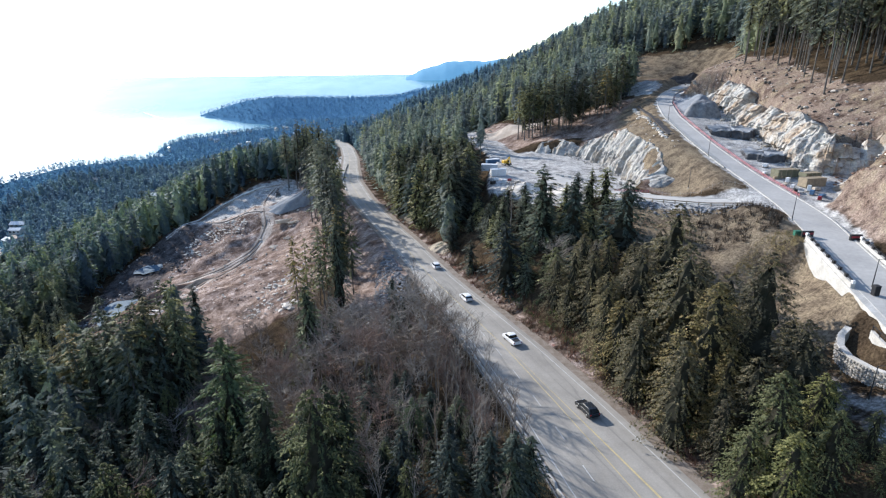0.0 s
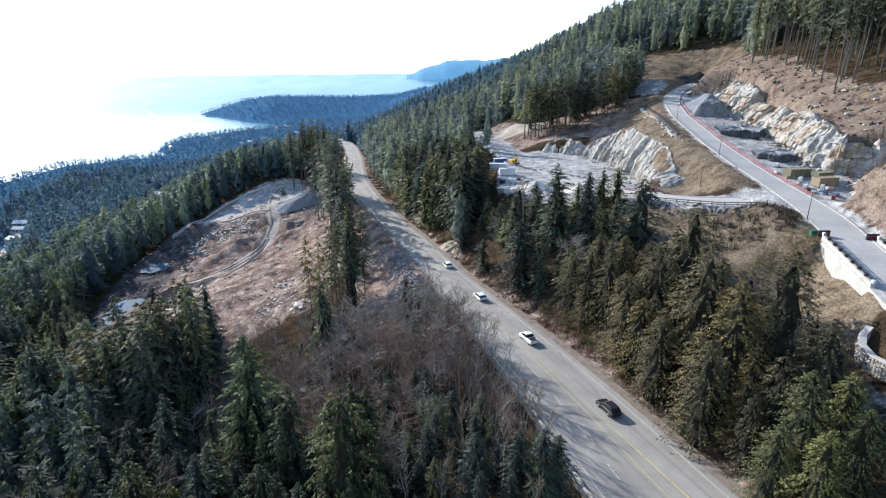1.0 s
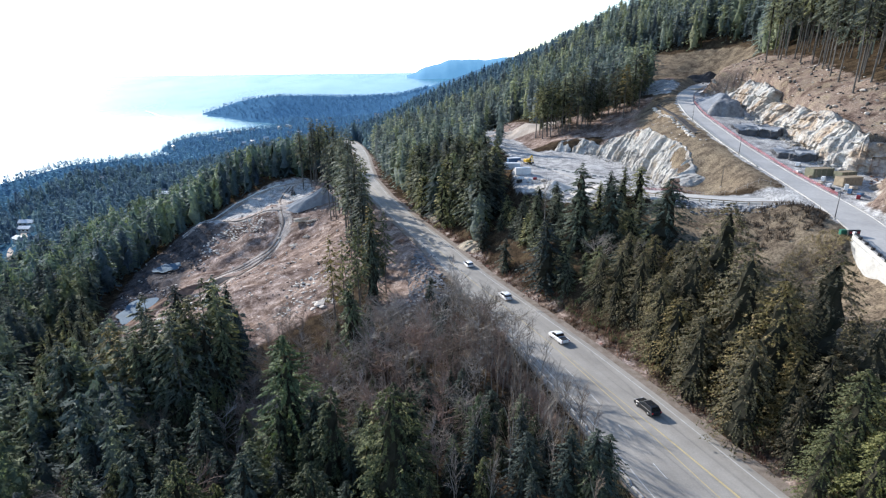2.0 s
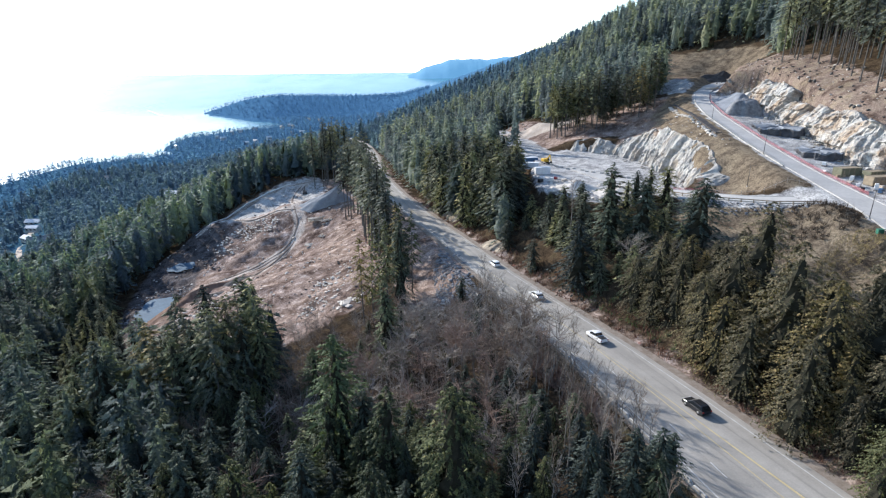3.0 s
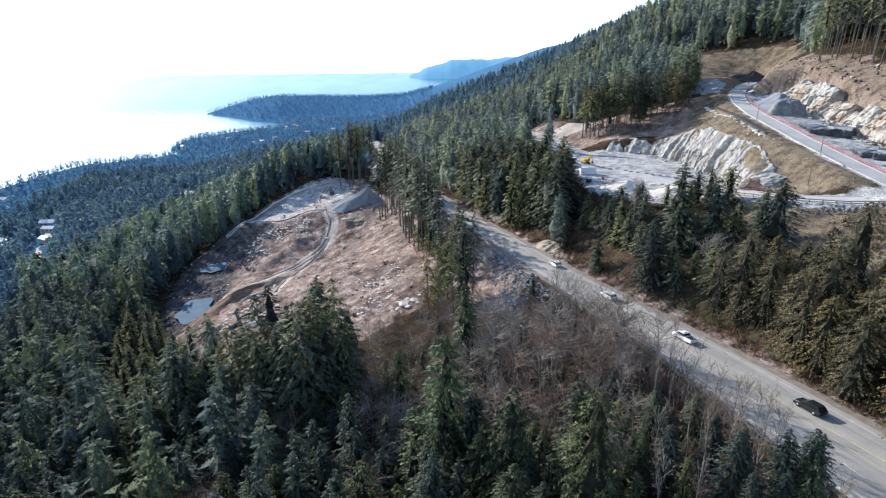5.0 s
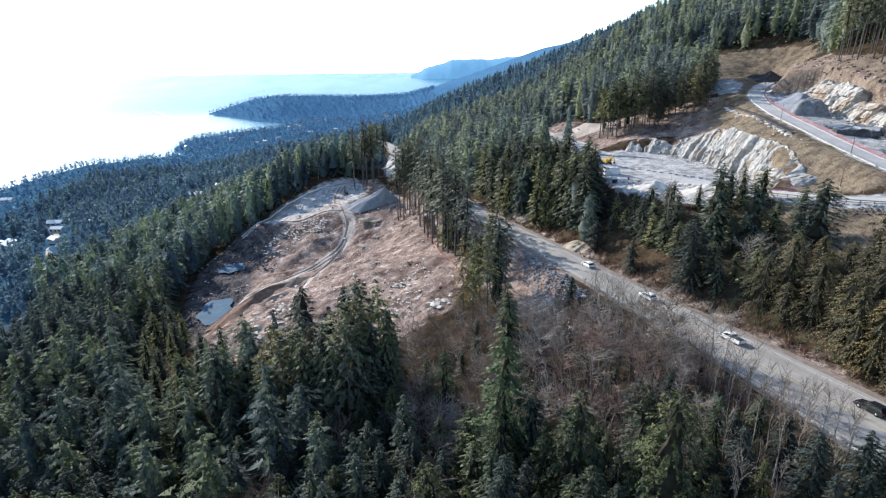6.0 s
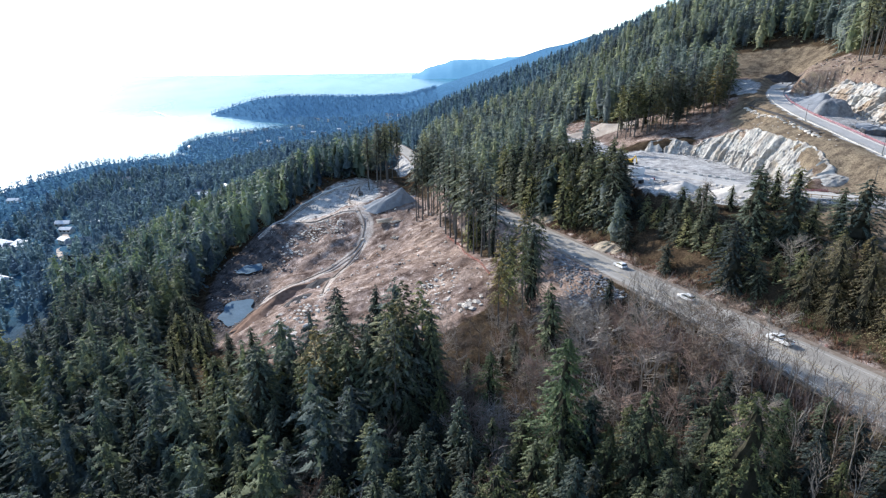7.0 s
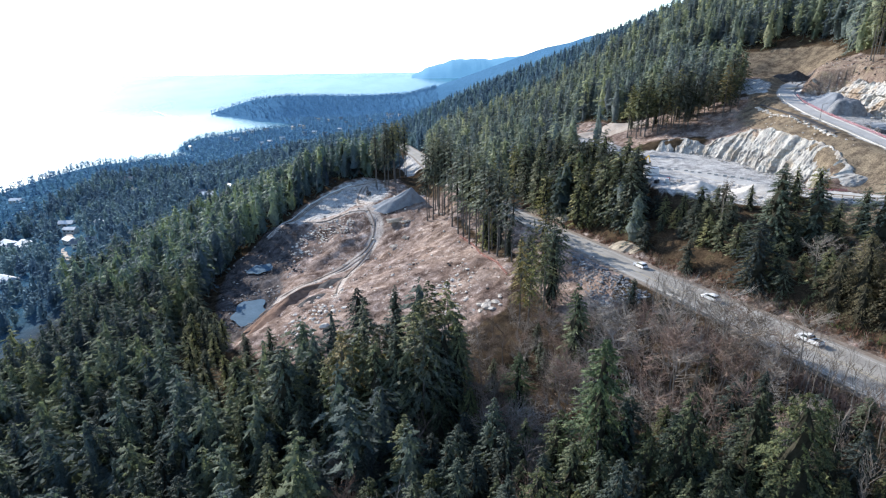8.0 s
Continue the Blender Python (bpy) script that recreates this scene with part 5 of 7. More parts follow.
def make_bare(seed, H, R, twig_mat, limbs=13, twigs=7, fine=4, bole=0.3, bark=None, stout=1.0, climb=1.0):
    """A leafless broadleaf tree: bole, rising limbs, twigs and fine twigs."""
    rng = np.random.default_rng(seed)
    t = thing("bare_tree", "leafless grey-brown alder with fine twigs", "tree", "bare alders below the highway")
    part("trunk", trunk_mesh("trunk", rng, H * 0.96, H * 0.009 * max(stout, 0.8), bark or M_GREYBARK, 6, 0.32), t)
    z = rng.uniform(bole, 0.92, limbs) * H
    a = rng.uniform(0, 6.28, limbs)
    ln = R * rng.uniform(0.6, 1.15, limbs) * (1.15 - 0.6 * z / H)
    p0 = np.stack([0 * z, 0 * z, z], 1)
    up = rng.uniform(0.7, 1.5, limbs) / stout * climb
    p1 = p0 + np.stack([np.cos(a) * ln, np.sin(a) * ln, up * ln], 1)
    pieces = [prisms(p0, p1, (0.05 + 0.0015 * H) * stout, 0.022 * stout, 3)]
    q0 = np.repeat(p0, twigs, 0) + np.repeat(p1 - p0, twigs, 0) * np.tile(np.linspace(0.25, 1, twigs), limbs)[:, None]
    d = np.repeat(p1 - p0, twigs, 0)
    d /= np.linalg.norm(d, axis=1)[:, None]
    n = len(q0)
    d2 = d + rng.normal(0, 0.55, (n, 3)) + [0, 0, 0.2]
    d2 /= np.linalg.norm(d2, axis=1)[:, None]
    q1 = q0 + d2 * (R * rng.uniform(0.25, 0.6, n))[:, None]
    pieces.append(prisms(q0, q1, 0.026 * stout, 0.012 * stout, 3))
    f0 = np.repeat(q0, fine, 0) + np.repeat(q1 - q0, fine, 0) * np.tile(np.linspace(0.3, 1, fine), n)[:, None]
    m = len(f0)
    d3 = np.repeat(d2, fine, 0) + rng.normal(0, 0.6, (m, 3))
    d3 /= np.linalg.norm(d3, axis=1)[:, None]
    f1 = f0 + d3 * (R * rng.uniform(0.15, 0.38, m))[:, None]
    wv = np.cross(d3, rng.normal(0, 1, (m, 3)))
    wv /= np.linalg.norm(wv, axis=1)[:, None] + 1e-9
    V = np.stack([f0 + wv * 0.024, f1, f0 - wv * 0.024], 1).reshape(-1, 3)
    F = (np.arange(m) * 3)[:, None] + np.array([[0, 1, 2]])
    v, f = joined(pieces)
    F4 = np.concatenate([np.concatenate([f[:, [0, 1, 2]], f[:, [0, 2, 3]]]), F + len(v)])
    part("bough", mesh_from("bough", np.concatenate([v, V]), F4, twig_mat), t)
    return t


def plant(proto, x, y, scale=1.0, squash=1.0, spin=None, rng=random, sink=0.3):
    s = Matrix.Diagonal((scale * squash, scale * squash, scale, 1))
    spin = rng.uniform(0, 360) if spin is None else spin
    return copy_thing(proto, pose(x, y, hz(x, y) - sink, rng.uniform(-1.5, 1.5), rng.uniform(-1.5, 1.5), spin) @ s)


# prototypes, 20 m tall; planted at the size of each place, then the prototypes themselves take a spot too
FIRS = [make_conifer("fir_tree", "dark green fir with drooping needle sprays", 10 + i, 20, 3.7 + 0.4 * (i % 3), 0.8 + 0.8 * (i % 2), M_FIR, 40, 7, 13, 0.38, 0.72, 0.26, 0.98, big=0.46, loose=0.9, fan=1.1, full=0.1 + 0.18 * (i % 3), heart=0.66, inner=0.35) for i in range(6)]
ROADFIRS = [make_conifer("conifer_tree", "dark green fir with drooping needle sprays", 50 + i, 20, 3.7 + 0.4 * (i % 3), 0.8 + 0.8 * (i % 2), M_MIXFIR, 34, 6, 9, 0.36, 0.7, 0.28, 1.05, big=0.7, loose=1.0, full=0.15 + 0.2 * (i % 3), heart=0.62, inner=0.36) for i in range(5)]
PALES = [make_conifer("young_fir_tree", "pale green open-branched young fir", 30 + i, 20, 4.6, 0.8, M_PALE_FIR, 52, 8, 18, 0.3, 0.75, 0.24, 0.85, big=0.32, full=0.15, heart=0.5) for i in range(2)]
CEDARS = [make_conifer("cedar_tree", "olive-brown cedar with dense hanging sprays", 40 + i, 20, 5.2 + 0.4 * (i % 3), 0.3, M_CEDAR, 46, 8, 16, 0.42, 0.68, 0.14, 1.1, big=0.27, loose=3.2, fan=2.4, full=0.45 + 0.15 * (i % 3), heart=0.58, inner=0.46) for i in range(5)]
GREENS = [make_conifer("cedar_tree", "dark olive-green cedar with dense hanging sprays", 60 + i, 20, 4.6 + 0.4 * (i % 3), 0.3, M_OLIVECEDAR, 44, 8, 15, 0.42, 0.7, 0.16, 1.0, big=0.34, loose=3.0, fan=2.2, full=0.35 + 0.15 * (i % 3), heart=0.6, inner=0.45) for i in range(4)]
BRIGHTS = [make_conifer("cedar_tree", "sunlit yellow-green cedar with dense hanging sprays", 65 + i, 20, 5.0 + 0.4 * (i % 3), 0.3, M_GREENCEDAR, 46, 8, 16, 0.42, 0.68, 0.15, 1.05, big=0.29, loose=3.0, fan=2.3, full=0.4 + 0.12 * (i % 3), heart=0.58, inner=0.46) for i in range(2)]
TALLS = [make_conifer("tall_fir_tree", "tall thin fir with a bare trunk and high sparse crown", 70 + i, 20, 2.1 + 0.3 * (i % 3), 4.5 + 1.0 * (i % 5), (M_OLIVECEDAR, M_MIXFIR, M_CEDAR)[i % 3], 30, 5, 9, 0.32, 0.75, 0.5, 1.0, False, 0.12, 14, 0.0085, 0.55, 1.6, full=0.3) for i in range(5)]
GIANTS = [make_conifer("tall_fir_tree", "very tall bare-trunked fir at the forest edge", 85 + i, 20, 2.3, 8.6 + 1.2 * (i % 3), M_TALLFIR, 22, 5, 8, 0.34, 0.7, 0.45, 1.05, True, 0.14, 18, 0.0075, 0.6, 1.5, full=0.2, heart=0.2) for i in range(4)]
BARES = [make_bare(100 + i, 12, 3.5 + 0.5 * (i % 3), (M_TWIG, M_REDTWIG, M_PALETWIG, M_BROWNTWIG)[i % 4], 18, 7, 3, 0.4, climb=0.55) for i in range(8)]
SLIMS = [make_bare(130 + i, 12, 1.5 + 0.25 * (i % 3), (M_TWIG, M_BROWNTWIG)[i % 2], 14, 5, 3, 0.35, stout=0.5) for i in range(4)]
planted = []


def spot(protos, x, y, H, nominal, squash=1.0, label="", group=""):
    p = protos[len(planted) % len(protos)]
    t = plant(p, x, y, H / nominal, squash)
    tagged(t, label, group=group)
    planted.append((x, y))
    return t


def tip(protos, x, y, top, nominal=20, squash=1.0):
    """A tree whose tip stands at the given height."""
    H = top - hz(x, y) + 0.3
    return spot(protos, x, y, max(6.0, min(H, 36.0)), nominal, squash)


# trees that stand out, by the place and height of their tips
for x, y, top in ((26, 136, 27), (40, 157, 21), (43, 122, 25.6), (33, 131, 24), (47, 134, 21), (11.5, 179, 9), (9, 189, 21.7), (15.4, 124, 15.3), (30, 114, 11.6), (-31, 111, 4.9),
                  (22, 141, 11), (18, 150, 8), (30, 145, 13), (36, 140, 13), (12, 158, 7), (20, 162, 7), (8.5, 166, 5), (3, 172, 7),
                  (-77, 149, -11), (-86, 138, -7), (-100, 110, -9), (-57, 73, -8), (-89, 92, -21), (-63, 107, -13), (-60, 68, -6), (-34, 78, -7)):
    tip(FIRS, x, y, top, 20, 1.5 if x > 0 else 1.1)
for x, y, top in ((-36.3, 77, 9.8), (-46, 100, -6), (-5, 68, 4)):
    tip(PALES, x, y, top, 20, 1.1)
for x, y, top in ((47.2, 72, 25.0), (39.1, 70, 21.1), (47.5, 62, 19.2), (43.6, 78, 17.8), (52, 80, 15.5), (53, 73, 14), (52, 66, 13), (55, 88, 11), (36, 92, 19), (31, 76, 13), (44.6, 98, 25.7), (38, 78, 24.3), (39, 100, 16.2), (42, 62, 13.5), (33, 65, 14.4), (34, 86, 12), (47, 90, 17), (44, 74, 13), (50, 86, 16), (46, 107, 18), (52, 99, 14), (57, 92, 12)):
    tip(CEDARS, x, y, top, 20, 1.12)
for x, y, top in ((40, 54, 16.4), (46, 56, 15.0), (44, 50, 14), (50, 52, 12.5), (48, 47, 12), (38, 48, 13), (50, 59, 12.0), (35.5, 52, 11)):
    tip(BRIGHTS, x, y, top, 20, 1.12)

for x, y, top in ((-17, 65, 7.8), (-15, 67, 6), (-22, 70, -2), (-26, 66, -4), (-30, 72, -3), (-36, 68, -6), (-24, 78, -4), (-42, 80, -6), (-20, 60, -1), (-33, 60, -6), (-12, 74, -3), (-16.5, 56.5, 12.5), (-27, 66, 7), (-5, 56, 3), (-9, 60, 1), (-2, 62, -1), (2, 58, 0), (-12, 54, 2), (-1, 70, -3), (3.5, 66, -1.5)):
    tip(GREENS, x, y, top, 20, 0.95)


def clear_of(x, y, gap):
    return all((x - a) ** 2 + (y - b) ** 2 > gap * gap for a, b in planted)


def open_land(x, y, margin=3.0):
    """True where no trees stand: roads, clearings, yards."""
    c = hw_right(y)
    if -hw_width(y) - 3.5 < x - c < 4.6 and y < 640:
        return True
    for poly in (SITE, HILLSITE, BOWL, PAD, MOUND, ROADSIDE, STAGING, EDGE, TERRACE, SCRUB):
        if float(inside(np.array([x]), np.array([y]), poly)[0]) < margin:
            return True
    return float(along(np.array([x]), np.array([y]), BRANCH_LINE)[0][0]) < 9 or float(along(np.array([x]), np.array([y]), UP_LINE)[0][0]) < 10


rnd = random.Random(7)


def grove(protos, nominal, poly, count, lo, hi, gap, squash=1.0, force=False):
    xs, ys = [p[0] for p in poly], [p[1] for p in poly]
    made = 0
    for _ in range(count * 25):
        if made >= count:
            break
        x, y = rnd.uniform(min(xs), max(xs)), rnd.uniform(min(ys), max(ys))
        if float(inside(np.array([x]), np.array([y]), poly)[0]) > 0 or not clear_of(x, y, gap) or (not force and open_land(x, y)):
            continue
        spot(protos, x, y, rnd.uniform(lo, hi), nominal, squash)
        made += 1


# right of the highway, then the belt beyond, then the slope below it
grove(CEDARS, 20, [(29, 72), (36, 50), (42, 46), (43, 68), (49, 92), (44, 112), (24, 112)], 30, 9, 16, 3.6, 1.05)
grove(ROADFIRS, 20, [(17, 112), (44, 110), (50, 150), (40, 168), (20, 172), (2, 172), (2, 152)], 40, 7, 12, 3.4, 1.35)
grove(ROADFIRS, 20, [(1, 178), (9, 180), (12, 200), (11, 230), (6, 242), (-4, 240), (-8, 215)], 20, 20, 27, 3.6, 1.0)
grove(ROADFIRS, 20, [(-6, 172), (8, 172), (7, 200), (6, 250), (-4, 290), (-30, 290), (-22, 235)], 50, 15, 26, 4.0, 1.05)
grove(SLIMS, 12, [(19, 149), (22, 149), (22, 152), (19, 152)], 1, 16, 17, 1.0, 1.2, True)
grove(BARES, 12, [(6, 84), (-4, 106), (-12, 116), (-34, 118), (-40, 100), (-28, 82), (-8, 76)], 92, 8, 14, 1.9)
grove(BARES, 12, [(-12, 116), (-16, 128), (-34, 146), (-46, 146), (-42, 118)], 36, 5, 8.5, 2.2, 1.1, True)
grove(BARES, 12, [(-28, 82), (-40, 100), (-46, 128), (-62, 126), (-56, 96), (-40, 78)], 36, 8, 13, 2.6)
grove(BARES, 12, [(20, 112), (34, 104), (40, 112), (30, 122)], 8, 7, 12, 2.0)
grove(SLIMS, 12, [(float(hw_right(y) - hw_width(y)) - a, y) for y, a in ((60, 1.4), (76, 1.4), (104, 1.4), (128, 1.6), (128, 8), (104, 8.5), (76, 9), (60, 9))], 44, 7, 12, 1.5, 1.1, True)
grove(BARES, 12, [(float(hw_right(y) - hw_width(y)) - a, y) for y, a in ((62, 2.2), (84, 2.2), (112, 2.2), (112, 7.5), (84, 8), (62, 8))], 16, 5.5, 8.5, 1.8, 0.7, True)
grove(BARES, 12, [(-40, 62), (-44, 90), (-80, 110), (-96, 80), (-60, 56)], 18, 9, 15, 3.0)
grove(SLIMS, 12, [(10, 60), (7, 86), (-8, 90), (-22, 76), (-10, 54), (6, 52)], 14, 8, 14, 2.0)
grove(BARES, 12, [(10, 58), (7, 86), (-8, 90), (-22, 76), (-10, 56)], 13, 7, 11, 2.4, 0.85)
grove(FIRS, 20, [(11, 50), (9, 66), (4, 80), (-10, 84), (-22, 74), (-12, 52)], 28, 6, 12, 2.0, 1.15)
grove(FIRS, 20, [(-2, 66), (2, 84), (-8, 90), (-22, 78), (-12, 60)], 12, 6, 11, 2.2, 1.0)
grove(BARES, 12, [(-44, 126), (-40, 152), (-54, 146), (-66, 134), (-58, 122)], 14, 5, 9, 2.8, 1.1, True)
grove(FIRS, 20, [(-26, 60), (-30, 100), (-60, 114), (-110, 138), (-150, 190), (-180, 160), (-130, 70), (-60, 50)], 100, 13, 24, 4.8)
grove(GREENS, 20, [(-20, 56), (-26, 90), (-60, 100), (-90, 70), (-50, 48)], 24, 10, 22, 4.4, 0.9)
grove(TALLS, 20, [(-44, 132), (-42, 144), (-31, 153), (-27, 148), (-35, 135)], 9, 25, 31, 2.6, 0.8, True)
grove(FIRS, 20, [(-44, 132), (-42, 144), (-31, 153), (-27, 148), (-35, 135)], 6, 18, 28, 2.8, 0.72, True)
grove(ROADFIRS, 20, [(-30, 160), (-29, 176), (-36, 184), (-38, 166)], 4, 9, 15, 3.0, 0.8, True)
grove(FIRS, 20, [(4, 62), (8, 84), (-4, 112), (-14, 128), (-32, 124), (-36, 100), (-24, 78), (-14, 60)], 26, 5, 11, 2.4, 0.9)
grove(ROADFIRS, 20, [(-14, 104), (-16, 126), (-34, 134), (-48, 124), (-56, 100), (-30, 86)], 8, 4, 11, 3.2, 0.95, True)
grove(FIRS, 20, [(-8, 52), (-8, 70), (-24, 80), (-30, 56)], 22, 9, 16, 2.8, 0.9)
grove(FIRS, 20, [(-28, 54), (-30, 82), (-58, 92), (-72, 60)], 22, 13, 21, 3.4, 0.95)
grove(GIANTS, 20, [(-58, 268), (-58, 282), (-66, 292), (-73, 286), (-70, 272)], 14, 36, 43, 2.4, 0.9, True)
grove(GIANTS, 20, [(-108, 352), (-112, 362), (-96, 392), (-86, 392), (-90, 372)], 13, 36, 45, 3.4, 0.9, True)
grove(TALLS, 20, [(-90, 104), (-88, 116), (-64, 114), (-58, 106), (-66, 98)], 15, 27, 35, 2.6, 1.15, True)
grove(FIRS, 20, [(-112, 104), (-110, 124), (-92, 118), (-92, 103)], 7, 17, 24, 3.4, 0.95, True)
grove(FIRS, 20, [(-90, 104), (-88, 116), (-64, 114), (-58, 106), (-66, 98)], 9, 22, 31, 3.0, 0.9, True)
grove(GIANTS, 20, [(40, 308), (44, 296), (58, 286), (78, 283), (92, 284), (96, 296), (60, 304), (46, 312)], 14, 22, 31, 3.0, 1.2, True)
grove(TALLS, 20, [(40, 308), (44, 296), (58, 286), (78, 283), (92, 284), (96, 296), (60, 304), (46, 312)], 26, 16, 30, 2.6, 1.25, True)
grove(ROADFIRS, 20, [(40, 310), (44, 302), (58, 296), (78, 292), (92, 292), (96, 300), (60, 308), (46, 316)], 7, 14, 22, 3.5, 0.9, True)
grove(ROADFIRS, 20, [(-166, 218), (-180, 222), (-174, 196), (-156, 170), (-150, 182)], 8, 14, 20, 4.0, 1.0, True)
grove(ROADFIRS, 20, SCRUB, 28, 10, 17, 3.2, 1.0, True)
for x, y, H in ((-51, 214, 42), (-48.5, 206, 38), (-46.5, 199, 40), (-44.5, 193, 35), (-42, 187, 36), (-39.5, 183, 31), (-38, 177, 28), (-53, 224, 41), (-55, 236, 40), (-57.5, 248, 42)):
    spot(GIANTS, x, y, H, 20, 0.95)
for x, y, H in ((-45, 201, 19), (-38, 184, 15)):
    spot(ROADFIRS, x, y, H, 20, 0.8)
grove(GIANTS, 20, [(-40, 192), (-44, 215), (-50, 240), (-58, 244), (-52, 218), (-46, 196)], 7, 31, 39, 3.4, 0.85, True)
grove(TALLS, 20, [(-36, 196), (-42, 222), (-52, 256), (-58, 262), (-50, 228), (-41, 196)], 5, 28, 36, 3.0, 0.8, True)
grove(ROADFIRS, 20, [(-40, 190), (-46, 215), (-42, 212), (-37, 192)], 4, 12, 18, 3.0, 0.9, True)
grove(GIANTS, 20, [(144, 268), (150, 256), (142, 234), (134, 214), (130, 192), (133, 178), (136, 168), (150, 160), (165, 215), (168, 290), (150, 285)], 70, 32, 42, 2.6, 0.85, True)

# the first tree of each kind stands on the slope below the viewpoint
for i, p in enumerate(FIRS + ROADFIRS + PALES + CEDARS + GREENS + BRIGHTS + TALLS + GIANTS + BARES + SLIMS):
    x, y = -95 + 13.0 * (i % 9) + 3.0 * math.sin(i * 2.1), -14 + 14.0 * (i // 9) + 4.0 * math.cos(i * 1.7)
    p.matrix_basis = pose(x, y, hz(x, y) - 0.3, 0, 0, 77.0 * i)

# ---- the forest beyond: one mesh a stand
def forest(name, label, poly, step, lo, hi, detail, mat, keep=None, girth=3.9, bole=None, full=0.6, heart=0.9, spray=None, blade=1.15, lift=0.5, loose=0.4):
    rng = np.random.default_rng(len(name) * 7 + len(poly))
    xs, ys = [p[0] for p in poly], [p[1] for p in poly]
    X, Y = np.meshgrid(np.arange(min(xs), max(xs), step), np.arange(min(ys), max(ys), step))
    X, Y = X.ravel(), Y.ravel()
    X, Y = X + rng.uniform(-0.48, 0.48, X.size) * step, Y + rng.uniform(-0.48, 0.48, Y.size) * step
    ok = inside(X, Y, poly) < 0
    c = hw_right(Y)
    ok &= ~((X - c > -hw_width(Y) - 5) & (X - c < 7) & (Y < 640))
    for p in (SITE, HILLSITE, BOWL, PAD, MOUND, ROADSIDE, STAGING, EDGE, TERRACE, SCRUB):
        ok &= inside(X, Y, p) > 3
    ok &= along(X, Y, BRANCH_LINE)[0] > 9
    ok &= inside(X, Y, CREST) > 2
    for hx, hy, w in HOUSES:
        ok &= ~((np.hypot(X - hx, Y - hy) < w * 0.75) | ((np.abs(X - hx - (hy - Y) * 0.75) < w * 0.7) & (Y < hy) & (Y > hy - 34)))
    ok &= (along(X, Y, [(a, b, 0) for a, b in LANE])[0] > 7) | (np.abs(X) < 300)
    if keep is not None:
        ok &= keep(X, Y)
    X, Y = X[ok], Y[ok]
    P = np.array(planted)
    for i in range(0, len(P), 50):
        q = P[i:i + 50]
        far = (np.hypot(X[:, None] - q[None, :, 0], Y[:, None] - q[None, :, 1]) > 3.2).all(1)
        X, Y = X[far], Y[far]
    Z = height(X, Y)
    live = Z > SEA + 2.5
    X, Y, Z = X[live], Y[live], Z[live]
    whorls, per, sprays, kite, sides, rings = detail
    kinds = []
    for k in range(7):
        H, R = 20.0, girth * (0.85 + 0.16 * (k % 3))
        b = bole or (1.2 if k % 3 else 5.0)
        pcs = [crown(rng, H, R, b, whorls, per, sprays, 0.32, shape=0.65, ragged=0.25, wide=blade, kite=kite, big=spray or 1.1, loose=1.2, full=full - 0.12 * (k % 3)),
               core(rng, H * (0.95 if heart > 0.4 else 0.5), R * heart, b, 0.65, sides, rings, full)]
        if whorls > 8:
            v, f = prisms(np.array([[0, 0, -1.0]]), np.array([[0, 0, 14.0]]), 0.26, 0.1, 3)
            pcs.append((v, np.concatenate([f[:, [0, 1, 2]], f[:, [0, 2, 3]]])))
        v, f = joined(pcs)
        nv = puffed(v, rng, lift, loose)
        kinds.append((v, turned_out(v, f, nv), nv))
    V, F, T, N, o = [], [], [], [], 0
    pick = rng.integers(0, 7, len(X))
    S = rng.uniform(lo, hi, len(X)) / 20
    A = rng.uniform(0, 6.28, len(X))
    for k in range(7):
        v, f, nv = kinds[k]
        sel = np.where(pick == k)[0]
        if not len(sel):
            continue
        ca, sa, s = np.cos(A[sel])[:, None], np.sin(A[sel])[:, None], S[sel][:, None]
        vx = (v[None, :, 0] * ca - v[None, :, 1] * sa) * s + X[sel][:, None]
        vy = (v[None, :, 0] * sa + v[None, :, 1] * ca) * s + Y[sel][:, None]
        vz = v[None, :, 2] * s + Z[sel][:, None] - 0.3
        V.append(np.stack([vx, vy, vz], -1).reshape(-1, 3))
        N.append(np.stack([nv[None, :, 0] * ca - nv[None, :, 1] * sa, nv[None, :, 0] * sa + nv[None, :, 1] * ca, np.repeat(nv[None, :, 2], len(sel), 0)], -1).reshape(-1, 3))
        F.append((f[None] + (np.arange(len(sel)) * len(v))[:, None, None]).reshape(-1, 3) + o)
        T.append(np.repeat(rng.random(len(sel)), len(v)))
        o += len(sel) * len(v)
    me = mesh_from(name, np.concatenate(V), np.concatenate(F), mat, np.concatenate(T), smooth_shade=True, normals=np.concatenate(N))
    return tagged(part(name, me), label, "forest", kind="stuff")


# farther stands take the needle colours that carry the haze
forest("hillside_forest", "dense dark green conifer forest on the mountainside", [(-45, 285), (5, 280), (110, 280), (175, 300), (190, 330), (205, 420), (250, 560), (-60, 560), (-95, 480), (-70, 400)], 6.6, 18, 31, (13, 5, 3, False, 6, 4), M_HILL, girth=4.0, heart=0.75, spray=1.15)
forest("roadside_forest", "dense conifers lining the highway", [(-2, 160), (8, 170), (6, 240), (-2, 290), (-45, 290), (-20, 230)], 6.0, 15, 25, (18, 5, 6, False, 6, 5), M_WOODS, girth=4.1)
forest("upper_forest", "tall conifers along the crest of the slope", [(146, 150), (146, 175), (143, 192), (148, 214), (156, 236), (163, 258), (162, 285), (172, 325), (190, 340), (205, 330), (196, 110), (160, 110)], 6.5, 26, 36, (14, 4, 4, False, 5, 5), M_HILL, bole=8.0)
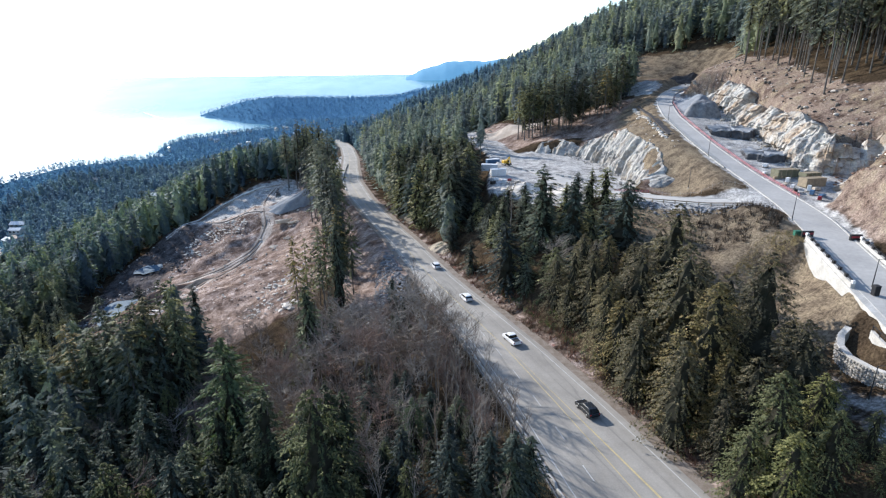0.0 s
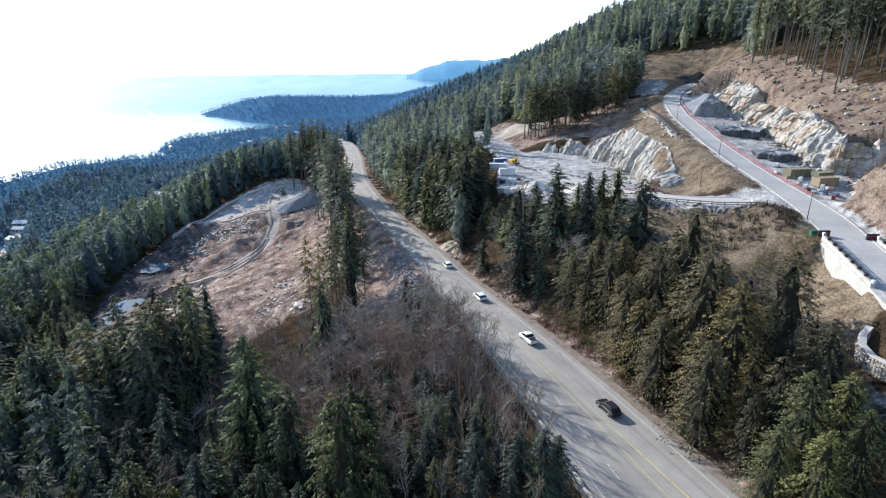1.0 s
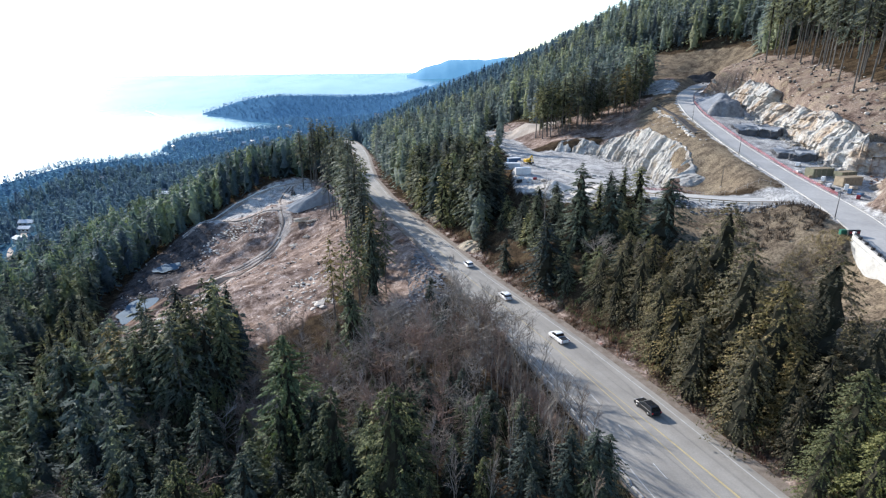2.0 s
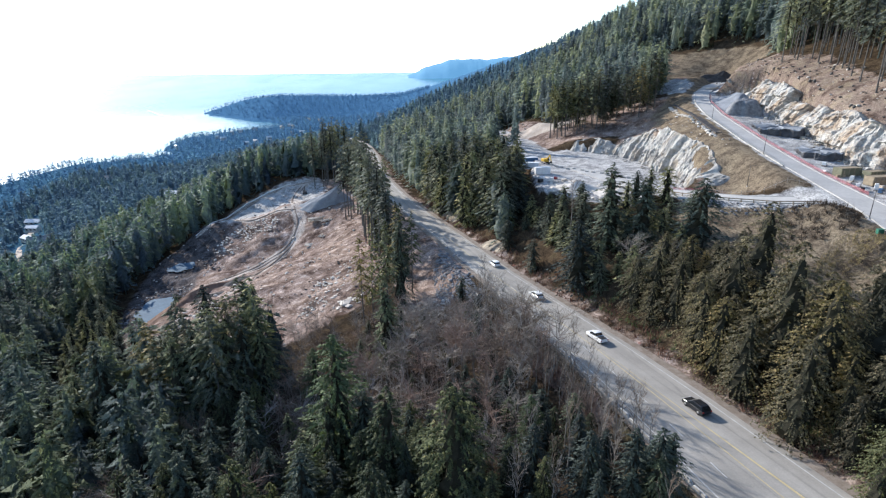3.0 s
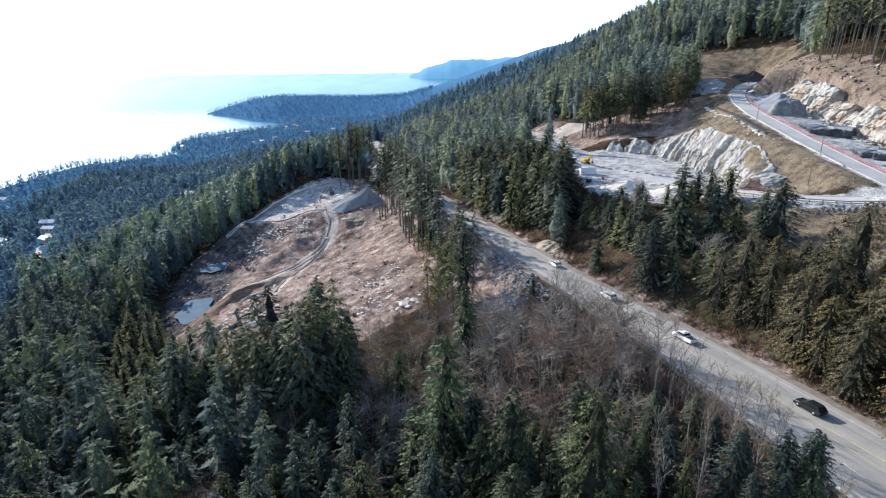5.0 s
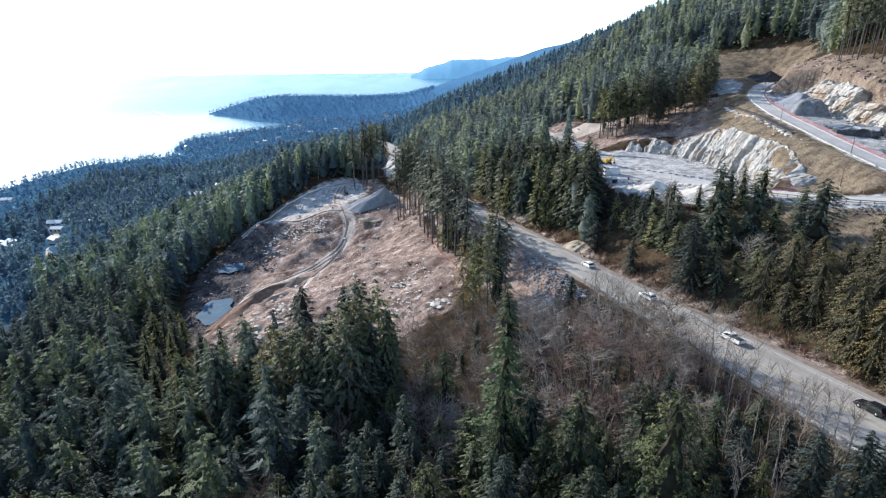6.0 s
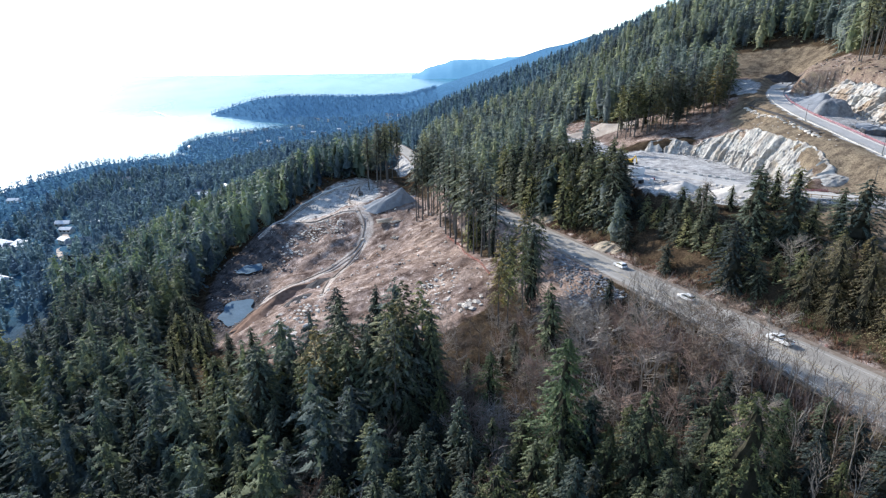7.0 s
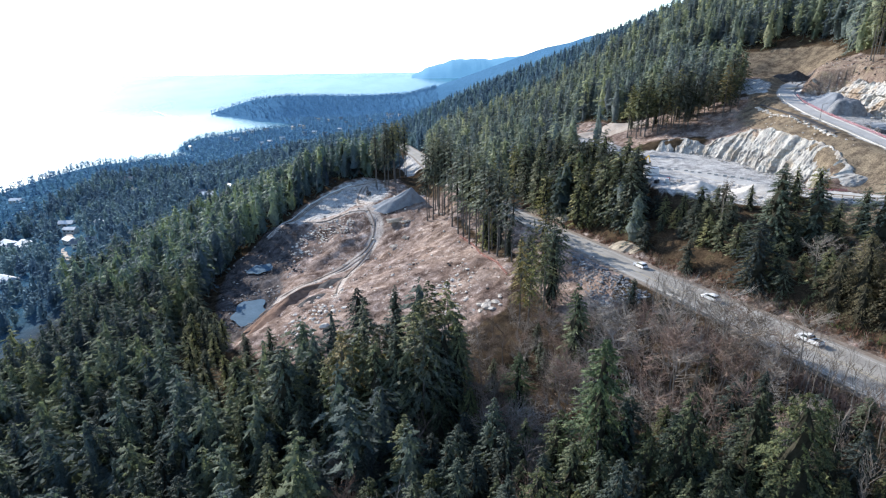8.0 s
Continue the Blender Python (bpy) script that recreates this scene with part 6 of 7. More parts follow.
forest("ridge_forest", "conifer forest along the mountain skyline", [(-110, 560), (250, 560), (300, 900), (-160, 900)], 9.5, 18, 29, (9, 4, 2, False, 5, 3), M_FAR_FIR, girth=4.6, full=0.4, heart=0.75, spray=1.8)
forest("lower_forest", "dense conifers on the slope below the clearing", [(-40, 30), (-50, 108), (-140, 190), (-172, 250), (-240, 250), (-230, 120), (-120, 30)], 7.6, 18, 31, (17, 5, 6, False, 6, 6), M_WOODS, girth=4.0, full=0.6, heart=0.75)
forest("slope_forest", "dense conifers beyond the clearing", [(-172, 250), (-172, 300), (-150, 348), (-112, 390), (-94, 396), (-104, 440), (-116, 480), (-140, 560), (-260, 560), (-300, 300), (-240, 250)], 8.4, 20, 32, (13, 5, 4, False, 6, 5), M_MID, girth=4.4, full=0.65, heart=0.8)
forest("middle_forest", "conifer forest falling towards the sea, tinted blue for haze", [(-100, 420), (-60, 560), (-130, 1000), (-700, 1000), (-520, 420), (-300, 240), (-250, 420)], 12.5, 12, 22, (8, 4, 2, False, 7, 4), M_FAR_FIR, girth=8.5, full=0.7, heart=0.6, spray=2.4, blade=1.4, lift=1.0, loose=0.25)
forest("shore_forest", "distant woods along the shore, tinted blue for haze", [(-520, 420), (-700, 1000), (0, 1000), (0, 2250), (-1000, 2250), (-1150, 1000), (-900, 500)], 15, 9, 17, (5, 5, 1, False, 4, 2), M_HAZY, lambda x, y: x < -0.02 * y - 30, girth=9, full=0.75, heart=0.3, spray=3.4, blade=1.7, lift=2.0, loose=0.2)
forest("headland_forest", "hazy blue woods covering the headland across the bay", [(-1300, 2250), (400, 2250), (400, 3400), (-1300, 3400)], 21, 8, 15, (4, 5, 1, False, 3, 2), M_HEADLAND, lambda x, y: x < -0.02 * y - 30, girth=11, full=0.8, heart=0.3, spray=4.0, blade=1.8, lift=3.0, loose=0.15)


# ---- brush along the verges: reddish canes and dry grass, one mesh each
def brush(name, label, spots, lo, hi, mat, blades=16, seed=1):
    rng = np.random.default_rng(seed)
    X, Y = spots
    Z = height(X, Y)
    n = len(X)
    h = rng.uniform(lo, hi, n)
    px = X[:, None] + rng.normal(0, 1, (n, blades)) * h[:, None] * 0.3
    py = Y[:, None] + rng.normal(0, 1, (n, blades)) * h[:, None] * 0.3
    root = np.stack([px, py, np.repeat((Z - 0.1)[:, None], blades, 1)], -1).reshape(-1, 3)
    d = rng.normal(0, 0.45, (n * blades, 3)) + [0, 0, 1.0]
    top = root + d * np.repeat(h, blades)[:, None] * rng.uniform(0.5, 1.2, (n * blades, 1))
    w = rng.normal(0, 1, (n * blades, 3)) * [1, 1, 0.3]
    w = w / np.linalg.norm(w, axis=1)[:, None] * np.repeat(h, blades)[:, None] * 0.085
    V = np.stack([root + w, top, root - w], 1).reshape(-1, 3)
    F = (np.arange(n * blades) * 3)[:, None] + np.array([[0, 1, 2]])
    return tagged(part(name, mesh_from(name, V, F, mat)), label, "brush", kind="stuff")


def verge(count, a, b, y0, y1, seed):
    rng = np.random.default_rng(seed)
    y = rng.uniform(y0, y1, count)
    return hw_right(y) + rng.uniform(a, b, count), y


brush("verge_brush", "reddish-brown leafless brush on the highway verge", verge(700, 2.6, 7.5, 46, 250, 1), 0.3, 1.2, M_RUSTBRUSH, 16, 2)
bX, bY = scatter([(52, 112), (62, 130), (76, 130), (80, 120), (74, 112), (60, 116)], 230)
brush("bowl_brush", "dark leafless brush on the grassy bank", (bX, bY), 0.4, 1.3, M_DARKTWIG, 14, 8)
yX, yY = scatter([(59.2, 107.1), (64.3, 109.8), (69.8, 112.2), (77.5, 110.2), (73.9, 101.8), (70.1, 102.4)], 900)
brush("bowl_grass", "dry yellow grass on the sunlit bank", (yX, yY), 0.2, 0.5, M_STRAW, 12, 9)
brush("bank_brush", "grey-brown brush along the barrier", verge(420, -24, -19.5, 70, 132, 3), 0.5, 1.9, M_REDTWIG, 16, 4)
brush("verge_greens", "low green plants at the foot of the trees", verge(260, 5.0, 9.5, 46, 130, 5), 0.4, 1.1, M_PALE_FIR, 18, 6)
gX, gY = scatter([(14.5, 48), (12.5, 58), (9.5, 70), (7.5, 71), (10, 58), (11.5, 48)], 420)
brush("bank_grass", "dry yellow grass below the barrier", (gX, gY), 0.3, 0.7, M_STRAW, 14, 7)

# ---------------------------------------------------------------- vehicles
def body_mesh(name, profile, width, mat, tuck=0.12):
    """A car body: side profile (y, z, inset) points joined round, extruded across with rounded shoulders."""
    prof = np.array(profile, float)
    n = len(prof)
    cols = []
    for sx, grow in ((-1, 1), (-1, 0), (1, 0), (1, 1)):
        ins = prof[:, 2] + (tuck if grow else 0)
        x = sx * (width / 2 - ins)
        shrink = 0.94 if grow else 1.0
        cz = prof[:, 1].mean()
        yy = prof[:, 0] * (0.985 if grow else 1.0)
        cols.append(np.stack([sx * (width / 2 - prof[:, 2]) if grow else sx * (width / 2 - prof[:, 2] - tuck), yy, prof[:, 1] * 1.0], 1))
    V = np.concatenate([cols[0], cols[1], cols[2], cols[3]])
    F = []
    for k in range(3):
        for i in range(n):
            j = (i + 1) % n
            F.append((k * n + i, k * n + j, (k + 1) * n + j, (k + 1) * n + i))
    bm = bmesh.new()
    vs = [bm.verts.new(v) for v in V]
    for f in F:
        bm.faces.new([vs[i] for i in f])
    bm.faces.new([vs[i] for i in range(n)][::-1])
    bm.faces.new([vs[3 * n + i] for i in range(n)])
    bmesh.ops.recalc_face_normals(bm, faces=bm.faces[:])
    bmesh.ops.bevel(bm, geom=bm.edges[:], offset=0.03, segments=1, affect="EDGES")
    return from_bm(name, bm, mat)


def make_car(name, label, paint, kind):
    c = thing(name, label, "car", "cars on the highway")
    L, W = (4.7, 1.88) if kind == "suv" else (5.2, 1.92)
    h = L / 2
    if kind == "suv":
        low = [(-h, 0.45, 0), (-h, 0.95, 0), (-h + 0.25, 1.02, 0), (h - 1.15, 1.0, 0), (h - 0.15, 0.86, 0.03), (h, 0.7, 0.05), (h, 0.42, 0.03), (h - 0.2, 0.28, 0), (-h + 0.2, 0.28, 0)]
        top = [(-h + 0.2, 1.0, 0.06), (-h + 0.55, 1.6, 0.2), (-h + 0.9, 1.66, 0.22), (h - 2.2, 1.64, 0.22), (h - 1.25, 1.0, 0.06)]
        win = [(-h + 0.14, 1.04, 0.02), (-h + 0.52, 1.52, 0.17), (h - 2.15, 1.52, 0.17), (h - 1.15, 1.04, 0.02)]
    else:
        low = [(-h, 0.5, 0), (-h, 1.1, 0), (h - 1.4, 1.12, 0), (h - 0.15, 1.0, 0.03), (h, 0.8, 0.05), (h, 0.5, 0.03), (h - 0.2, 0.36, 0), (-h + 0.2, 0.36, 0)]
        top = [(-0.6, 1.1, 0.06), (-0.4, 1.72, 0.2), (0.2, 1.78, 0.22), (0.75, 1.74, 0.22), (1.5, 1.1, 0.06)]
        win = [(-0.68, 1.14, 0.02), (-0.44, 1.64, 0.17), (0.78, 1.64, 0.17), (1.6, 1.14, 0.02)]
    part("body", body_mesh("body", low, W, paint), c)
    part("cabin", body_mesh("cabin", top, W, paint, 0.05), c)
    part("window_band", body_mesh("window_band", win, W, M_CARGLASS, 0.04), c, "dark tinted glass")
    if kind != "suv":
        part("cargo_bed", box("cargo_bed", (1.5, 1.55, 0.03), M_DARK, (0, -1.75, 1.112), 0.01), c, "black open cargo bed")
    for sx in (-1, 1):
        for y in (-h + 0.95, h - 0.95):
            wheel = part("wheel", tube("tyre", 0.36, 0.36, 0.24, M_TYRE, 16, (sx * (W / 2 - 0.02) - (0.24 if sx > 0 else 0), y, 0.36), (0, 90, 0)), c)
            part("rim", tube("rim", 0.2, 0.2, 0.03, M_STEEL, 10, (sx * (W / 2 + (0.0 if sx > 0 else 0.01)) - (0.025 if sx > 0 else 0), y, 0.36), (0, 90, 0)), wheel, "grey alloy rim")
        part("tail_light", box("tail_light", (0.22, 0.06, 0.2), M_TAIL, (sx * (W / 2 - 0.16), -h - 0.01, 0.78), 0.015), c, "red tail light")
        part("headlight", box("headlight", (0.32, 0.08, 0.13), M_WHITEPAINT, (sx * (W / 2 - 0.3), h - 0.06, 0.7), 0.015), c, "clear headlight")
        part("door_mirror", box("door_mirror", (0.2, 0.1, 0.14), paint, (sx * (W / 2 + 0.08), h - 1.65, 1.0), 0.02), c)
    part("rear_window", box("rear_window", (W - 0.55, 0.03, 0.4), M_CARGLASS, (0, -h + 0.2 if kind == "suv" else -0.66, 1.06), 0.01, (-32 if kind == "suv" else -12, 0, 0)), c)
    return c


def on_highway(y, a):
    d = 3.0
    dx = float(hw_right(y + d) - hw_right(y - d))
    slope = math.degrees(math.atan2(float(hw_z(y + d) - hw_z(y - d)), 2 * d))
    x, yy, z = hw_point(y, a)
    return pose(x, yy, z + 0.025, 0, 0, math.degrees(math.atan2(-dx, 2 * d))) @ pose(0, 0, 0, slope, 0, 0)


for name, label, paint, kind, y, a in (("suv", "white sport utility car driving on the highway", M_CARWHITE, "suv", 150.6, 2.6), ("suv", "white sport utility car driving on the highway", M_CARWHITE, "suv", 123.7, 4.2),
                                       ("pickup_truck", "silver-white pickup truck driving on the highway", M_CARWHITE, "pickup", 99.2, 4.8), ("sedan", "black car driving on the highway", M_CARBLACK, "suv", 73.2, 4.6)):
    make_car(name, label, paint, kind).matrix_basis = on_highway(y, a)


# ---------------------------------------------------------------- highway furniture
def run(line, step):
    pts = np.array(line, float)
    s = np.concatenate([[0], np.cumsum(np.linalg.norm(np.diff(pts, axis=0), axis=1))])
    u = np.arange(0, s[-1] + 0.01, step)
    return np.stack([np.interp(u, s, pts[:, i]) for i in range(pts.shape[1])], 1)


def beam(name, line, w, h, mat, lift):
    """A bar of w x h that follows a line of (x, y, z)."""
    P = np.array(line, float)
    T = np.gradient(P[:, :2], axis=0)
    T /= np.linalg.norm(T, axis=1)[:, None] + 1e-9
    N = np.column_stack([T[:, 1], -T[:, 0], np.zeros(len(P))])
    V = np.stack([P - N * w / 2 + [0, 0, lift], P + N * w / 2 + [0, 0, lift], P + N * w / 2 + [0, 0, lift + h], P - N * w / 2 + [0, 0, lift + h]], 1)
    n = len(P)
    idx = np.arange(n * 4).reshape(n, 4)
    F = [(idx[i, k], idx[i, (k + 1) % 4], idx[i + 1, (k + 1) % 4], idx[i + 1, k]) for i in range(n - 1) for k in range(4)]
    F += [tuple(idx[0][::-1]), tuple(idx[-1])]
    return mesh_from(name, V.reshape(-1, 3), np.array(F), mat)


def rail_fence(name, label, line, post_step, rails, post_h, mat, post=(0.12, 0.12), rail=(0.08, 0.28), group="", category="guardrail", net=None):
    t = thing(name, label, category, group)
    P = run(line, post_step / 3)
    for lift in rails:
        part("rail", beam("rail", P, rail[0], rail[1], mat, lift), t)
    pm = box("post", (post[0], post[1], post_h + 0.4), mat, (0, 0, -0.4), 0.01)
    for x, y, z in P[::3]:
        o = part("post", pm, t)
        o.matrix_basis = pose(x, y, z)
    if net is not None:
        part("netting", beam("netting", P, 0.03, post_h * 0.85, net, 0.08), t)
    return t


edge = [hw_point(y, hw_width(y) + 0.15) for y in np.arange(22, 132.1, 5)]
# concrete kerb wall with a dark timber rail above, along the outer edge of the highway
wall = thing("roadside_barrier", "low pale concrete roadside barrier in weathered sections", "barrier")
sec = box("section", (0.42, 2.9, 0.72), M_CONCRETE, (0, 0, -0.1), 0.05, (0, 0, 0), 0.7)
for y in np.arange(24, 131, 3.0):
    o = part("section", sec, wall)
    o.matrix_basis = on_highway(float(y), float(hw_width(y)) - 0.2)
rail_fence("guardrail", "dark steel guardrail on timber posts behind the barrier", [(x - 0.55, y, z) for x, y, z in edge], 3.8, (0.5,), 0.8, M_STEEL, (0.18, 0.18), (0.07, 0.3))
post_end = thing("marker_post", "short dark marker post at the end of the barrier", "post")
part("post", tube("post", 0.07, 0.06, 1.1, M_TIMBER, 8, (0, 0, -0.1)), post_end)
part("reflector", box("reflector", (0.12, 0.03, 0.2), M_REDPANEL, (0, -0.07, 0.75), 0.005), post_end, "red reflector")
post_end.matrix_basis = on_highway(133, float(hw_width(133)) - 0.3)
# black and white barriers far along the highway
far_wall = thing("lane_barrier", "dark concrete lane barriers along a roadworks stretch", "barrier")
sec2 = box("section", (0.6, 5.6, 0.9), M_DARK, (0, 0, 0), 0.05, (0, 0, 0), 0.6)
sec3 = box("section", (0.6, 5.6, 0.9), M_CONCRETE, (0, 0, 0), 0.05, (0, 0, 0), 0.6)
for i, y in enumerate(np.arange(296, 420, 6.0)):
    o = part("section", sec3 if i < 6 else sec2, far_wall)
    o.matrix_basis = on_highway(float(y), float(np.interp(y, [296, 340, 420], [11.2, 10.2, 7.5])))
for y, a in ((97, -2.6), (150, -3.0), (238, -2.2), (262, -2.4)):
    bag = thing("marker_bag", "small orange marker bag on the gravel shoulder", "bag", "orange markers")
    v, f = stone_arrays(srng, 2)
    part("sack", mesh_from("sack", v * [0.9, 0.7, 0.55] + [0, 0, 0.2], f, M_ORANGE_NET, smooth_shade=True), bag)
    bag.matrix_basis = on_highway(y, a)

# ---------------------------------------------------------------- upper road: wall, parapet, lamps, fences
def at_upper(y, off):
    """A place beside the upper road: off metres to the right of its middle."""
    L = np.array(UP_LINE, float)
    x, z = np.interp(y, L[:, 1], L[:, 0]), np.interp(y, L[:, 1], L[:, 2])
    dx = np.interp(y + 2, L[:, 1], L[:, 0]) - np.interp(y - 2, L[:, 1], L[:, 0])
    n = np.array([4.0, -dx]) / math.hypot(4.0, dx)
    return float(x + n[0] * off), float(y + n[1] * off), float(z)


def heading(p, q):
    return math.degrees(math.atan2(-(q[0] - p[0]), q[1] - p[1]))


def parapet_wall(name, label, off, y0, y1, face):
    t = thing(name, label, "wall", "bridge walls")
    L = [at_upper(y, off) for y in np.linspace(y0, y1, 9)]
    top = np.array(L)
    if face:
        low = np.array([min(hz(x - 1.5, y), z - 0.5) - 0.8 for x, y, z in L])
        N = np.array([at_upper(y, off + 0.6) for y in np.linspace(y0, y1, 9)])
        V = np.stack([np.column_stack([top[:, :2], low]), top + [0, 0, 0.1], N + [0, 0, 0.1], np.column_stack([N[:, :2], low])], 1)
        idx = np.arange(36).reshape(9, 4)
        F = [(idx[i, k], idx[i, (k + 1) % 4], idx[i + 1, (k + 1) % 4], idx[i + 1, k]) for i in range(8) for k in range(4)] + [tuple(idx[0][::-1]), tuple(idx[-1])]
        part("face", mesh_from("face", V.reshape(-1, 3), np.array(F), M_CONCRETE), t)
        for i, y in enumerate(np.linspace(y0 + 2, y1 - 2, 6)):
            x, yy, z = at_upper(y, off - 0.03)
            part("drain_opening", box("drain_opening", (0.12, 0.6, 0.35), M_DARK, (x, yy, z - 0.55), 0.01, (0, 0, heading(L[0], L[-1]))), t, "dark drain opening")
    part("kerb_beam", beam("kerb_beam", [at_upper(y, off + 0.28) for y in np.linspace(y0, y1, 9)], 0.62, 0.75, M_CONCRETE, 0.1), t)
    n = int((y1 - y0) / 2.6)
    for i in range(n + 1):
        x, yy, z = at_upper(y0 + (y1 - y0) * i / n, off + 0.25)
        part("pier", box("pier", (0.5, 0.55, 0.55), M_DARK if 0 < i < n else M_WHITEPAINT, (x, yy, z + 0.85), 0.03), t)
    for lift in (1.02, 1.28):
        part("rail", beam("rail", [at_upper(y, off + 0.3) for y in np.linspace(y0, y1, 9)], 0.1, 0.09, M_DARK, lift), t)
    return t


parapet_wall("bridge_wall", "white concrete bridge wall with dark railing and drain slots", -5.0, 82, 104, True)
parapet_wall("bridge_wall", "white concrete parapet with dark railing", 4.6, 78, 104, False)
deck = [at_upper(y, 0) for y in np.linspace(56, 104, 20)]
tagged(part("bridge_deck", beam("bridge_deck", deck, 10.4, 0.9, M_CONCRETE, -0.93)), "concrete bridge deck slab", "bridge", kind="structure")
for off in (-4.3, 4.3):
    b = thing("barricade", "black barricade box with a red reflective panel", "barricade", "barricades")
    part("body", box("body", (2.4, 0.5, 1.25), M_DARK, (0, 0, 0), 0.04), b)
    part("panel", box("panel", (2.2, 0.04, 0.4), M_REDPANEL, (0, -0.27, 0.55), 0.01), b, "red reflective panel")
    x, y, z = at_upper(105.5, off)
    b.matrix_basis = pose(x, y, z + 0.02, 0, 0, 0)


def lamp_post(x, y, z, h=8.0, turn=0.0):
    t = thing("street_lamp", "slim dark street lamp with a short arm", "lamp post", "street lamps")
    part("base", box("base", (0.4, 0.4, 0.5), M_CONCRETE, (0, 0, -0.2), 0.04), t)
    part("pole", tube("pole", 0.1, 0.06, h, M_MAST, 8), t)
    part("arm", tube("arm", 0.045, 0.04, 1.5, M_MAST, 6, (0, 0, h - 0.1), (0, 84, 0)), t)
    part("lantern", box("lantern", (0.7, 0.24, 0.1), M_MAST, (1.5, 0, h + 0.02), 0.03), t)
    t.matrix_basis = pose(x, y, z, 0, 0, turn)


for x, y, z in ((79.6, 117.5, None), (72.5, 83.5, 14.0), (57.5, 62, None), (85.2, 172, None), (91.5, 222, None), (74, 158.5, None)):
    lamp_post(x, y, hz(x, y) if z is None else z, 6.5 if y > 90 else 5.5)
bin_box = thing("waste_bin", "tall black waste bin on a pale footing", "bin")
part("footing", box("footing", (1.3, 1.3, 0.2), M_CONCRETE, (0, 0, -0.05), 0.03), bin_box)
part("body", box("body", (0.9, 0.9, 1.7), M_DARK, (0, 0, 0.15), 0.06), bin_box)
part("lid", box("lid", (1.0, 1.0, 0.12), M_DARK, (0, 0, 1.85), 0.03), bin_box)
bin_box.matrix_basis = pose(70.8, 80.6, hz(70.8, 80.6) + 0.05)
cab = thing("utility_cabinet", "small green utility cabinet beside the kerb", "cabinet")
part("body", box("body", (1.3, 0.8, 1.0), M_GREENBOX, (0, 0, 0), 0.04), cab)
part("lid", box("lid", (1.4, 0.9, 0.08), M_GREENBOX, (0, 0, 1.0), 0.02), cab)
cab.matrix_basis = pose(75.2, 108.5, hz(75.2, 108.5) - 0.05)
# branch-road guardrail, roadside rails, construction netting
def offset_line(line, off, y0=-1e9, y1=1e9):
    L = np.array(line, float)
    T = np.gradient(L[:, :2], axis=0)
    T /= np.linalg.norm(T, axis=1)[:, None]
    L[:, 0] += T[:, 1] * off
    L[:, 1] -= T[:, 0] * off
    return [tuple(p) for p in L if y0 <= p[1] <= y1]


rail_fence("guardrail", "dark timber guardrail on short posts along the branch road", offset_line(BRANCH_LINE[:6], -4.3)[1:], 3.0, (0.45,), 0.75, M_TIMBER, (0.22, 0.22), (0.14, 0.26))
rail_fence("pipe_railing", "grey steel pipe railing along the upper road", offset_line(UP_LINE[6:10], -4.0), 2.6, (0.55, 1.05), 1.1, M_STEEL, (0.07, 0.07), (0.06, 0.06))
rail_fence("safety_fence", "sagging red plastic safety netting on thin posts", [at_upper(y, float(upper_half(y)) + 1.0) for y in np.arange(134, 284, 3.0)], 3.0, (), 0.95, M_TIMBER, (0.06, 0.06), net=M_RED_NET, category="fence")
rail_fence("safety_fence", "orange plastic safety netting above the clearing", [(x, y, hz(x, y)) for x, y in ((-54.5, 230), (-52, 218), (-49.5, 209), (-47.5, 196), (-45.5, 188), (-43, 179), (-40.5, 168))], 2.4, (), 1.1, M_TIMBER, (0.06, 0.06), net=M_ORANGE_NET, category="fence")
rail_fence("silt_fence", "pale silt fence along the edge of the clearing", [(x, y, hz(x, y)) for x, y in ((-168, 306), (-162, 318), (-160.5, 336), (-153, 353), (-140.5, 364.5), (-126, 371))], 2.5, (), 0.9, M_TIMBER, (0.05, 0.05), net=M_WHITEPAINT, category="fence")
rail_fence("chain_fence", "grey mesh fence between the two roads", [(x, y, hz(x, y)) for x, y in ((82, 142), (78, 146), (72, 148), (67, 153), (64, 160))], 3.0, (0.9,), 1.4, M_STEEL, (0.06, 0.06), (0.04, 0.04), category="fence")
rail_fence("safety_fence", "low red plastic barrier at the foot of the cliff", [(x, y, hz(x, y)) for x, y in ((56, 172), (60, 167), (64, 163))], 2.0, (), 0.9, M_REDPANEL, (0.06, 0.06), net=M_RED_NET, category="fence")


# ---------------------------------------------------------------- yard and quarry things
def form_box(x, y, turn, size, mat, label):
    t = thing("formwork_box", label, "formwork", "formwork boxes")
    w, d, h = size
    part("side", box("side", (w, 0.12, h), mat, (0, -d / 2, 0), 0.01), t)
    part("side", box("side", (w, 0.12, h), mat, (0, d / 2, 0), 0.01), t)
    part("end", box("end", (0.12, d - 0.14, h), mat, (-w / 2 + 0.06, 0, 0), 0.01), t)
    part("end", box("end", (0.12, d - 0.14, h), mat, (w / 2 - 0.06, 0, 0), 0.01), t)
    part("lid", box("lid", (w - 0.26, d - 0.14, 0.1), M_PLY, (0, 0, h * 0.93), 0.01), t)
    for k in range(4):
        part("stud", box("stud", (0.1, 0.1, h), M_TIMBER, (-w / 2 + w * (k + 0.5) / 4, -d / 2 - 0.11, 0), 0.01), t)
    t.matrix_basis = pose(x, y, hz(x, y), 0, 0, turn)


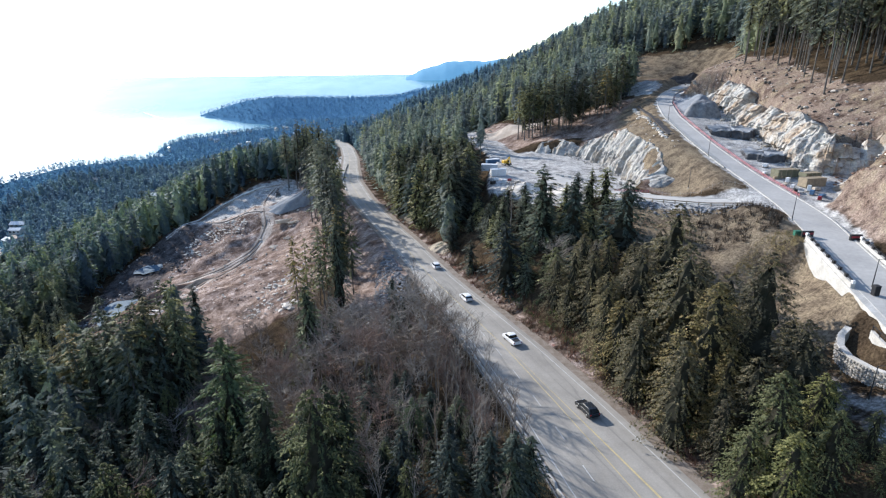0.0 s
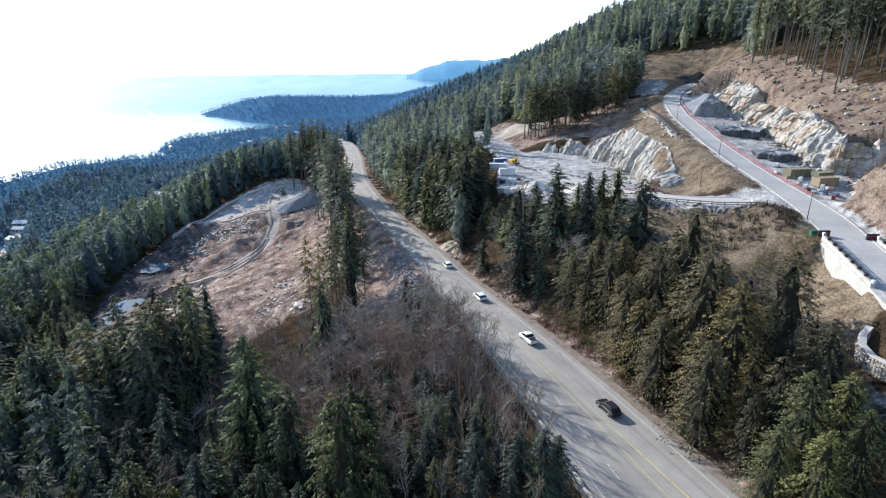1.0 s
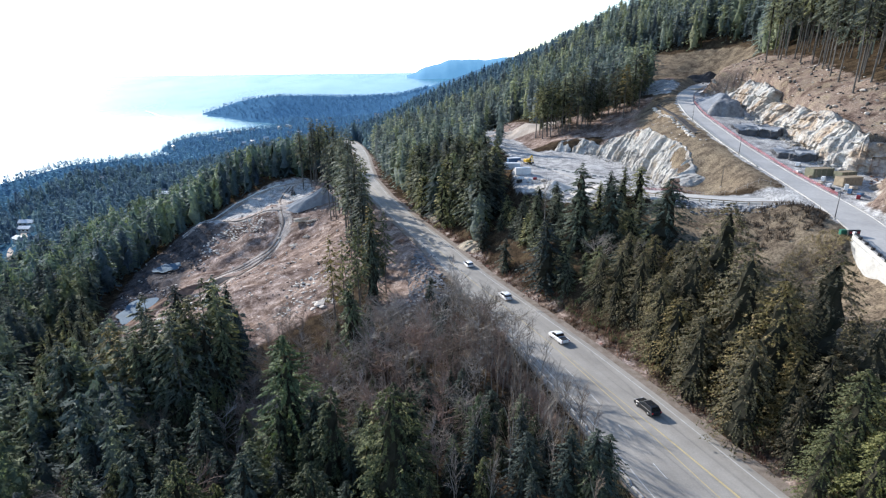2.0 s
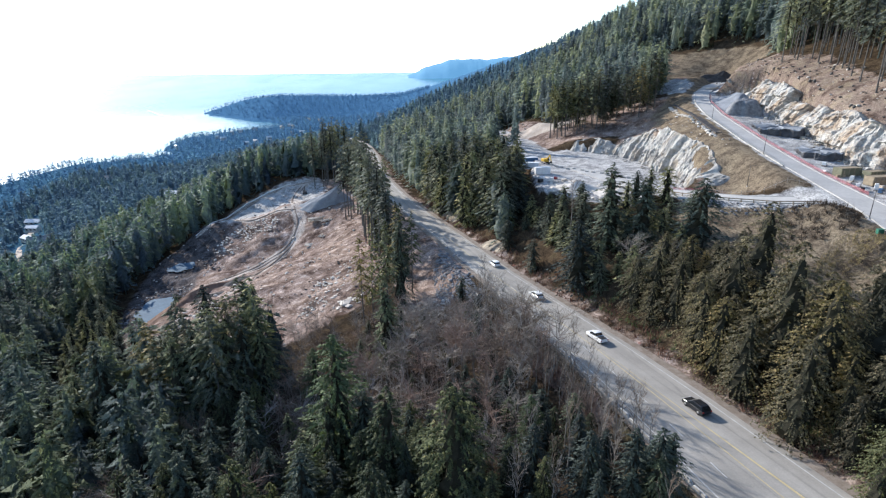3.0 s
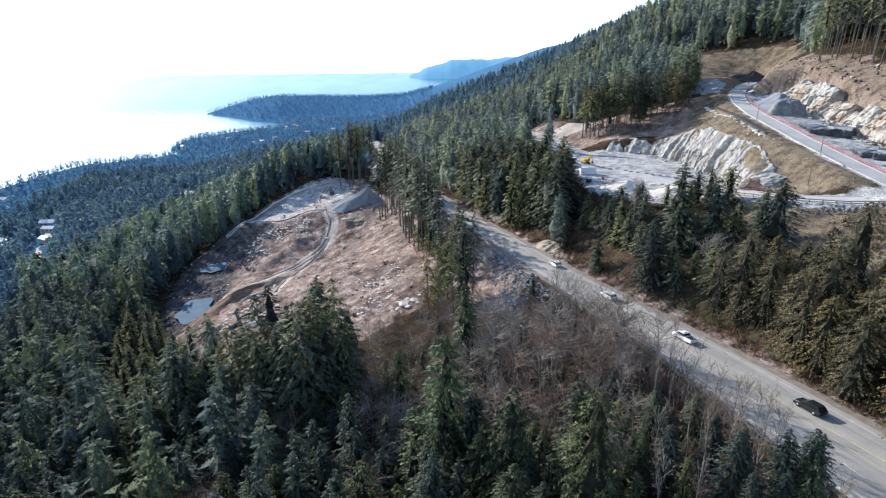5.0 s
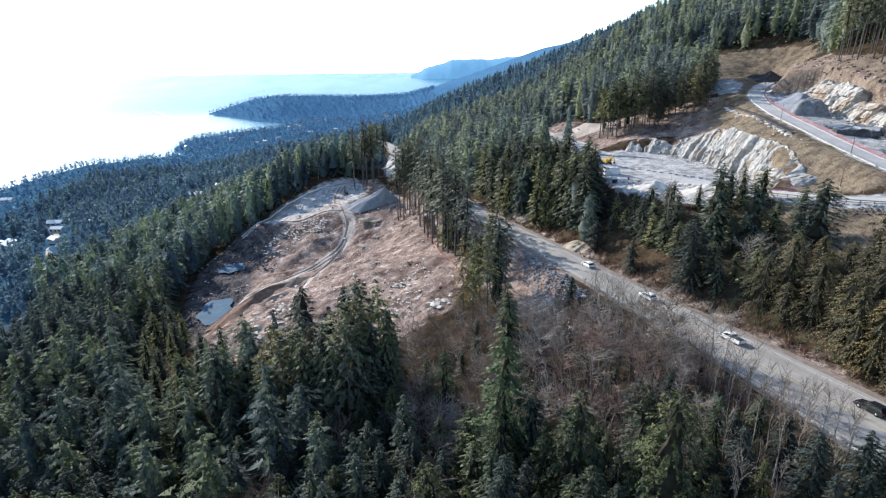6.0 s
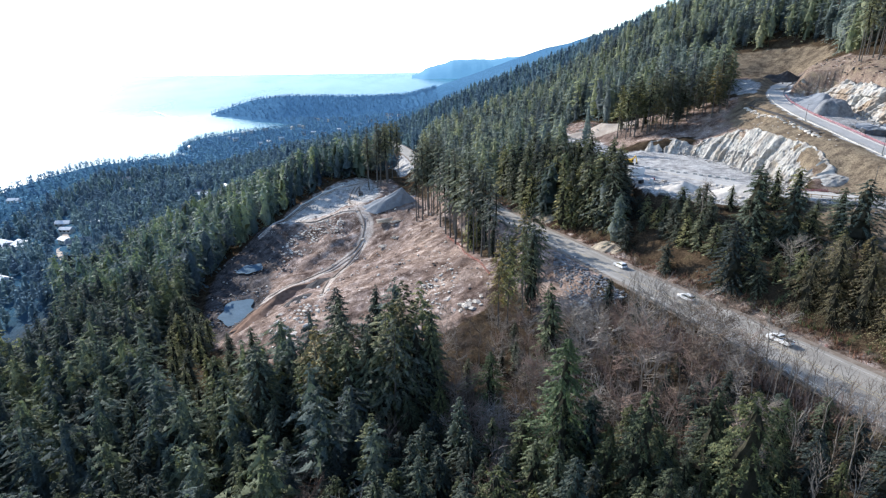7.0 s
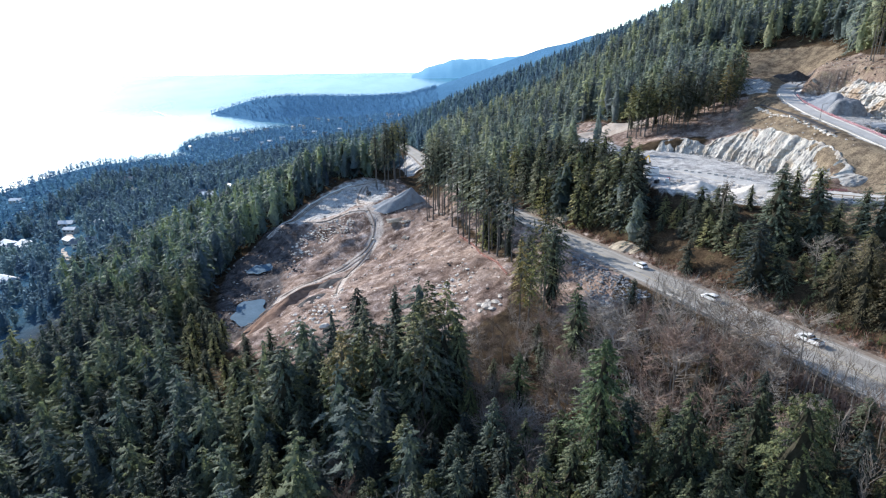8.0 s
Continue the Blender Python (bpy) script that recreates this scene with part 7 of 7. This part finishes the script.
form_box(97.5, 151, 8, (6.5, 3.0, 2.4), M_OLIVE, "olive panelled site box on grey gravel")
form_box(102, 147, 12, (5.0, 2.6, 2.3), M_OLIVE, "olive panelled site box on grey gravel")
form_box(99.5, 142, 10, (6.0, 2.8, 2.4), M_PLY, "brown plywood formwork box with braces")
for x, y, w, d, h, mat, label in ((95.5, 146, 1.2, 0.9, 1.3, M_WHITEPAINT, "white plastic tank in a cage"), (94.3, 141.5, 1.6, 0.8, 0.9, M_WHITEPAINT, "white wrapped pallet of materials"), (96.3, 138, 0.9, 0.9, 1.6, M_WHITEPAINT, "small white portable site cabinet"),
                                  (93.4, 144, 2.2, 1.0, 0.5, M_LOG, "stack of pale timber boards"), (95.6, 135.5, 1.0, 0.9, 1.2, M_BLUEBOX, "blue wrapped pallet of materials"), (93.2, 138.5, 1.4, 0.9, 0.7, M_DARK, "black wrapped pallet of materials"), (97, 160, 1.6, 1.1, 0.9, M_WHITEPAINT, "white wrapped pallet of materials"),
                                  (94.8, 149.5, 2.4, 0.8, 0.6, M_PLY, "stack of brown plywood sheets"), (101.5, 151.5, 2.0, 1.2, 0.8, M_WHITEPAINT, "white wrapped pallet of materials"), (98.6, 138.5, 1.8, 1.0, 0.7, M_LOG, "stack of pale timber boards"), (95, 131.5, 1.0, 0.8, 0.9, M_REDPANEL, "small red wrapped load"),
                                  (96.8, 133.4, 1.5, 1.0, 0.6, M_BLUEBOX, "blue wrapped pallet of materials"), (102.5, 143.6, 2.2, 0.9, 1.1, M_TIMBER, "stack of weathered timber"), (93.6, 154, 1.2, 1.0, 0.6, M_WHITEPAINT, "white wrapped pallet of materials"),
                                  (20, 204, 2.2, 1.2, 1.0, M_WHITEPAINT, "white wrapped pallet of materials"), (23, 199.5, 1.8, 1.2, 1.2, M_WHITEPAINT, "white wrapped pallet of materials"), (25.5, 204.5, 1.4, 1.0, 0.8, M_REDPANEL, "small red wrapped load"), (18.5, 198, 2.0, 1.2, 1.2, M_DARK, "black wrapped pallet of materials"), (28, 200, 2.4, 1.0, 0.7, M_LOG, "stack of pale timber boards")):
    t = thing("pallet_stack", label, "pallet", "stored materials")
    part("pallet", box("pallet", (w + 0.15, d + 0.15, 0.14), M_TIMBER, (0, 0, 0), 0.01), t, "timber pallet")
    part("load", box("load", (w, d, h), mat, (0, 0, 0.14), 0.06), t)
    part("strap", box("strap", (0.06, d + 0.02, h + 0.01), M_DARK, (0, 0, 0.14), 0.005), t)
    t.matrix_basis = pose(x, y, hz(x, y) + 0.02, 0, 0, random.uniform(0, 60))


def excavator(x, y, turn, label, paint=M_MACHINE):
    t = thing("excavator", label, "excavator", "site machines")
    for sx in (-1, 1):
        part("track", box("track", (0.6, 3.6, 0.9), M_DARK, (sx * 1.1, 0, 0), 0.2), t, "black crawler track")
    part("house", box("house", (2.5, 2.8, 1.3), paint, (0, -0.5, 1.0), 0.12), t)
    cabin = part("cab", box("cab", (1.0, 1.5, 1.6), paint, (-0.7, 0.6, 1.05), 0.1), t)
    part("cab_window", box("cab_window", (0.85, 1.52, 0.9), M_CARGLASS, (-0.7, 0.61, 1.55), 0.04), cabin, "dark cab glass")
    part("boom", box("boom", (0.4, 0.5, 4.6), paint, (0.35, 0.8, 1.6), 0.08, (-50, 0, 0)), t)
    part("stick", box("stick", (0.32, 0.36, 3.0), paint, (0.35, 4.2, 4.6), 0.06, (-155, 0, 0)), t)
    part("bucket", box("bucket", (1.0, 0.8, 0.9), M_DARK, (0.35, 5.5, 1.1), 0.12, (20, 0, 0), 0.7), t, "dark steel bucket")
    t.matrix_basis = pose(x, y, hz(x, y) + 0.02, 0, 0, turn)


excavator(-112, 352, 20, "small dark excavator parked on the gravel pad", M_DARK_SHADED)
excavator(28, 240, 200, "yellow excavator parked on the quarry floor")


def container(x, y, turn, size, mat, label):
    t = thing("site_container", label, "container", "site containers")
    w, d, h = size
    part("shell", box("shell", (w, d, h), mat, (0, 0, 0), 0.05), t)
    part("roof", box("roof", (w + 0.1, d + 0.1, 0.1), M_ROOF, (0, 0, h), 0.02), t)
    for k in range(8):
        part("rib", box("rib", (0.1, 0.05, h - 0.2), mat, (-w / 2 + w * (k + 0.5) / 8, -d / 2 - 0.022, 0.1), 0.01), t)
    part("door", box("door", (0.05, d - 0.3, h - 0.3), mat, (w / 2 + 0.022, 0, 0.1), 0.01), t)
    t.matrix_basis = pose(x, y, hz(x, y), 0, 0, turn)


container(23, 250, 15, (6.1, 2.5, 2.6), M_BLUEBOX, "blue steel site container on the quarry floor")
container(20, 232, -10, (7, 2.6, 2.7), M_ROOF, "pale grey site container on the quarry floor")
container(22, 214, 5, (6.1, 2.5, 2.6), M_WHITEPAINT, "white site trailer on the quarry floor")
for i in range(14):
    t = i / 13
    x, y = 30 + 26 * t + srng.normal(0, 0.4), 236 - 34 * t + srng.normal(0, 0.5)
    o = tagged(new("concrete_block", BLOCK) if i else new("concrete_block", box("concrete_block", (1.5, 0.8, 0.8), M_CONCRETE, (0, 0, 0), 0.06)), "pale concrete block in a row on the quarry floor", "block", "row of concrete blocks")
    BLOCK = o.data
    o.matrix_basis = pose(float(x), float(y), hz(float(x), float(y)) - 0.03, 0, 0, float(srng.uniform(-40, -10)))


def log_pile(x, y, n, length, turn, label):
    t = thing("log_pile", label, "log pile", "log piles")
    m = tube("log", 0.24, 0.2, length, M_LOG, 8, (0, 0, 0), (0, 90, 0))
    for i in range(n):
        o = part("log", m, t)
        row = i % 7
        o.matrix_basis = pose(random.uniform(-0.7, 0.7) - length / 2, (row - 3) * 0.55 + random.uniform(-0.1, 0.1), 0.22 + 0.42 * (i // 7), 0, random.uniform(-2, 2), random.uniform(-9, 9))
    t.matrix_basis = pose(x, y, hz(x, y) + 0.1, 0, 0, turn)


log_pile(-88, 283, 26, 9, 20, "pile of pale stripped logs on brown earth")
log_pile(-82, 280, 11, 7, 50, "pile of pale stripped logs on brown earth")
log_pile(-81, 264, 8, 6, 70, "few pale logs on brown earth")
log_pile(-86, 258, 7, 6, 20, "few pale logs on brown earth")
log_pile(128, 300, 9, 7, 30, "few pale logs at the forest edge")
# stumps on the logged slope
stump_me = tube("stump", 0.42, 0.32, 0.8, M_BARK, 9, (0, 0, -0.2))
cut_me = tube("cut_face", 0.3, 0.3, 0.02, M_LOG, 9, (0, 0, 0.601))
SX, SY = scatter([(112, 138), (138, 150), (136, 190), (148, 230), (155, 270), (162, 330), (140, 335), (136, 270), (122, 220)], 80)
for x, y in zip(SX, SY):
    t = thing("tree_stump", "sawn dark tree stump on the logged slope", "stump", "tree stumps")
    part("bole", stump_me, t)
    part("cut_face", cut_me, t, "pale sawn top")
    k = random.uniform(0.7, 1.5)
    t.matrix_basis = pose(float(x), float(y), hz(float(x), float(y)), random.uniform(-6, 6), random.uniform(-6, 6), random.uniform(0, 360)) @ Matrix.Diagonal((k, k, k, 1))


# stone-faced wall and parapet below the bridge
def stone_wall(name, label, line, h, seed):
    t = thing(name, label, "wall")
    P = run([(x, y, hz(x - 0.8, y)) for x, y in line], 0.6)
    part("core", beam("core", P, 0.7, h + 0.6, M_CONCRETE, -0.7), t)
    part("coping", beam("coping", P, 0.95, 0.16, M_CONCRETE, h - 0.1), t, "pale concrete coping")
    v, f = stone_arrays(np.random.default_rng(seed), 1)
    me = mesh_from("stone", v, f, M_GRANITE)
    rng = random.Random(seed)
    T = np.gradient(P[:, :2], axis=0)
    for i in range(0, len(P) - 1):
        tx, ty = T[i] / np.linalg.norm(T[i])
        for k in range(int(h / 0.55)):
            o = part("stone", me, t)
            s = rng.uniform(0.62, 0.85)
            o.matrix_basis = pose(P[i][0] - ty * 0.33, P[i][1] + tx * 0.33, P[i][2] + 0.25 + k * 0.55 + rng.uniform(-0.08, 0.08), rng.uniform(0, 90), 0, rng.uniform(0, 90)) @ Matrix.Diagonal((s * 1.1, s, s, 1))
    return t


stone_wall("stone_wall", "curved pale stone-faced retaining wall with a coping", [(60.6, 58), (60.4, 62), (60.3, 66), (60.3, 70), (60.8, 72.8), (62, 74.6), (63.6, 75.4)], 2.8, 5)
low = thing("terrace_wall", "white concrete terrace wall with dark railing", "wall")
TL = run([(62.6, 58, 9.6), (63.1, 64, 9.9), (63.6, 69, 10.3), (64.4, 72.5, 10.6)], 1.0)
part("face", beam("face", TL, 0.45, 2.6, M_CONCRETE, -0.8), low)
part("rail", beam("rail", TL, 0.08, 0.08, M_DARK, 2.5), low)
for x, y, z in TL[::2]:
    part("post", box("post", (0.1, 0.1, 0.9), M_DARK, (x, y, z + 1.7), 0.01), low)

# ---------------------------------------------------------------- houses far below, by the shore
def house(x, y, size, turn, roof, label):
    t = thing("house", label, "house", "houses below the forest")
    w, d, h = size
    part("wall", box("wall", (w, d, h + 3), M_HOUSEWALL, (0, 0, -3), 0.05), t)
    bm = bmesh.new()
    vs = [bm.verts.new(p) for p in ((-w / 2 - 0.5, -d / 2 - 0.5, h), (w / 2 + 0.5, -d / 2 - 0.5, h), (w / 2 + 0.5, d / 2 + 0.5, h), (-w / 2 - 0.5, d / 2 + 0.5, h), (-w / 2 - 0.5, 0, h + d * 0.28), (w / 2 + 0.5, 0, h + d * 0.28))]
    for f in ((0, 1, 5, 4), (2, 3, 4, 5), (0, 4, 3), (1, 2, 5), (3, 2, 1, 0)):
        bm.faces.new([vs[i] for i in f])
    part("roof", from_bm("roof", bm, roof), t)
    for k in range(3):
        win = part("window", box("window", (w / 6, 0.12, h * 0.35), M_CARGLASS, (-w / 3 + k * w / 3, -d / 2 - 0.03, h * 0.4), 0.02), t)
    t.matrix_basis = pose(x, y, max(hz(x, y), SEA + 2) + 0.5, 0, 0, turn)


hr = random.Random(4)
for x, y, w in HOUSES:
    house(x, y, (w * 0.8, w * 0.5, hr.uniform(3.2, 4.6)), hr.uniform(-40, 40), M_ROOF if hr.random() < 0.7 else M_DARKROOF, "pale-roofed house among trees far downhill")
for i in range(36):
    y = hr.uniform(1380, 2250)
    sx = float(np.interp(y, [1300, 1450, 1560, 1670, 1813, 1977, 2150, 2304], [-880, -765, -800, -833, -770, -629, -640, -850]))
    x = sx + hr.uniform(25, 420)
    w = hr.uniform(9, 16)
    house(x, y, (w, w * 0.65, hr.uniform(6, 10)), hr.uniform(-60, 60), M_ROOF if hr.random() < 0.25 else M_DARKROOF, "small house in the shoreside woods across the bay")
